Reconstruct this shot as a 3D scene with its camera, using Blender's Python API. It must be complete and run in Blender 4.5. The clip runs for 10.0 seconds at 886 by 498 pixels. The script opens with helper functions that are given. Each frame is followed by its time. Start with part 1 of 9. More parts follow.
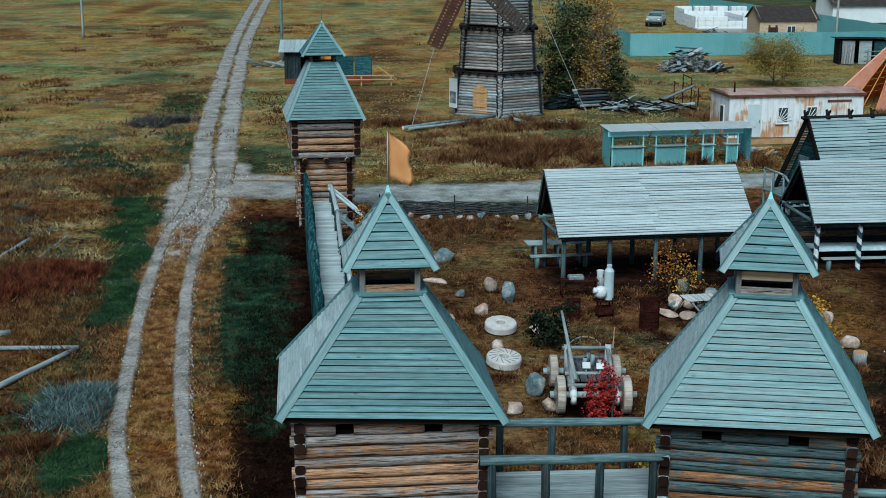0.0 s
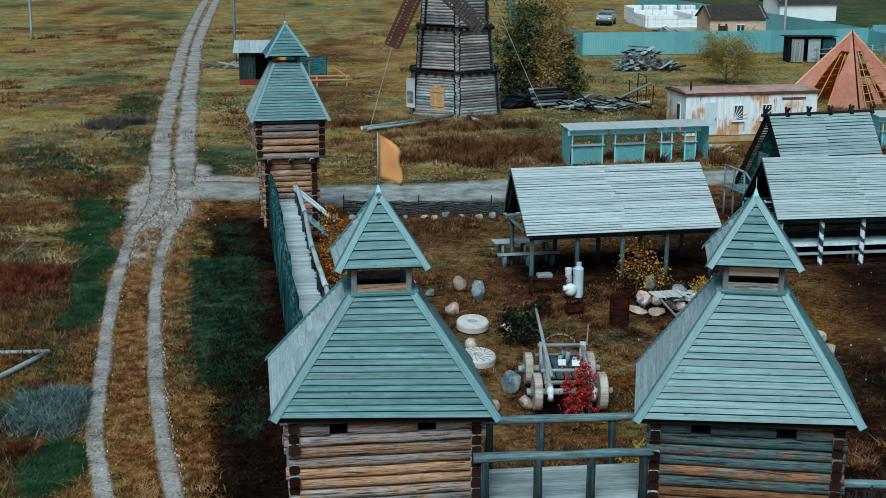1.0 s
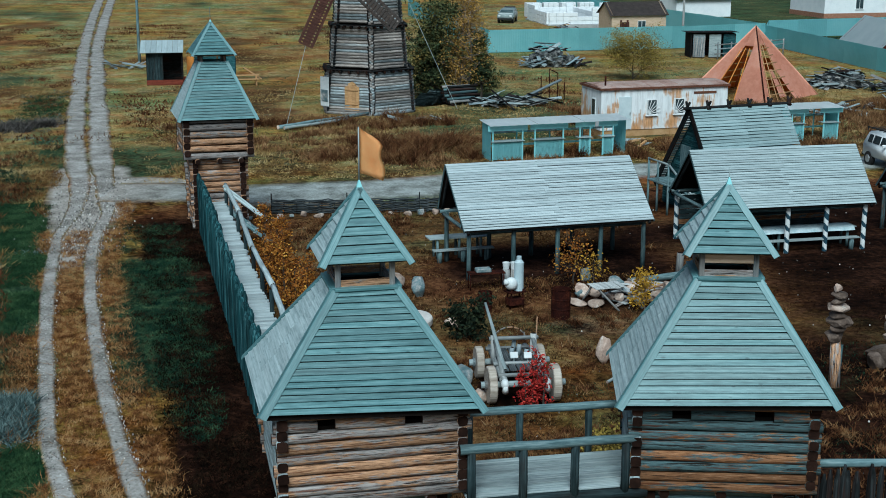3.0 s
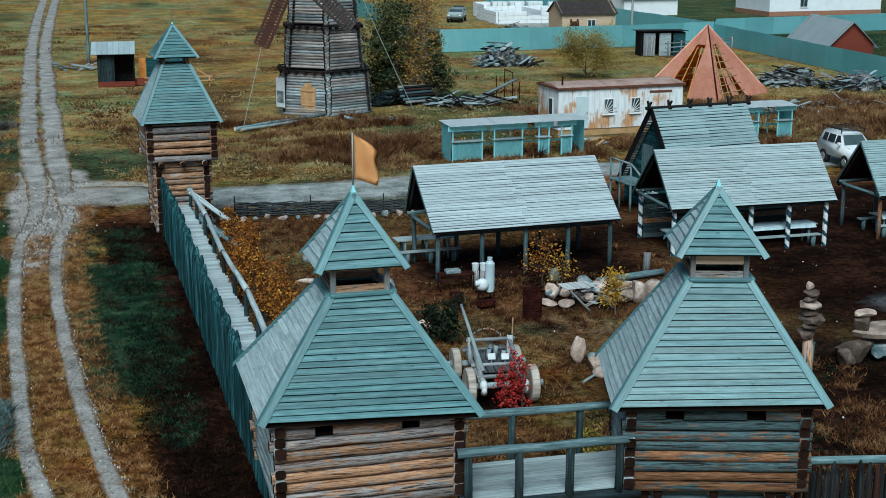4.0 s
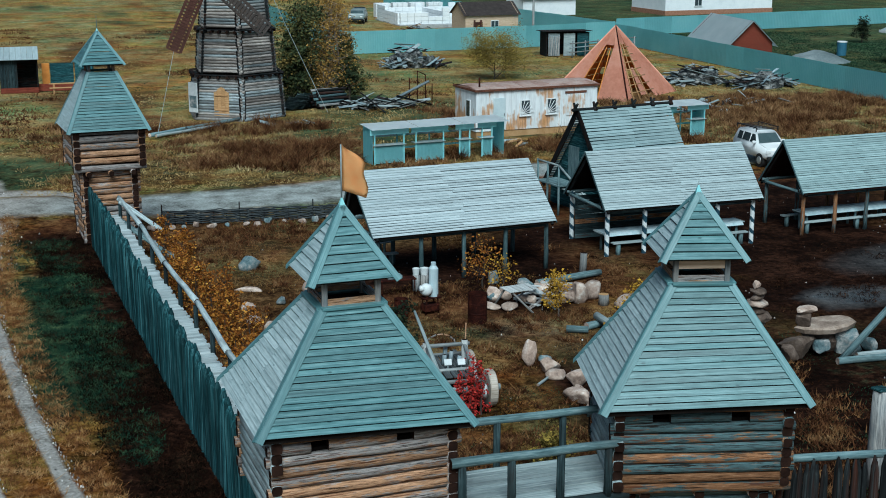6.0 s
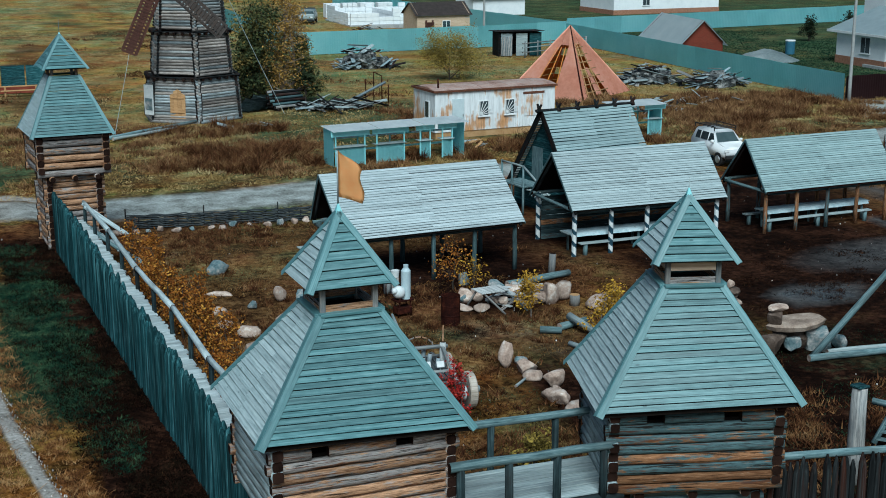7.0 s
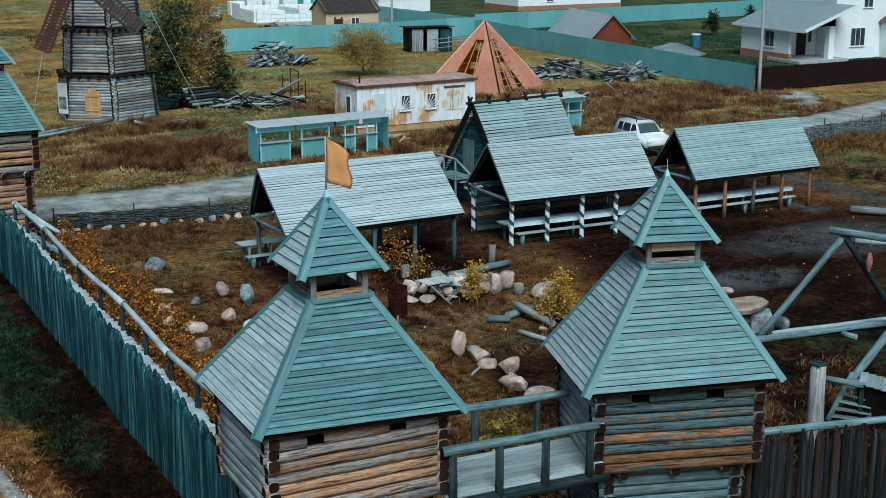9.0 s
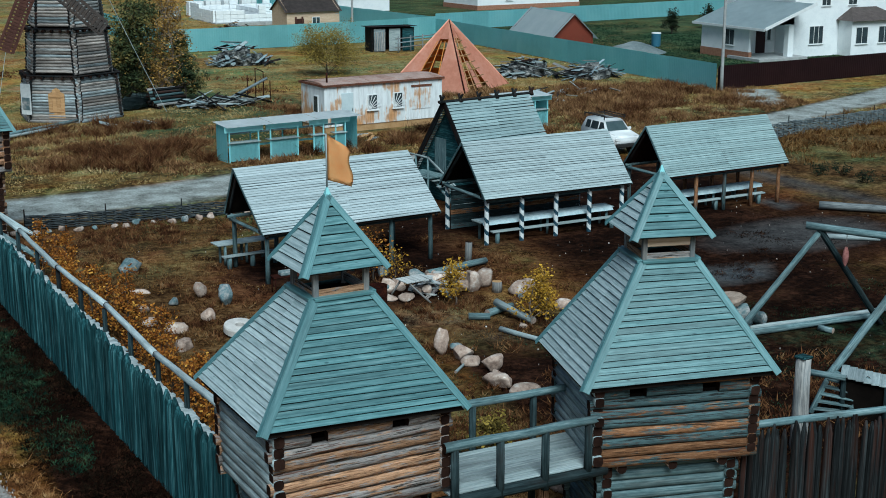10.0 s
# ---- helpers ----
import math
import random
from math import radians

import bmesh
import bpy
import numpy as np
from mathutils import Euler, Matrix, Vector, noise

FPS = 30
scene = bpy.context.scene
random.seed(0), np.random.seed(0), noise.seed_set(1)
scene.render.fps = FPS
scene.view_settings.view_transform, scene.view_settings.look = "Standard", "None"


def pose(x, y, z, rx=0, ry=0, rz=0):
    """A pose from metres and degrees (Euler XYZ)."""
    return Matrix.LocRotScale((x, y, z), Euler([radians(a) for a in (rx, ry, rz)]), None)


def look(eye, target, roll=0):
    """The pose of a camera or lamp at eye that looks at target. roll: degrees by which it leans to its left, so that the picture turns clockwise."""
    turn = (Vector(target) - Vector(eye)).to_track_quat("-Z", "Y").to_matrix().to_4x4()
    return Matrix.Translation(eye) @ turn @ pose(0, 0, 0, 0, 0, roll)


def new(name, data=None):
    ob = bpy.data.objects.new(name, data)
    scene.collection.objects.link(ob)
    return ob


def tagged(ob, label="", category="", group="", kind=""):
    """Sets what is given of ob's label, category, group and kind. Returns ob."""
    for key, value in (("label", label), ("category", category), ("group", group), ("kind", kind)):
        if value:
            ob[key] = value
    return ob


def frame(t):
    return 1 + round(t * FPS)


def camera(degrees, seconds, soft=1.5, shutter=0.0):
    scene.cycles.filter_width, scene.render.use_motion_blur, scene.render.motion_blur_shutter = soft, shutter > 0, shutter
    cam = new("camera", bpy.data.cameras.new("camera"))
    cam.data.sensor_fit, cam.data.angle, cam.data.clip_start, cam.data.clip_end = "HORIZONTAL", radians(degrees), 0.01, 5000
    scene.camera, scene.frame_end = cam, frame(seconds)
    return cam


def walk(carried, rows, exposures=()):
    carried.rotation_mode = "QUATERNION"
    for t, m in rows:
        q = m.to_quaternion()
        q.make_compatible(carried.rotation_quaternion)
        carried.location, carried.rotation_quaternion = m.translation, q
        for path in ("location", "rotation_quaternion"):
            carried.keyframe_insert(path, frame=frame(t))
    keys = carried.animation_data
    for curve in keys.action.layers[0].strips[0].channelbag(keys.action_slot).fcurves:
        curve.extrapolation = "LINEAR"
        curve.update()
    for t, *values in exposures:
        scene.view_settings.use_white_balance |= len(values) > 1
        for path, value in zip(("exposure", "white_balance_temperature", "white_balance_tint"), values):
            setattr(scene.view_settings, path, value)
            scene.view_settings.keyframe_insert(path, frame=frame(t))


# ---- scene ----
# ---- camera ----
cam = camera(36.06, 10.0, soft=0.95)
# seconds, x, y, z, heading right of +y, tilt down, roll
PATH = [
    (0.0, 0.943, -19.820, 11.837, 4.811, 13.861, 0.261),
    (0.5, 0.609, -19.848, 11.857, 5.916, 13.842, 0.237),
    (1.0, 0.239, -19.875, 11.857, 7.091, 13.865, 0.213),
    (1.5, -0.099, -19.852, 11.808, 8.212, 13.851, 0.191),
    (2.0, -0.477, -19.834, 11.784, 9.456, 13.875, 0.170),
    (2.5, -0.818, -19.807, 11.772, 10.560, 13.882, 0.150),
    (4.0, -1.962, -19.577, 11.886, 14.088, 13.948, 0.097),
    (4.8, -2.583, -19.429, 11.981, 16.017, 13.985, 0.073),
    (5.5, -3.072, -19.234, 12.019, 17.599, 13.976, 0.054),
    (7.0, -4.254, -18.862, 12.165, 21.156, 13.995, 0.022),
    (7.5, -4.590, -18.725, 12.189, 22.277, 14.042, 0.014),
    (8.0, -4.974, -18.632, 12.104, 23.448, 14.046, 0.006),
    (8.5, -5.298, -18.512, 12.015, 24.497, 14.043, 0.000),
    (9.0, -5.621, -18.342, 11.938, 25.587, 14.042, -0.005),
    (9.5, -5.943, -18.208, 11.896, 26.547, 14.035, -0.009),
    (10.0, -6.311, -18.089, 11.907, 27.529, 14.051, -0.011),
]


def heading_pose(x, y, z, head, tilt, roll):
    h, p = radians(head), radians(tilt)
    way = Vector((math.sin(h) * math.cos(p), math.cos(h) * math.cos(p), -math.sin(p)))
    eye = Vector((x, y, z))
    return look(eye, eye + way, roll)


walk(cam, [(row[0], heading_pose(*row[1:])) for row in PATH], [(0.0, 0.22, 5230.0, -5.0), (2.5, 0.27, 5235.0, -5.0), (10.0, 0.31, 5260.0, -5.0)])

# ---- light: an overcast autumn day ----
SUN_ELEVATION, SUN_AZIMUTH = 48.0, -163.0  # azimuth from +y towards +x
world = bpy.data.worlds.new("overcast_sky")
scene.world = world
world.use_nodes = True
wn = world.node_tree.nodes
sky = wn.new("ShaderNodeTexSky")
sky.sky_type = "NISHITA"
sky.sun_disc = False
sky.sun_elevation = radians(SUN_ELEVATION)
sky.sun_rotation = radians(SUN_AZIMUTH)
sky.air_density, sky.dust_density, sky.ozone_density = 1.0, 4.0, 1.0
wn["Background"].inputs["Strength"].default_value = 0.042
world.node_tree.links.new(sky.outputs[0], wn["Background"].inputs["Color"])
sun = new("sun", bpy.data.lights.new("sun", "SUN"))
sun.data.energy, sun.data.angle, sun.data.color = 2.55, radians(32), (1.0, 0.95, 0.88)
sa, se = radians(SUN_AZIMUTH), radians(SUN_ELEVATION)
sun.matrix_world = look((60 * math.sin(sa) * math.cos(se), 60 * math.cos(sa) * math.cos(se), 60 * math.sin(se)), (0, 0, 0))


# ---- materials ----
def mat_new(name, rough=0.85, metal=0.0, spec=0.25):
    m = bpy.data.materials.new(name)
    m.use_nodes = True
    b = m.node_tree.nodes["Principled BSDF"]
    b.inputs["Roughness"].default_value = rough
    b.inputs["Metallic"].default_value = metal
    b.inputs["Specular IOR Level"].default_value = spec
    return m, m.node_tree.nodes, m.node_tree.links, b


def node_noise(n, l, vec, scale, detail=4.0, rough=0.6):
    t = n.new("ShaderNodeTexNoise")
    t.inputs["Scale"].default_value, t.inputs["Detail"].default_value, t.inputs["Roughness"].default_value = scale, detail, rough
    l.new(vec, t.inputs["Vector"])
    return t.outputs["Fac"]


def node_ramp(n, l, fac, stops):
    r = n.new("ShaderNodeValToRGB")
    while len(r.color_ramp.elements) < len(stops):
        r.color_ramp.elements.new(0.5)
    for e, (p, c) in zip(r.color_ramp.elements, stops):
        e.position = p
        e.color = (*c, 1) if len(c) == 3 else c
    l.new(fac, r.inputs["Fac"])
    return r.outputs["Color"]


def node_mix(n, l, fac, a, b, mode="MIX"):
    m = n.new("ShaderNodeMix")
    m.data_type, m.blend_type = "RGBA", mode
    for sock, v in ((m.inputs[0], fac), (m.inputs[6], a), (m.inputs[7], b)):
        if isinstance(v, (int, float)):
            sock.default_value = v
        elif isinstance(v, tuple):
            sock.default_value = (*v, 1)
        else:
            l.new(v, sock)
    return m.outputs[2]


def node_math(n, l, op, a, b=0.0):
    m = n.new("ShaderNodeMath")
    m.operation = op
    for sock, v in zip(m.inputs, (a, b)):
        if isinstance(v, (int, float)):
            sock.default_value = v
        else:
            l.new(v, sock)
    return m.outputs[0]


def node_bump(n, l, b, height, strength, dist=0.02):
    k = n.new("ShaderNodeBump")
    k.inputs["Strength"].default_value, k.inputs["Distance"].default_value = strength, dist
    l.new(height, k.inputs["Height"])
    l.new(k.outputs[0], b.inputs["Normal"])


def wood(name, dark, mid, light, stain=(0.12, 0.06, 0.03), stain_amount=0.3, vary=0.35, grain=1.0, rough=0.85, spec=0.25, hue_mix=0.0, knots=0.0):
    """Weathered wood, grain along local x, each piece of its own tone."""
    m, n, l, b = mat_new(name, rough, 0.0, spec)
    tc = n.new("ShaderNodeTexCoord")
    info = n.new("ShaderNodeObjectInfo")
    off = n.new("ShaderNodeVectorMath")
    off.operation = "ADD"
    rnd = node_math(n, l, "MULTIPLY", info.outputs["Random"], 37.0)
    comb = n.new("ShaderNodeCombineXYZ")
    for k in range(3):
        l.new(rnd, comb.inputs[k])
    l.new(tc.outputs["Object"], off.inputs[0])
    l.new(comb.outputs[0], off.inputs[1])
    mp = n.new("ShaderNodeMapping")
    mp.inputs["Scale"].default_value = (0.3 * grain, 16 * grain, 16 * grain)
    l.new(off.outputs[0], mp.inputs["Vector"])
    mm = n.new("ShaderNodeMapping")
    mm.inputs["Scale"].default_value = (1.6, 9.0, 9.0)
    l.new(off.outputs[0], mm.inputs["Vector"])
    g = node_math(n, l, "ADD", node_math(n, l, "MULTIPLY", node_noise(n, l, mp.outputs[0], 2.2, 6, 0.65), 0.6), node_math(n, l, "MULTIPLY", node_noise(n, l, mm.outputs[0], 2.0, 5, 0.65), 0.4))
    mq = n.new("ShaderNodeMapping")
    mq.inputs["Scale"].default_value = (0.5, 2.5, 2.5)
    l.new(off.outputs[0], mq.inputs["Vector"])
    big = node_noise(n, l, mq.outputs[0], 1.6, 4, 0.6)
    col = node_ramp(n, l, g, [(0.34, dark), (0.5, mid), (0.68, light)])
    sf = node_ramp(n, l, big, [(0.5, (0, 0, 0)), (0.72, (1, 1, 1))])
    sf = node_math(n, l, "MULTIPLY", sf, stain_amount)
    col = node_mix(n, l, sf, col, stain)
    if hue_mix:
        col = node_mix(n, l, node_math(n, l, "MULTIPLY", node_ramp(n, l, node_math(n, l, "FRACT", node_math(n, l, "MULTIPLY", info.outputs["Random"], 7.3)), [(0.4, (0, 0, 0)), (0.7, (1, 1, 1))]), hue_mix), col, node_mix(n, l, 1.0, col, (0.62, 1.0, 1.25), "MULTIPLY"))
    bright = node_math(n, l, "ADD", node_math(n, l, "MULTIPLY", info.outputs["Random"], vary), 1.0 - vary * 0.5)
    hsv = n.new("ShaderNodeHueSaturation")
    l.new(col, hsv.inputs["Color"])
    l.new(bright, hsv.inputs["Value"])
    l.new(hsv.outputs[0], b.inputs["Base Color"])
    if knots:
        mk = n.new("ShaderNodeMapping")
        mk.inputs["Scale"].default_value = (2.6, 6.5, 0.0)
        l.new(off.outputs[0], mk.inputs["Vector"])
        vo = n.new("ShaderNodeTexVoronoi")
        vo.inputs["Scale"].default_value = 1.0
        l.new(mk.outputs[0], vo.inputs["Vector"])
        kn = node_math(n, l, "MULTIPLY", node_ramp(n, l, vo.outputs["Distance"], [(0.06, (1, 1, 1)), (0.13, (0, 0, 0))]), knots)
        l.new(node_mix(n, l, kn, hsv.outputs[0], dark), b.inputs["Base Color"])
    node_bump(n, l, b, g, 0.35, 0.008)
    return m


def mottled(name, stops, scale=2.0, fine=25.0, rough=0.8, metal=0.0, bump=0.3, bump_dist=0.02, spec=0.25, vary=0.0):
    """Stone, earth, plaster and the like: two scales of noise through a ramp."""
    m, n, l, b = mat_new(name, rough, metal, spec)
    tc = n.new("ShaderNodeTexCoord")
    info = n.new("ShaderNodeObjectInfo")
    off = n.new("ShaderNodeVectorMath")
    off.operation = "ADD"
    rnd = node_math(n, l, "MULTIPLY", info.outputs["Random"], 53.0)
    comb = n.new("ShaderNodeCombineXYZ")
    l.new(rnd, comb.inputs[0])
    l.new(rnd, comb.inputs[1])
    l.new(tc.outputs["Object"], off.inputs[0])
    l.new(comb.outputs[0], off.inputs[1])
    a = node_noise(n, l, off.outputs[0], scale, 5, 0.6)
    c = node_noise(n, l, off.outputs[0], fine, 4, 0.6)
    f = node_math(n, l, "ADD", node_math(n, l, "MULTIPLY", a, 0.7), node_math(n, l, "MULTIPLY", c, 0.3))
    col = node_ramp(n, l, f, stops)
    if vary:
        hsv = n.new("ShaderNodeHueSaturation")
        l.new(col, hsv.inputs["Color"])
        l.new(node_math(n, l, "ADD", node_math(n, l, "MULTIPLY", info.outputs["Random"], vary), 1 - vary / 2), hsv.inputs["Value"])
        col = hsv.outputs[0]
    l.new(col, b.inputs["Base Color"])
    node_bump(n, l, b, f, bump, bump_dist)
    return m


def leafy(name, stops, rough=0.8, patch=0.0, patch_scale=0.45):
    """Leaves and grass: a tone for every island of the mesh, drifting from patch to patch."""
    m, n, l, b = mat_new(name, rough, 0, 0.03)
    geo = n.new("ShaderNodeNewGeometry")
    f = geo.outputs["Random Per Island"]
    if patch:
        tc = n.new("ShaderNodeTexCoord")
        drift = node_ramp(n, l, node_noise(n, l, tc.outputs["Object"], patch_scale, 4, 0.6), [(0.41, (0, 0, 0)), (0.60, (1, 1, 1))])
        f = node_math(n, l, "ADD", node_math(n, l, "MULTIPLY", f, 1 - patch), node_math(n, l, "MULTIPLY", drift, patch))
    l.new(node_ramp(n, l, f, stops), b.inputs["Base Color"])
    return m


def hewn_log(name, warm, cool):
    """Adzed log faces: bare warm wood under patches of grey weathering, dark checks, rusty streaks."""
    m, n, l, b = mat_new(name, 0.85, 0.0, 0.12)
    tc = n.new("ShaderNodeTexCoord")
    info = n.new("ShaderNodeObjectInfo")
    off = n.new("ShaderNodeVectorMath")
    off.operation = "ADD"
    rnd = node_math(n, l, "MULTIPLY", info.outputs["Random"], 61.0)
    comb = n.new("ShaderNodeCombineXYZ")
    for k in range(3):
        l.new(rnd, comb.inputs[k])
    l.new(tc.outputs["Object"], off.inputs[0])
    l.new(comb.outputs[0], off.inputs[1])

    def stretched(sx, sy, scale, detail, rough):
        mp = n.new("ShaderNodeMapping")
        mp.inputs["Scale"].default_value = (sx, sy, sy)
        l.new(off.outputs[0], mp.inputs["Vector"])
        return node_noise(n, l, mp.outputs[0], scale, detail, rough)

    grain = stretched(1.6, 20.0, 2.4, 8, 0.75)
    patch = stretched(1.1, 6.0, 1.7, 7, 0.72)
    check = stretched(0.5, 11.0, 1.8, 7, 0.72)
    bare = node_ramp(n, l, grain, [(0.34, (0.09, 0.036, 0.014)), (0.46, warm), (0.58, tuple(min(0.8, v * 1.5) for v in warm)), (0.7, (0.68, 0.52, 0.38))])
    grey = node_ramp(n, l, grain, [(0.34, (0.05, 0.052, 0.055)), (0.48, cool), (0.66, tuple(min(0.8, v * 1.55) for v in cool))])
    lean = node_math(n, l, "ADD", patch, node_math(n, l, "MULTIPLY", node_math(n, l, "SUBTRACT", info.outputs["Random"], 0.5), 0.30))
    col = node_mix(n, l, node_ramp(n, l, lean, [(0.46, (0, 0, 0)), (0.52, (1, 1, 1))]), bare, grey)
    col = node_mix(n, l, node_math(n, l, "MULTIPLY", node_ramp(n, l, check, [(0.55, (0, 0, 0)), (0.60, (1, 1, 1))]), 0.8), col, (0.11, 0.033, 0.012))
    col = node_mix(n, l, node_math(n, l, "MULTIPLY", node_ramp(n, l, check, [(0.395, (1, 1, 1)), (0.435, (0, 0, 0))]), 0.94), col, (0.014, 0.009, 0.006))
    hsv = n.new("ShaderNodeHueSaturation")
    l.new(col, hsv.inputs["Color"])
    l.new(node_math(n, l, "ADD", node_math(n, l, "MULTIPLY", node_math(n, l, "FRACT", node_math(n, l, "MULTIPLY", info.outputs["Random"], 5.7)), 0.6), 0.62), hsv.inputs["Value"])
    l.new(hsv.outputs[0], b.inputs["Base Color"])
    node_bump(n, l, b, node_math(n, l, "ADD", grain, node_math(n, l, "MULTIPLY", check, 1.5)), 0.9, 0.02)
    return m


ROOF_TEAL = wood("teal_weathered_board", (0.022, 0.074, 0.082), (0.084, 0.186, 0.197), (0.195, 0.328, 0.340), (0.022, 0.066, 0.074), 0.45, 0.45, rough=0.45, spec=0.6, knots=0.9)
HIP_TEAL = wood("teal_hip_board", (0.048, 0.125, 0.140), (0.100, 0.215, 0.230), (0.19, 0.33, 0.345), (0.05, 0.10, 0.11), 0.3, 0.25, rough=0.45, spec=0.6)
ROOF_GREY = wood("grey_shed_board", (0.25, 0.31, 0.325), (0.38, 0.455, 0.465), (0.50, 0.57, 0.575), (0.16, 0.20, 0.20), 0.3, 0.26, rough=0.5, spec=0.5, knots=0.9)
ROOF_SILVER = wood("silver_shed_board", (0.29, 0.35, 0.365), (0.44, 0.51, 0.525), (0.57, 0.635, 0.645), (0.17, 0.21, 0.215), 0.3, 0.26, rough=0.5, spec=0.5, knots=0.9)
ROOF_BARN = wood("barn_roof_board", (0.17, 0.24, 0.25), (0.27, 0.36, 0.37), (0.38, 0.47, 0.475), (0.10, 0.14, 0.14), 0.3, 0.26, rough=0.5, spec=0.5, knots=0.9)
ROOF_MOSSY = wood("green_grey_shed_board", (0.19, 0.27, 0.275), (0.29, 0.39, 0.395), (0.40, 0.50, 0.50), (0.12, 0.17, 0.165), 0.35, 0.28, rough=0.5, spec=0.5, knots=0.9)
LOG_BROWN = hewn_log("brown_log", (0.40, 0.232, 0.132), (0.325, 0.30, 0.285))
LOG_MIX = hewn_log("grey_brown_log", (0.25, 0.125, 0.06), (0.092, 0.148, 0.158))
LOG_GREY = wood("grey_log", (0.06, 0.06, 0.062), (0.24, 0.235, 0.225), (0.46, 0.43, 0.39), (0.12, 0.15, 0.17), 0.6, 0.7, hue_mix=0.5)
LOG_TEAL = wood("blue_grey_pole", (0.030, 0.062, 0.070), (0.125, 0.195, 0.208), (0.31, 0.395, 0.405), (0.05, 0.05, 0.045), 0.65, 0.5)
POST_DARK = wood("dark_post", (0.006, 0.010, 0.011), (0.022, 0.036, 0.040), (0.065, 0.095, 0.10), (0.025, 0.014, 0.010), 0.5, 0.5, spec=0.1)
POST_MID = wood("weathered_shed_post", (0.02, 0.034, 0.037), (0.075, 0.125, 0.135), (0.19, 0.26, 0.27), (0.03, 0.025, 0.02), 0.6, 0.7, spec=0.1)
LOG_MILL = wood("weathered_mill_log", (0.045, 0.042, 0.042), (0.30, 0.270, 0.248), (0.60, 0.54, 0.475), (0.10, 0.066, 0.048), 0.55, 0.9, hue_mix=0.55)
STAKE = wood("palisade_stake", (0.004, 0.015, 0.018), (0.019, 0.064, 0.073), (0.105, 0.215, 0.232), (0.008, 0.010, 0.010), 0.55, 0.9, spec=0.06)
STAKE_DARK = wood("dark_stake", (0.004, 0.005, 0.0055), (0.014, 0.016, 0.017), (0.055, 0.064, 0.066), (0.060, 0.018, 0.008), 0.7, 0.8, spec=0.06)
LOG_END = mottled("log_end", [(0.3, (0.008, 0.005, 0.004)), (0.6, (0.028, 0.014, 0.010)), (0.8, (0.11, 0.05, 0.028))], 6, 40, vary=0.8, spec=0.05)
PLANK_PALE = wood("pale_plank", (0.15, 0.19, 0.195), (0.29, 0.345, 0.35), (0.45, 0.50, 0.50), (0.12, 0.13, 0.13), 0.5, 0.5)
# Paler copy of the teal boards: sky sheen on left faces painted into colour.
ROOF_SKY_SHEEN = wood("sky_sheen_roof_board", (0.17, 0.235, 0.245), (0.36, 0.44, 0.45), (0.52, 0.60, 0.605), (0.14, 0.20, 0.205), 0.35, 0.2, rough=0.5, spec=0.5, knots=0.9)
# Paler grey logs for the towers' left walls.
LOG_SIDE = wood("pale_side_log", (0.12, 0.16, 0.17), (0.34, 0.41, 0.425), (0.52, 0.58, 0.59), (0.10, 0.09, 0.08), 0.5, 0.4, spec=0.1)
PLANK_NEW = wood("fresh_plank", (0.30, 0.17, 0.07), (0.46, 0.27, 0.12), (0.58, 0.38, 0.20), (0.20, 0.09, 0.04), 0.3, 0.2)
PLANK_TAN = wood("tan_plank", (0.40, 0.28, 0.18), (0.58, 0.43, 0.30), (0.72, 0.57, 0.43), (0.30, 0.20, 0.13), 0.3, 0.2)
# Near-black fill: interior shade painted as a colour behind gaps and under roofs.
INNER_SHADE = mottled("inner_shade", [(0.3, (0.005, 0.004, 0.0035)), (0.7, (0.014, 0.011, 0.009))], 3, spec=0.03)
# Red underside boards with shade painted in.
RED_SHADE = mottled("shaded_red_board", [(0.3, (0.010, 0.004, 0.003)), (0.7, (0.035, 0.013, 0.010))], 3, spec=0.03)
STONE = mottled("pale_stone", [(0.3, (0.13, 0.095, 0.075)), (0.45, (0.34, 0.25, 0.20)), (0.55, (0.46, 0.36, 0.295)), (0.66, (0.64, 0.58, 0.52))], 3.2, 14, bump=1.0, bump_dist=0.05, vary=0.5)
STONE_BLUE = mottled("blue_grey_stone", [(0.3, (0.03, 0.055, 0.065)), (0.46, (0.13, 0.19, 0.205)), (0.54, (0.24, 0.26, 0.26)), (0.66, (0.52, 0.50, 0.47))], 3.0, 14, bump=1.0, bump_dist=0.05, vary=0.3)
IRON_RUST = mottled("rusty_iron", [(0.3, (0.005, 0.003, 0.003)), (0.5, (0.026, 0.007, 0.005)), (0.68, (0.085, 0.024, 0.013))], 5, 40, rough=0.8, metal=0.0, spec=0.06)
GRAVEL = mottled("road_gravel", [(0.3, (0.09, 0.115, 0.12)), (0.5, (0.16, 0.195, 0.20)), (0.7, (0.27, 0.30, 0.30))], 0.7, 9, bump=0.5)
TEAL_METAL = mottled("teal_sheet_metal", [(0.3, (0.24, 0.56, 0.59)), (0.5, (0.31, 0.66, 0.69)), (0.7, (0.40, 0.74, 0.76))], 0.25, 9, rough=0.45, bump=0.03, vary=0.12)


# ---- builders ----
R_ = random.Random(11)


def smooth(a, b, x):
    t = min(1.0, max(0.0, (x - a) / (b - a)))
    return t * t * (3 - 2 * t)


def gz(x, y):
    """Height of the ground: a hand's breadth higher outside the side wall, flat elsewhere."""
    w = 1.08 - 0.034 * y
    return 0.17 * smooth(w + 0.25, w - 0.25, x) * smooth(46.0, 36.0, y)


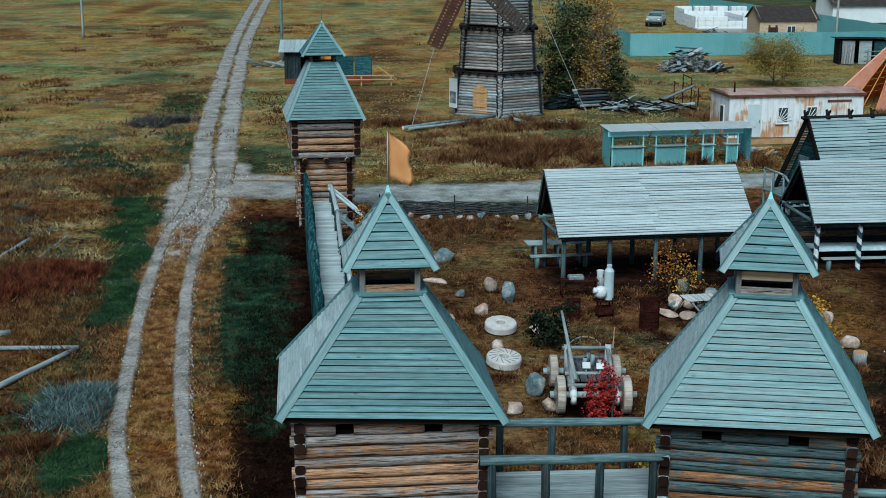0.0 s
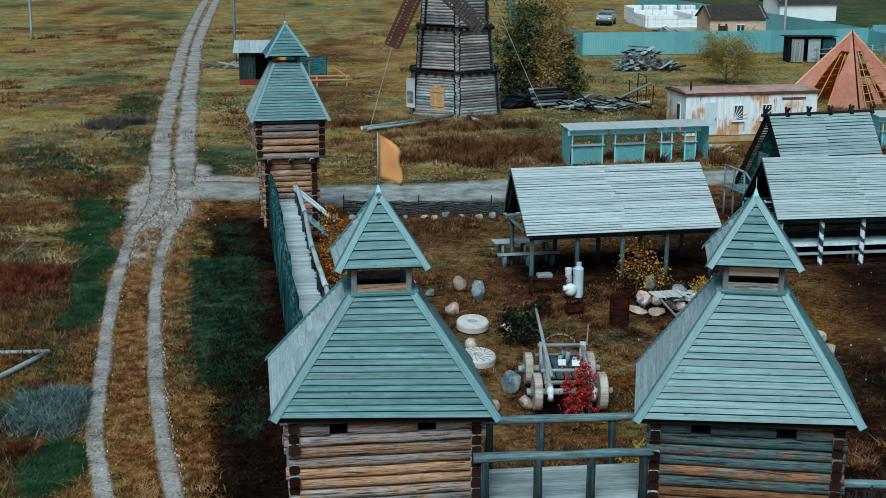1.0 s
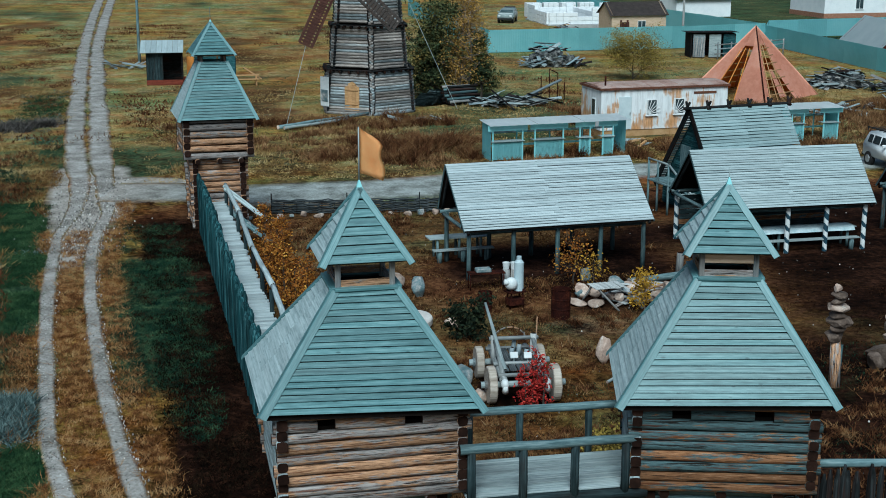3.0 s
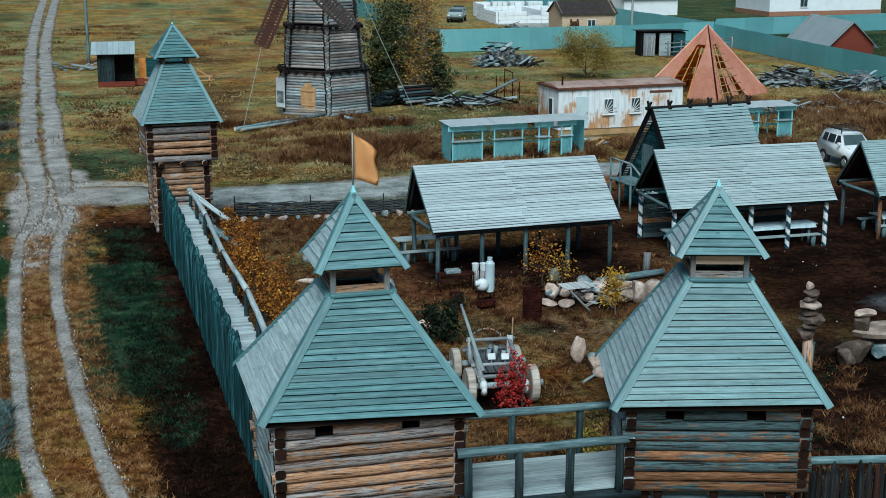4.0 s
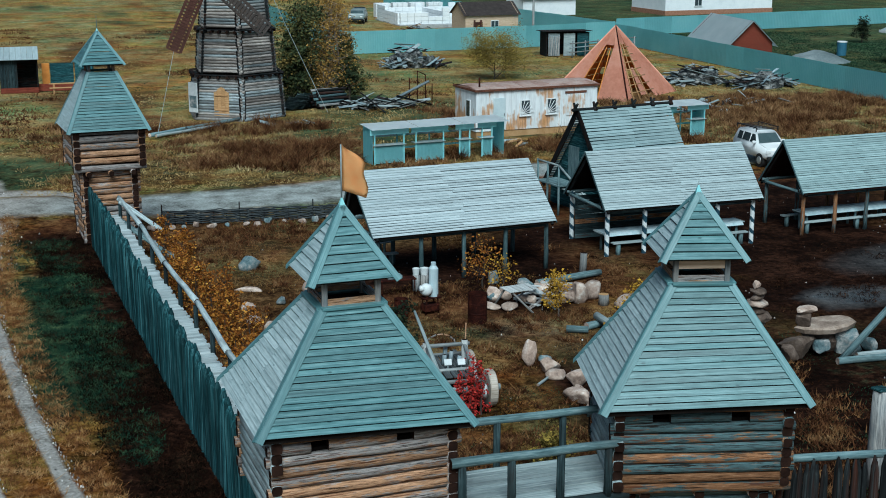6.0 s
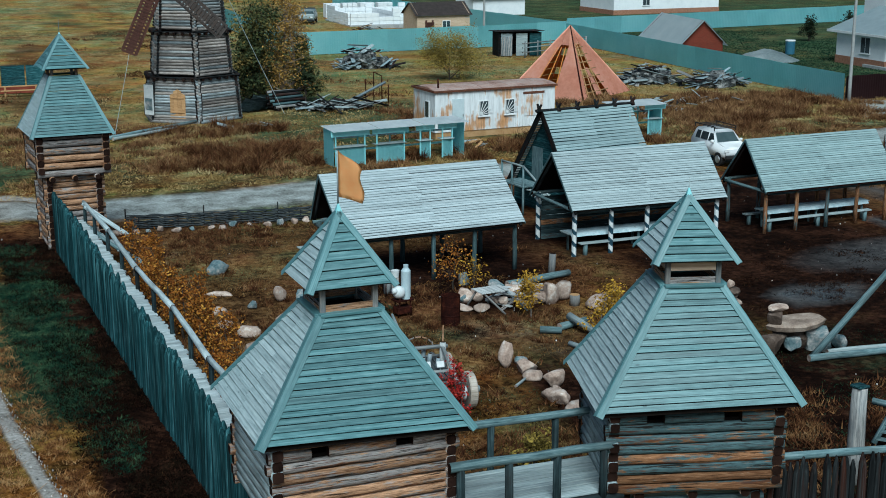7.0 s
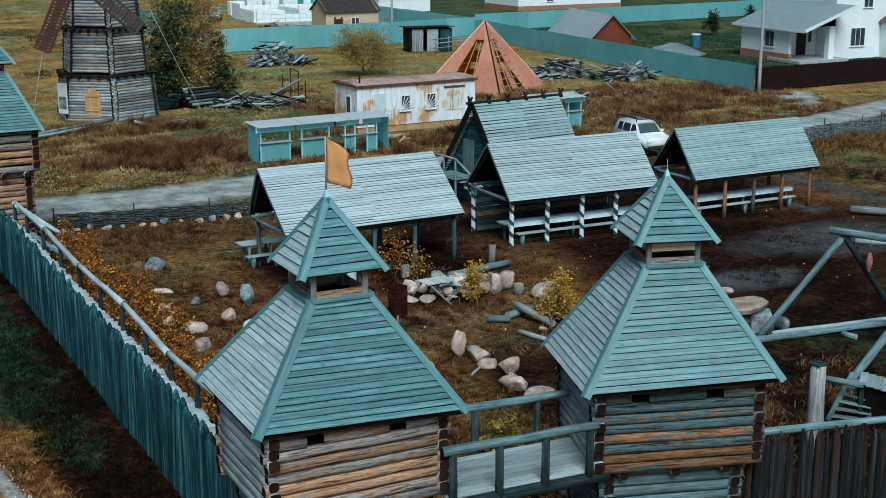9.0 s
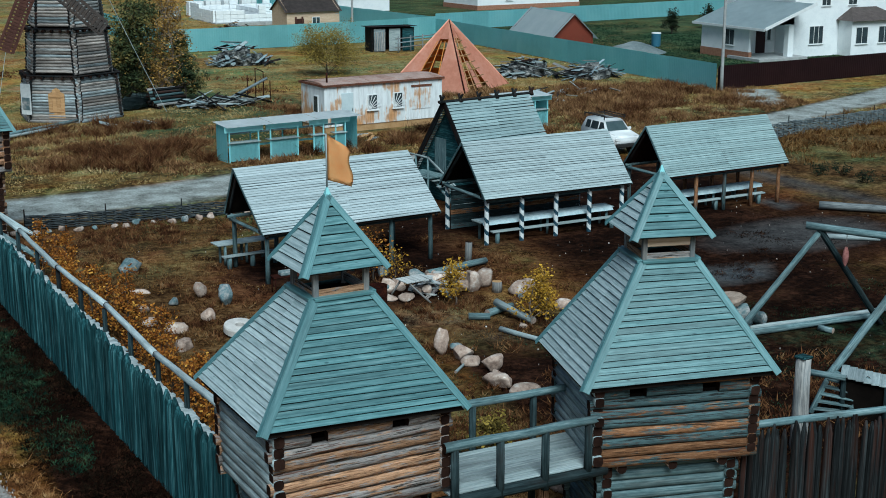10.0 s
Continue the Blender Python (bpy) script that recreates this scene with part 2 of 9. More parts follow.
def mesh_ob(name, verts, faces, mats, parent=None, label="", smooth_faces=False):
    me = bpy.data.meshes.new(name)
    me.from_pydata([tuple(v) for v in verts], [], faces)
    for m in mats if isinstance(mats, (list, tuple)) else [mats]:
        me.materials.append(m)
    if smooth_faces:
        me.polygons.foreach_set("use_smooth", [True] * len(me.polygons))
    me.update()
    ob = new(name, me)
    if parent is not None:
        ob.parent = parent
    if label:
        ob["label"] = label
    return ob


def part(name, bm, mats, parent, label="", m=None, smooth_faces=False):
    me = bpy.data.meshes.new(name)
    bm.normal_update()
    bm.to_mesh(me)
    bm.free()
    for k in mats if isinstance(mats, (list, tuple)) else [mats]:
        me.materials.append(k)
    if smooth_faces:
        me.polygons.foreach_set("use_smooth", [True] * len(me.polygons))
    ob = new(name, me)
    if parent is not None:
        ob.parent = parent
    if m is not None:
        ob.matrix_basis = m
    if label:
        ob["label"] = label
    return ob


def thing(name, label, category, m=None, group="", kind=""):
    ob = new(name)
    ob.empty_display_size = 0.3
    if m is not None:
        ob.matrix_basis = m
    return tagged(ob, label, category, group, kind)


def bm_box(bm, sx, sy, sz, m=Matrix(), bevel=0.0):
    r = bmesh.ops.create_cube(bm, size=1.0, matrix=m @ Matrix.Diagonal((sx, sy, sz, 1)))
    if bevel:
        vs = set(r["verts"])
        es = [e for e in bm.edges if e.verts[0] in vs and e.verts[1] in vs]
        bmesh.ops.bevel(bm, geom=es, offset=bevel, segments=1, affect="EDGES")
    return bm


def bm_cone(bm, r1, r2, depth, m=Matrix(), seg=12, caps=True):
    bmesh.ops.create_cone(bm, cap_ends=caps, segments=seg, radius1=r1, radius2=r2, depth=depth, matrix=m)
    return bm


def axes(origin, xdir, zhint):
    """A pose at origin with local x along xdir and local z near zhint."""
    x = Vector(xdir).normalized()
    z = Vector(zhint)
    z = (z - x * z.dot(x)).normalized()
    y = z.cross(x)
    m = Matrix((x, y, z)).transposed().to_4x4()
    m.translation = origin
    return m


BOX_CACHE, LOG_CACHE = {}, {}


def plank(name, p0, p1, width, thick, mats, parent, up=(0, 0, 1), label="", world_parent=None):
    """A board from p0 to p1 (in the parent's frame), its face towards up."""
    p0, p1 = Vector(p0), Vector(p1)
    length = (p1 - p0).length
    key = (round(length, 2), round(width, 3), round(thick, 3), mats.name)
    if key not in BOX_CACHE:
        bm = bmesh.new()
        bm_box(bm, length, width, thick, bevel=min(width, thick) * 0.12)
        me = bpy.data.meshes.new(name)
        bm.to_mesh(me)
        bm.free()
        me.materials.append(mats)
        BOX_CACHE[key] = me
    ob = new(name, BOX_CACHE[key])
    ob.parent = parent
    ob.matrix_basis = axes((p0 + p1) / 2, p1 - p0, up)
    if label:
        ob["label"] = label
    return ob


def pole(name, p0, p1, r0, r1, mats, parent, seg=9, label="", variant=0, end=None, hewn=False):
    """A slightly bent, tapered round log from p0 to p1 (in the parent's frame)."""
    p0, p1 = Vector(p0), Vector(p1)
    length = (p1 - p0).length
    key = (round(length, 1), round(r0, 3), round(r1, 3), mats.name, seg, variant, hewn)
    if key not in LOG_CACHE:
        rr = random.Random(hash((key[0], key[1], variant)) % 9973)
        rings = max(3, min(7, int(length / 0.8) + 2))
        verts, faces = [], []
        for i in range(rings):
            f = i / (rings - 1)
            bx, bz = (rr.uniform(-1, 1) * 0.10 * r0, rr.uniform(-1, 1) * 0.10 * r0) if 0 < i < rings - 1 else (0, 0)
            for k in range(seg):
                a = 2 * math.pi * k / seg
                rad = (r0 + (r1 - r0) * f) * rr.uniform(0.95, 1.04)
                if hewn:
                    a += math.pi / seg
                    rad *= 0.95 / (abs(math.cos(a)) ** 5.0 + abs(math.sin(a)) ** 5.0) ** (1 / 5.0)
                verts.append(((f - 0.5) * length, bx + rad * math.cos(a), bz + rad * math.sin(a)))
        for i in range(rings - 1):
            for k in range(seg):
                a, b2 = i * seg + k, i * seg + (k + 1) % seg
                faces.append((a, a + seg, b2 + seg, b2))
        faces.append(tuple(range(seg)))
        faces.append(tuple(range((rings - 1) * seg, rings * seg))[::-1])
        me = bpy.data.meshes.new(name)
        me.from_pydata(verts, [], faces)
        me.materials.append(mats)
        me.materials.append(end or LOG_END)
        for p in me.polygons:
            p.use_smooth = len(p.vertices) == 4
            if len(p.vertices) > 4:
                p.material_index = 1
        me.update()
        LOG_CACHE[key] = me
    ob = new(name, LOG_CACHE[key])
    ob.parent = parent
    d = p1 - p0
    ob.matrix_basis = axes((p0 + p1) / 2, d, (0, 0, 1) if abs(d.normalized().z) < 0.9 else (0, 1, 0)) @ pose(0, 0, 0, 90 * R_.randrange(4) + R_.uniform(-4, 4) if hewn else R_.uniform(0, 360)) @ Matrix.Diagonal((length / max(key[0], 0.05), 1, 1, 1))
    if label:
        ob["label"] = label
    return ob


def board_face(parent, a, b, c, d, n, mats, name="roof_board", lift=0.012, thick=0.022, splits=0, over=-0.12, jitter=0.008, rr=R_):
    """Boards over the face a-b (foot) to d-c (top), one object a board, with open gaps between courses."""
    a, b, c, d = map(Vector, (a, b, c, d))
    nrm = (b - a).cross(d - a).normalized()
    up = (d - a)
    for i in range(n):
        f0, f1 = i / n, min(1.0, (i + 1 + over) / n)
        l0, l1 = a.lerp(d, f0), a.lerp(d, f1)
        r0, r1 = b.lerp(c, f0), b.lerp(c, f1)
        cuts = [0.0, 1.0]
        if splits:
            cuts = [0.0] + sorted(min(0.97, max(0.03, (k + 1) / (splits + 1) + rr.uniform(-0.03, 0.03))) for k in range(splits)) + [1.0]
        for u0, u1 in zip(cuts, cuts[1:]):
            e0, e1 = rr.uniform(-jitter, jitter), rr.uniform(-jitter, jitter)
            q = [l0.lerp(r0, u0), l0.lerp(r0, u1), l1.lerp(r1, u1), l1.lerp(r1, u0)]
            xd = (q[1] - q[0]).normalized()
            q[0] += xd * (0.003 + e0 * 0.3)
            q[1] -= xd * (0.003 + e1 * 0.3)
            q[0] -= up.normalized() * (e0 if i else 0)
            q[1] -= up.normalized() * (e1 if i else 0)
            centre = sum(q, Vector()) / 4
            m = axes(centre, xd, nrm)
            inv = m.inverted()
            lo, hi = lift + thick + rr.uniform(0, 0.008), thick + 0.004
            vs = [inv @ (q[0] + nrm * lo), inv @ (q[1] + nrm * lo), inv @ (q[2] + nrm * hi), inv @ (q[3] + nrm * hi)]
            vs += [inv @ (q[0] + nrm * (lo - thick)), inv @ (q[1] + nrm * (lo - thick)), inv @ q[2], inv @ q[3]]
            ob = mesh_ob(name, vs, [(0, 1, 2, 3), (7, 6, 5, 4), (0, 4, 5, 1), (1, 5, 6, 2), (2, 6, 7, 3), (3, 7, 4, 0)], mats, parent)
            ob.matrix_basis = m


def rect(cx, cy, w, d, z):
    return [Vector((cx - w / 2, cy - d / 2, z)), Vector((cx + w / 2, cy - d / 2, z)), Vector((cx + w / 2, cy + d / 2, z)), Vector((cx - w / 2, cy + d / 2, z))]


def hip_roof(parent, lower, upper, n, mats, hip, apex=None, hip_w=0.11, side_mats=None):
    """Boarded faces from the lower rectangle to the upper one (or to an apex), and boards along the hips."""
    for k in range(4):
        a, b = lower[k], lower[(k + 1) % 4]
        c, d = (apex, apex) if apex is not None else (upper[(k + 1) % 4], upper[k])
        if apex is not None:
            c, d = apex.lerp(b, 0.03), apex.lerp(a, 0.03)
        # gaps over the shade-coloured underside draw the shadow line below each board
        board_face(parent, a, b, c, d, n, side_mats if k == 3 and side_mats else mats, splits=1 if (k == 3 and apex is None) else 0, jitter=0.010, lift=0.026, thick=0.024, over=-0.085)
    mid = sum(lower, Vector()) / 4
    for k in range(4):
        top = apex if apex is not None else upper[k]
        foot = lower[k] + (lower[k] - top).normalized() * 0.06
        e = lower[k] - mid
        n1 = (lower[(k + 1) % 4] - lower[k]).cross(top - lower[k]).normalized()
        n2 = (lower[k] - lower[k - 1]).cross(top - lower[k]).normalized()
        for nn in (n1, n2):
            side = nn.cross(top - foot).normalized()
            sgn = 1 if nn is n1 else -1
            o = nn * 0.050 + side * (-sgn) * (hip_w * 0.5 - 0.035)
            plank("hip_board", foot + o, top + o, hip_w, 0.02, hip, parent, up=nn)


def log_walls(parent, x0, x1, y0, y1, z0, z1, r, mats, over=0.16, skip=None, end=None, side_logs=None):
    """A notched log box: courses of logs crossing at the corners; skip(side, z) gives stretches left open."""
    n = max(1, int(round((z1 - z0) / (2 * r * 0.93))))
    h = (z1 - z0) / n
    for i in range(n):
        z = z0 + (i + 0.5) * h
        zz = min(z + h / 2, z1 - h * 0.45)
        for side in range(4):
            zc = z if side % 2 == 0 else zz
            ov = over + R_.uniform(-0.03, 0.05)
            if side == 0:
                p, q = (x0 - ov, y0, zc), (x1 + ov, y0, zc)
            elif side == 2:
                p, q = (x0 - ov, y1, zc), (x1 + ov, y1, zc)
            elif side == 1:
                p, q = (x1, y0 - ov, zc), (x1, y1 + ov, zc)
            else:
                p, q = (x0, y0 - ov, zc), (x0, y1 + ov, zc)
            p, q = Vector(p), Vector(q)
            gaps = skip(side, i, n) if skip else []
            cuts = [0.0] + [g for pr in gaps for g in pr] + [1.0]
            for u0, u1 in zip(cuts[0::2], cuts[1::2]):
                pole("log", p.lerp(q, u0), p.lerp(q, u1), r * R_.uniform(0.86, 1.0), r * R_.uniform(0.82, 0.98), side_logs if side == 3 and side_logs else mats, parent, seg=12, variant=R_.randrange(5), end=end, hewn=True)


def gate_tower(m, w, d, eave, label, box_r, flag=False, logs=None, sag=(0, 0, 0, 0), peak=7.45):
    """A log watch-tower: narrow foot, jettied log room, boarded hip roof, look-out with a small hip roof."""
    t = thing("watch_tower", label, "tower", m, "gate towers")
    ix, iy = w / 2 - 0.30, d / 2 - 0.28
    foot_top = eave - 1.60
    embrasures = [(0.22, 0.31), (0.66, 0.75)]
    log_walls(t, -ix, ix, -iy, iy, foot_top, eave + 0.02, box_r, logs or LOG_BROWN, skip=lambda s, i, n: embrasures if (s == 0 and i == n - 2) else ([(0.45, 0.53)] if (s == 3 and i == n - 2) else []), side_logs=LOG_SIDE, over=0.11)
    log_walls(t, -ix + 0.28, ix - 0.28, -iy + 0.28, iy - 0.12, 0.0, foot_top, box_r, LOG_TEAL, over=0.14)
    for px in (-ix + 0.5, 0.0, ix - 0.5):
        pole("floor_beam", (px, -iy - 0.04, foot_top - 0.06), (px, iy + 0.18, foot_top - 0.06), 0.09, 0.09, LOG_BROWN, t)
    # boxes added inside: painted shade between the logs
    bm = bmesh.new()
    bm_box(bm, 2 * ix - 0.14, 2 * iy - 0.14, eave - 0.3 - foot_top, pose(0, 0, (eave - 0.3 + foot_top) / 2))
    part("lining", bm, INNER_SHADE, t)
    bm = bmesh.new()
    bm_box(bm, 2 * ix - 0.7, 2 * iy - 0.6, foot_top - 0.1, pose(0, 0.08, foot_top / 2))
    part("lining", bm, INNER_SHADE, t)
    lower = [p + Vector((0, 0, h)) for p, h in zip(rect(0, 0, w, d, eave), sag)]
    tw, td, tz = 1.02, 1.02, 5.93
    upper = rect(0.03, 0.0, tw, td, tz)
    # left face takes the copy with sky sheen painted in
    hip_roof(t, lower, upper, 19, ROOF_TEAL, HIP_TEAL, hip_w=0.115, side_mats=ROOF_SKY_SHEEN)
    # underside in painted shade, dark through the board gaps
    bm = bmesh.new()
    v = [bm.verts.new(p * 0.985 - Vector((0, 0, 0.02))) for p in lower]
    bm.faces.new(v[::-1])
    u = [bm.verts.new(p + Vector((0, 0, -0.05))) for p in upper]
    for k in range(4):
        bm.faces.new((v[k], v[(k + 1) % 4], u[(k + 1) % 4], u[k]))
    part("roof_underside", bm, INNER_SHADE, t)
    # look-out
    for k, p in enumerate(upper):
        q = upper[(k + 1) % 4]
        plank("sill_board", p + Vector((0, 0, 0.03)), q + Vector((0, 0, 0.03)), 0.16, 0.05, HIP_TEAL, t)
    posts = rect(0.03, 0.0, tw - 0.14, td - 0.14, 0)
    for p in posts:
        plank("post", (p.x, p.y, tz - 0.1), (p.x, p.y, tz + 0.50), 0.09, 0.09, LOG_GREY, t, up=(0, 1, 0))
    for k in range(4):
        p, q = posts[k], posts[(k + 1) % 4]
        plank("rail_board", (p.x, p.y, tz + 0.10), (q.x, q.y, tz + 0.10), 0.12, 0.03, LOG_BROWN, t, up=(p + q) / 2 - Vector((0.03, 0.0, 0)))
        if not flag:
            plank("lintel_board", (p.x, p.y, tz + 0.36), (q.x, q.y, tz + 0.36), 0.17, 0.03, PLANK_TAN, t, up=(p + q) / 2 - Vector((0.03, 0.0, 0)))
    bm = bmesh.new()
    bm_box(bm, tw - 0.1, td - 0.1, 0.04, pose(0.03, 0.0, tz - 0.06))
    part("lookout_floor", bm, INNER_SHADE, t)
    uz = 6.40
    ul = rect(0.03, 0.02, 1.40, 1.33, uz)
    apex = Vector((0.03, 0.02, peak))
    hip_roof(t, ul, None, 8, ROOF_TEAL, HIP_TEAL, apex=apex, hip_w=0.10, side_mats=ROOF_SKY_SHEEN)
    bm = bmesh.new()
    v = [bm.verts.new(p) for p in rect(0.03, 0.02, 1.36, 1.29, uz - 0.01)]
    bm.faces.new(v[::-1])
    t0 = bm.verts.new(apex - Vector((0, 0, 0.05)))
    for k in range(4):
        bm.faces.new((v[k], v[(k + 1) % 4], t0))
    part("cap_underside", bm, INNER_SHADE, t)
    bm = bmesh.new()
    bm_cone(bm, 0.11, 0.015, 0.22, Matrix.Translation(apex + Vector((0, 0, 0.04))) @ pose(0, 0, 0, 0, 0, 45), 4)
    part("finial_cap", bm, TEAL_METAL, t)
    if flag:
        pole("flag_pole", apex + Vector((0, 0, 0.05)), apex + Vector((0, 0, 1.02)), 0.014, 0.012, PLANK_PALE, t, seg=6)
        bm = bmesh.new()
        nx, nz = 8, 10
        grid = {}
        for i in range(nx + 1):
            for j in range(nz + 1):
                u, w_ = i / nx, j / nz
                length = 0.38 + 0.035 * math.sin(w_ * 9.0) if w_ < 0.72 else 0.06 + 0.34 * ((1 - w_) / 0.28) ** 0.8
                x = u * length
                z = 0.24 + 0.76 * w_ - 0.12 * u * (1 - 0.3 * w_)
                y = 0.035 * math.sin(u * 5 + w_ * 2.2) * u + 0.02 * math.sin(w_ * 7) * u
                grid[i, j] = bm.verts.new((x, y, z))
        for i in range(nx):
            for j in range(nz):
                bm.faces.new((grid[i, j], grid[i + 1, j], grid[i + 1, j + 1], grid[i, j + 1]))
        bmesh.ops.solidify(bm, geom=bm.faces[:], thickness=0.006)
        part("flag", bm, FLAG, t, "orange cloth flag", Matrix.Translation(apex + Vector((0.012, 0, 0.02))) @ pose(0, 0, 0, 0, 0, -16), True)
    else:
        pole("finial_rod", apex + Vector((0, 0, 0.05)), apex + Vector((0, 0, 0.30)), 0.012, 0.004, PLANK_PALE, t, seg=6)
    return t


FLAG = mottled("orange_cloth", [(0.3, (0.98, 0.47, 0.17)), (0.6, (0.98, 0.58, 0.25)), (0.8, (0.98, 0.68, 0.36))], 4, 60, rough=0.9, bump=0.1)

# ---- ground and roads ----
def near_segment(x, y, ax, ay, bx, by):
    u = max(0.0, min(1.0, ((x - ax) * (bx - ax) + (y - ay) * (by - ay)) / ((bx - ax) ** 2 + (by - ay) ** 2)))
    return math.hypot(x - ax - u * (bx - ax), y - ay - u * (by - ay))


def soil_masks(x, y):
    """Green, bare, dark and track; then pale, rusty and wet: 0 to 1 each."""
    n1 = noise.noise(Vector((x * 0.11, y * 0.11, 3.1))) + 0.5 * noise.noise(Vector((x * 0.31, y * 0.31, 7.7)))
    n2 = noise.noise(Vector((x * 0.07, y * 0.05, 11.3))) + 0.5 * noise.noise(Vector((x * 0.2, y * 0.2, 1.9)))
    wall_x = 1.08 - 0.034 * y
    green, bare, dark, track, pale, rust, wet = 0.0, 0.0, 0.0, 0.0, 0.0, 0.0, 0.0
    out = wall_x - x + 0.7 * noise.noise(Vector((x * 0.5, y * 0.5, 21.0))) + 0.4 * noise.noise(Vector((x * 1.3, y * 1.3, 8.0)))
    if -4 < y < 36 and -1 < out < 6:
        green = smooth(0.9, 1.9, out) * (1 - smooth(2.7, 3.6, out)) * smooth(12, 16, y) * (1 - smooth(24, 30, y))
        # ground is darker within about 2.9 m outside the palisade
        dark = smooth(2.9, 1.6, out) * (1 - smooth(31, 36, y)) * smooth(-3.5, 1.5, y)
        rust = smooth(26, 31, y) * smooth(3.4, 1.2, out) * 0.8
    if x < -4.5 and y < 60:
        rut = -5.4 - 0.02 * (y - 30)
        green = max(green, smooth(0.2, 0.5, n1) * 0.7, smooth(1.5, 0.5, abs(x - rut + 1.2)) * smooth(-0.25, 0.2, noise.noise(Vector((1.7, y * 0.16, 2.0)))) * 0.95 * (1 - smooth(56, 60, y)))
        rust = max(rust, smooth(0.0, 0.45, -n2) * 0.65)
        green = max(green, 0.95 * smooth(1.0, 0.45, abs(x + 5.5 + 0.085 * (y - 19))) * smooth(17.5, 20.0, y) * smooth(38.0, 35.5, y))
    if x < -3:
        green = max(green, smooth(1.25, 0.6, math.hypot((x + 6.75) / 0.8, (y - 33.5) / 4.2)), smooth(1.25, 0.6, math.hypot((x + 4.9) / 1.3, (y - 8.4) / 1.9)), 0.9 * smooth(1.25, 0.6, math.hypot((x + 6.3) / 0.7, (y - 25.5) / 2.6)), 0.8 * smooth(1.3, 0.5, math.hypot((x + 7.9) / 0.8, (y - 66) / 7.0)))
        rust = max(rust, smooth(1.3, 0.6, math.hypot((x + 7.9) / 1.4, (y - 22.6) / 2.2)), 0.8 * smooth(1.3, 0.5, math.hypot((x + 9.3) / 2.2, (y - 15.5) / 3.0)), 0.8 * smooth(1.3, 0.4, math.hypot((x + 12) / 3.5, (y - 74) / 6.0)))
        dark = max(dark, 0.9 * smooth(1.2, 0.5, math.hypot((x + 8.9) / 1.2, (y - 60.5) / 1.6)))
    if x < 26 and y > 42:
        green = max(green, smooth(0.12, 0.55, n2 + 0.4 * n1) * 0.7, 0.8 * smooth(1.1, 0.3, abs(x + 7.4 + 0.03 * (y - 45))) * (1 - smooth(58, 66, y)) * smooth(-0.3, 0.3, n1))
        dark = max(dark, smooth(0.35, 0.7, n1 - 0.4 * n2) * 0.45)
        rust = max(rust, smooth(0.1, 0.5, n1 - 0.6 * n2) * 0.75)
    if x < -4 and y < 45:
        dark = max(dark, smooth(0.3, 0.7, -n1) * 0.55)
    if y > 36:
        pale = smooth(41, 56, y) * (0.80 + 0.55 * n1)
    if wall_x < x < 60 and 1.0 < y < 36.5:
        bare = 0.45 + 1.1 * n1
        yard = smooth(13, 19, x + 1.5 * n1) * smooth(9, 15, y + 2 * n2) * (1 - 0.75 * smooth(31, 36, x + 2 * n1))
        dark = max(dark, yard * (0.80 + 0.9 * n1), smooth(8.6, 10.6, x) * smooth(19.0, 12.0, y) * (0.92 + 0.7 * n1))
        rust = max(rust, yard * 0.85 * (1 - 0.8 * smooth(0.05, 0.35, n2)), 0.9 * smooth(1.5, 0.8, math.hypot((x - 12.0) / 5.0, (y - 22.6) / 4.2)), smooth(0.05, 0.5, -n1) * 0.6)
        green = max(green, smooth(0.0, 0.5, n2) * 0.45 * smooth(14, 9, y))
        wet = max(smooth(1.3, 0.75, math.hypot((x - 22.6) / 1.9, (y - 16.8) / 1.1)), 0.75 * smooth(1.3, 0.5, math.hypot((x - 28.5) / 5.0, (y - 20.0) / 2.6) + 0.3 * n1), 0.7 * smooth(1.5, 0.6, near_segment(x, y, 35.3, 31.0, 35.6, 20.0) + 0.5 * n1), 0.8 * smooth(1.3, 0.6, math.hypot((x - 31.8) / 0.8, (y - 24.5) / 1.0)))
        # trodden earth plus painted shade under sheds, cart, trestle and stone table
        trodden_shade = max(smooth(1.3, 0.6, math.hypot((x - 11.8) / 4.5, (y - 23.4) / 3.3)), smooth(1.25, 0.7, math.hypot((x - 21.0) / 4.2, (y - 27.5) / 2.8)), smooth(1.25, 0.7, math.hypot((x - 28.5) / 4.4, (y - 29.5) / 2.8)),
                      smooth(1.3, 0.6, math.hypot((x - 7.3) / 1.3, (y - 11.9) / 1.7)), 0.8 * smooth(1.3, 0.5, math.hypot((x - 12.6) / 2.2, (y - 19.2) / 1.5)),
                      0.8 * smooth(1.3, 0.5, math.hypot((x - 18.3) / 1.9, (y - 12.0) / 1.2)), 0.7 * smooth(3.2, 1.0, abs(y - 1.5)) * smooth(9, 12, x))
        dark = max(dark, trodden_shade)
        if y > 33:
            dark *= 1 - smooth(33, 35.5, y)
    if 15 < x < 60 and 60 < y < 95:
        green = max(green, 0.22 + 0.3 * n1)
    if x > 56 and y > 60:
        green = max(green, 0.75 + 0.2 * n1)
    d = min(near_segment(x, y, -4.5, 26.5, -4.5, 35.0) - 0.55 - 0.09 * max(0.0, y - 27),
            near_segment(x, y, -4.3, 35.0, -4.6, 45.0) - 1.65, near_segment(x, y, -3.2, 40.6, -0.2, 39.6) - 2.3 + 0.25 * max(0.0, x + 1.5))
    track = smooth(0.5, -0.5, d)
    return [max(0.0, min(1.0, v)) for v in (green, bare, dark, track, pale, rust, wet)]


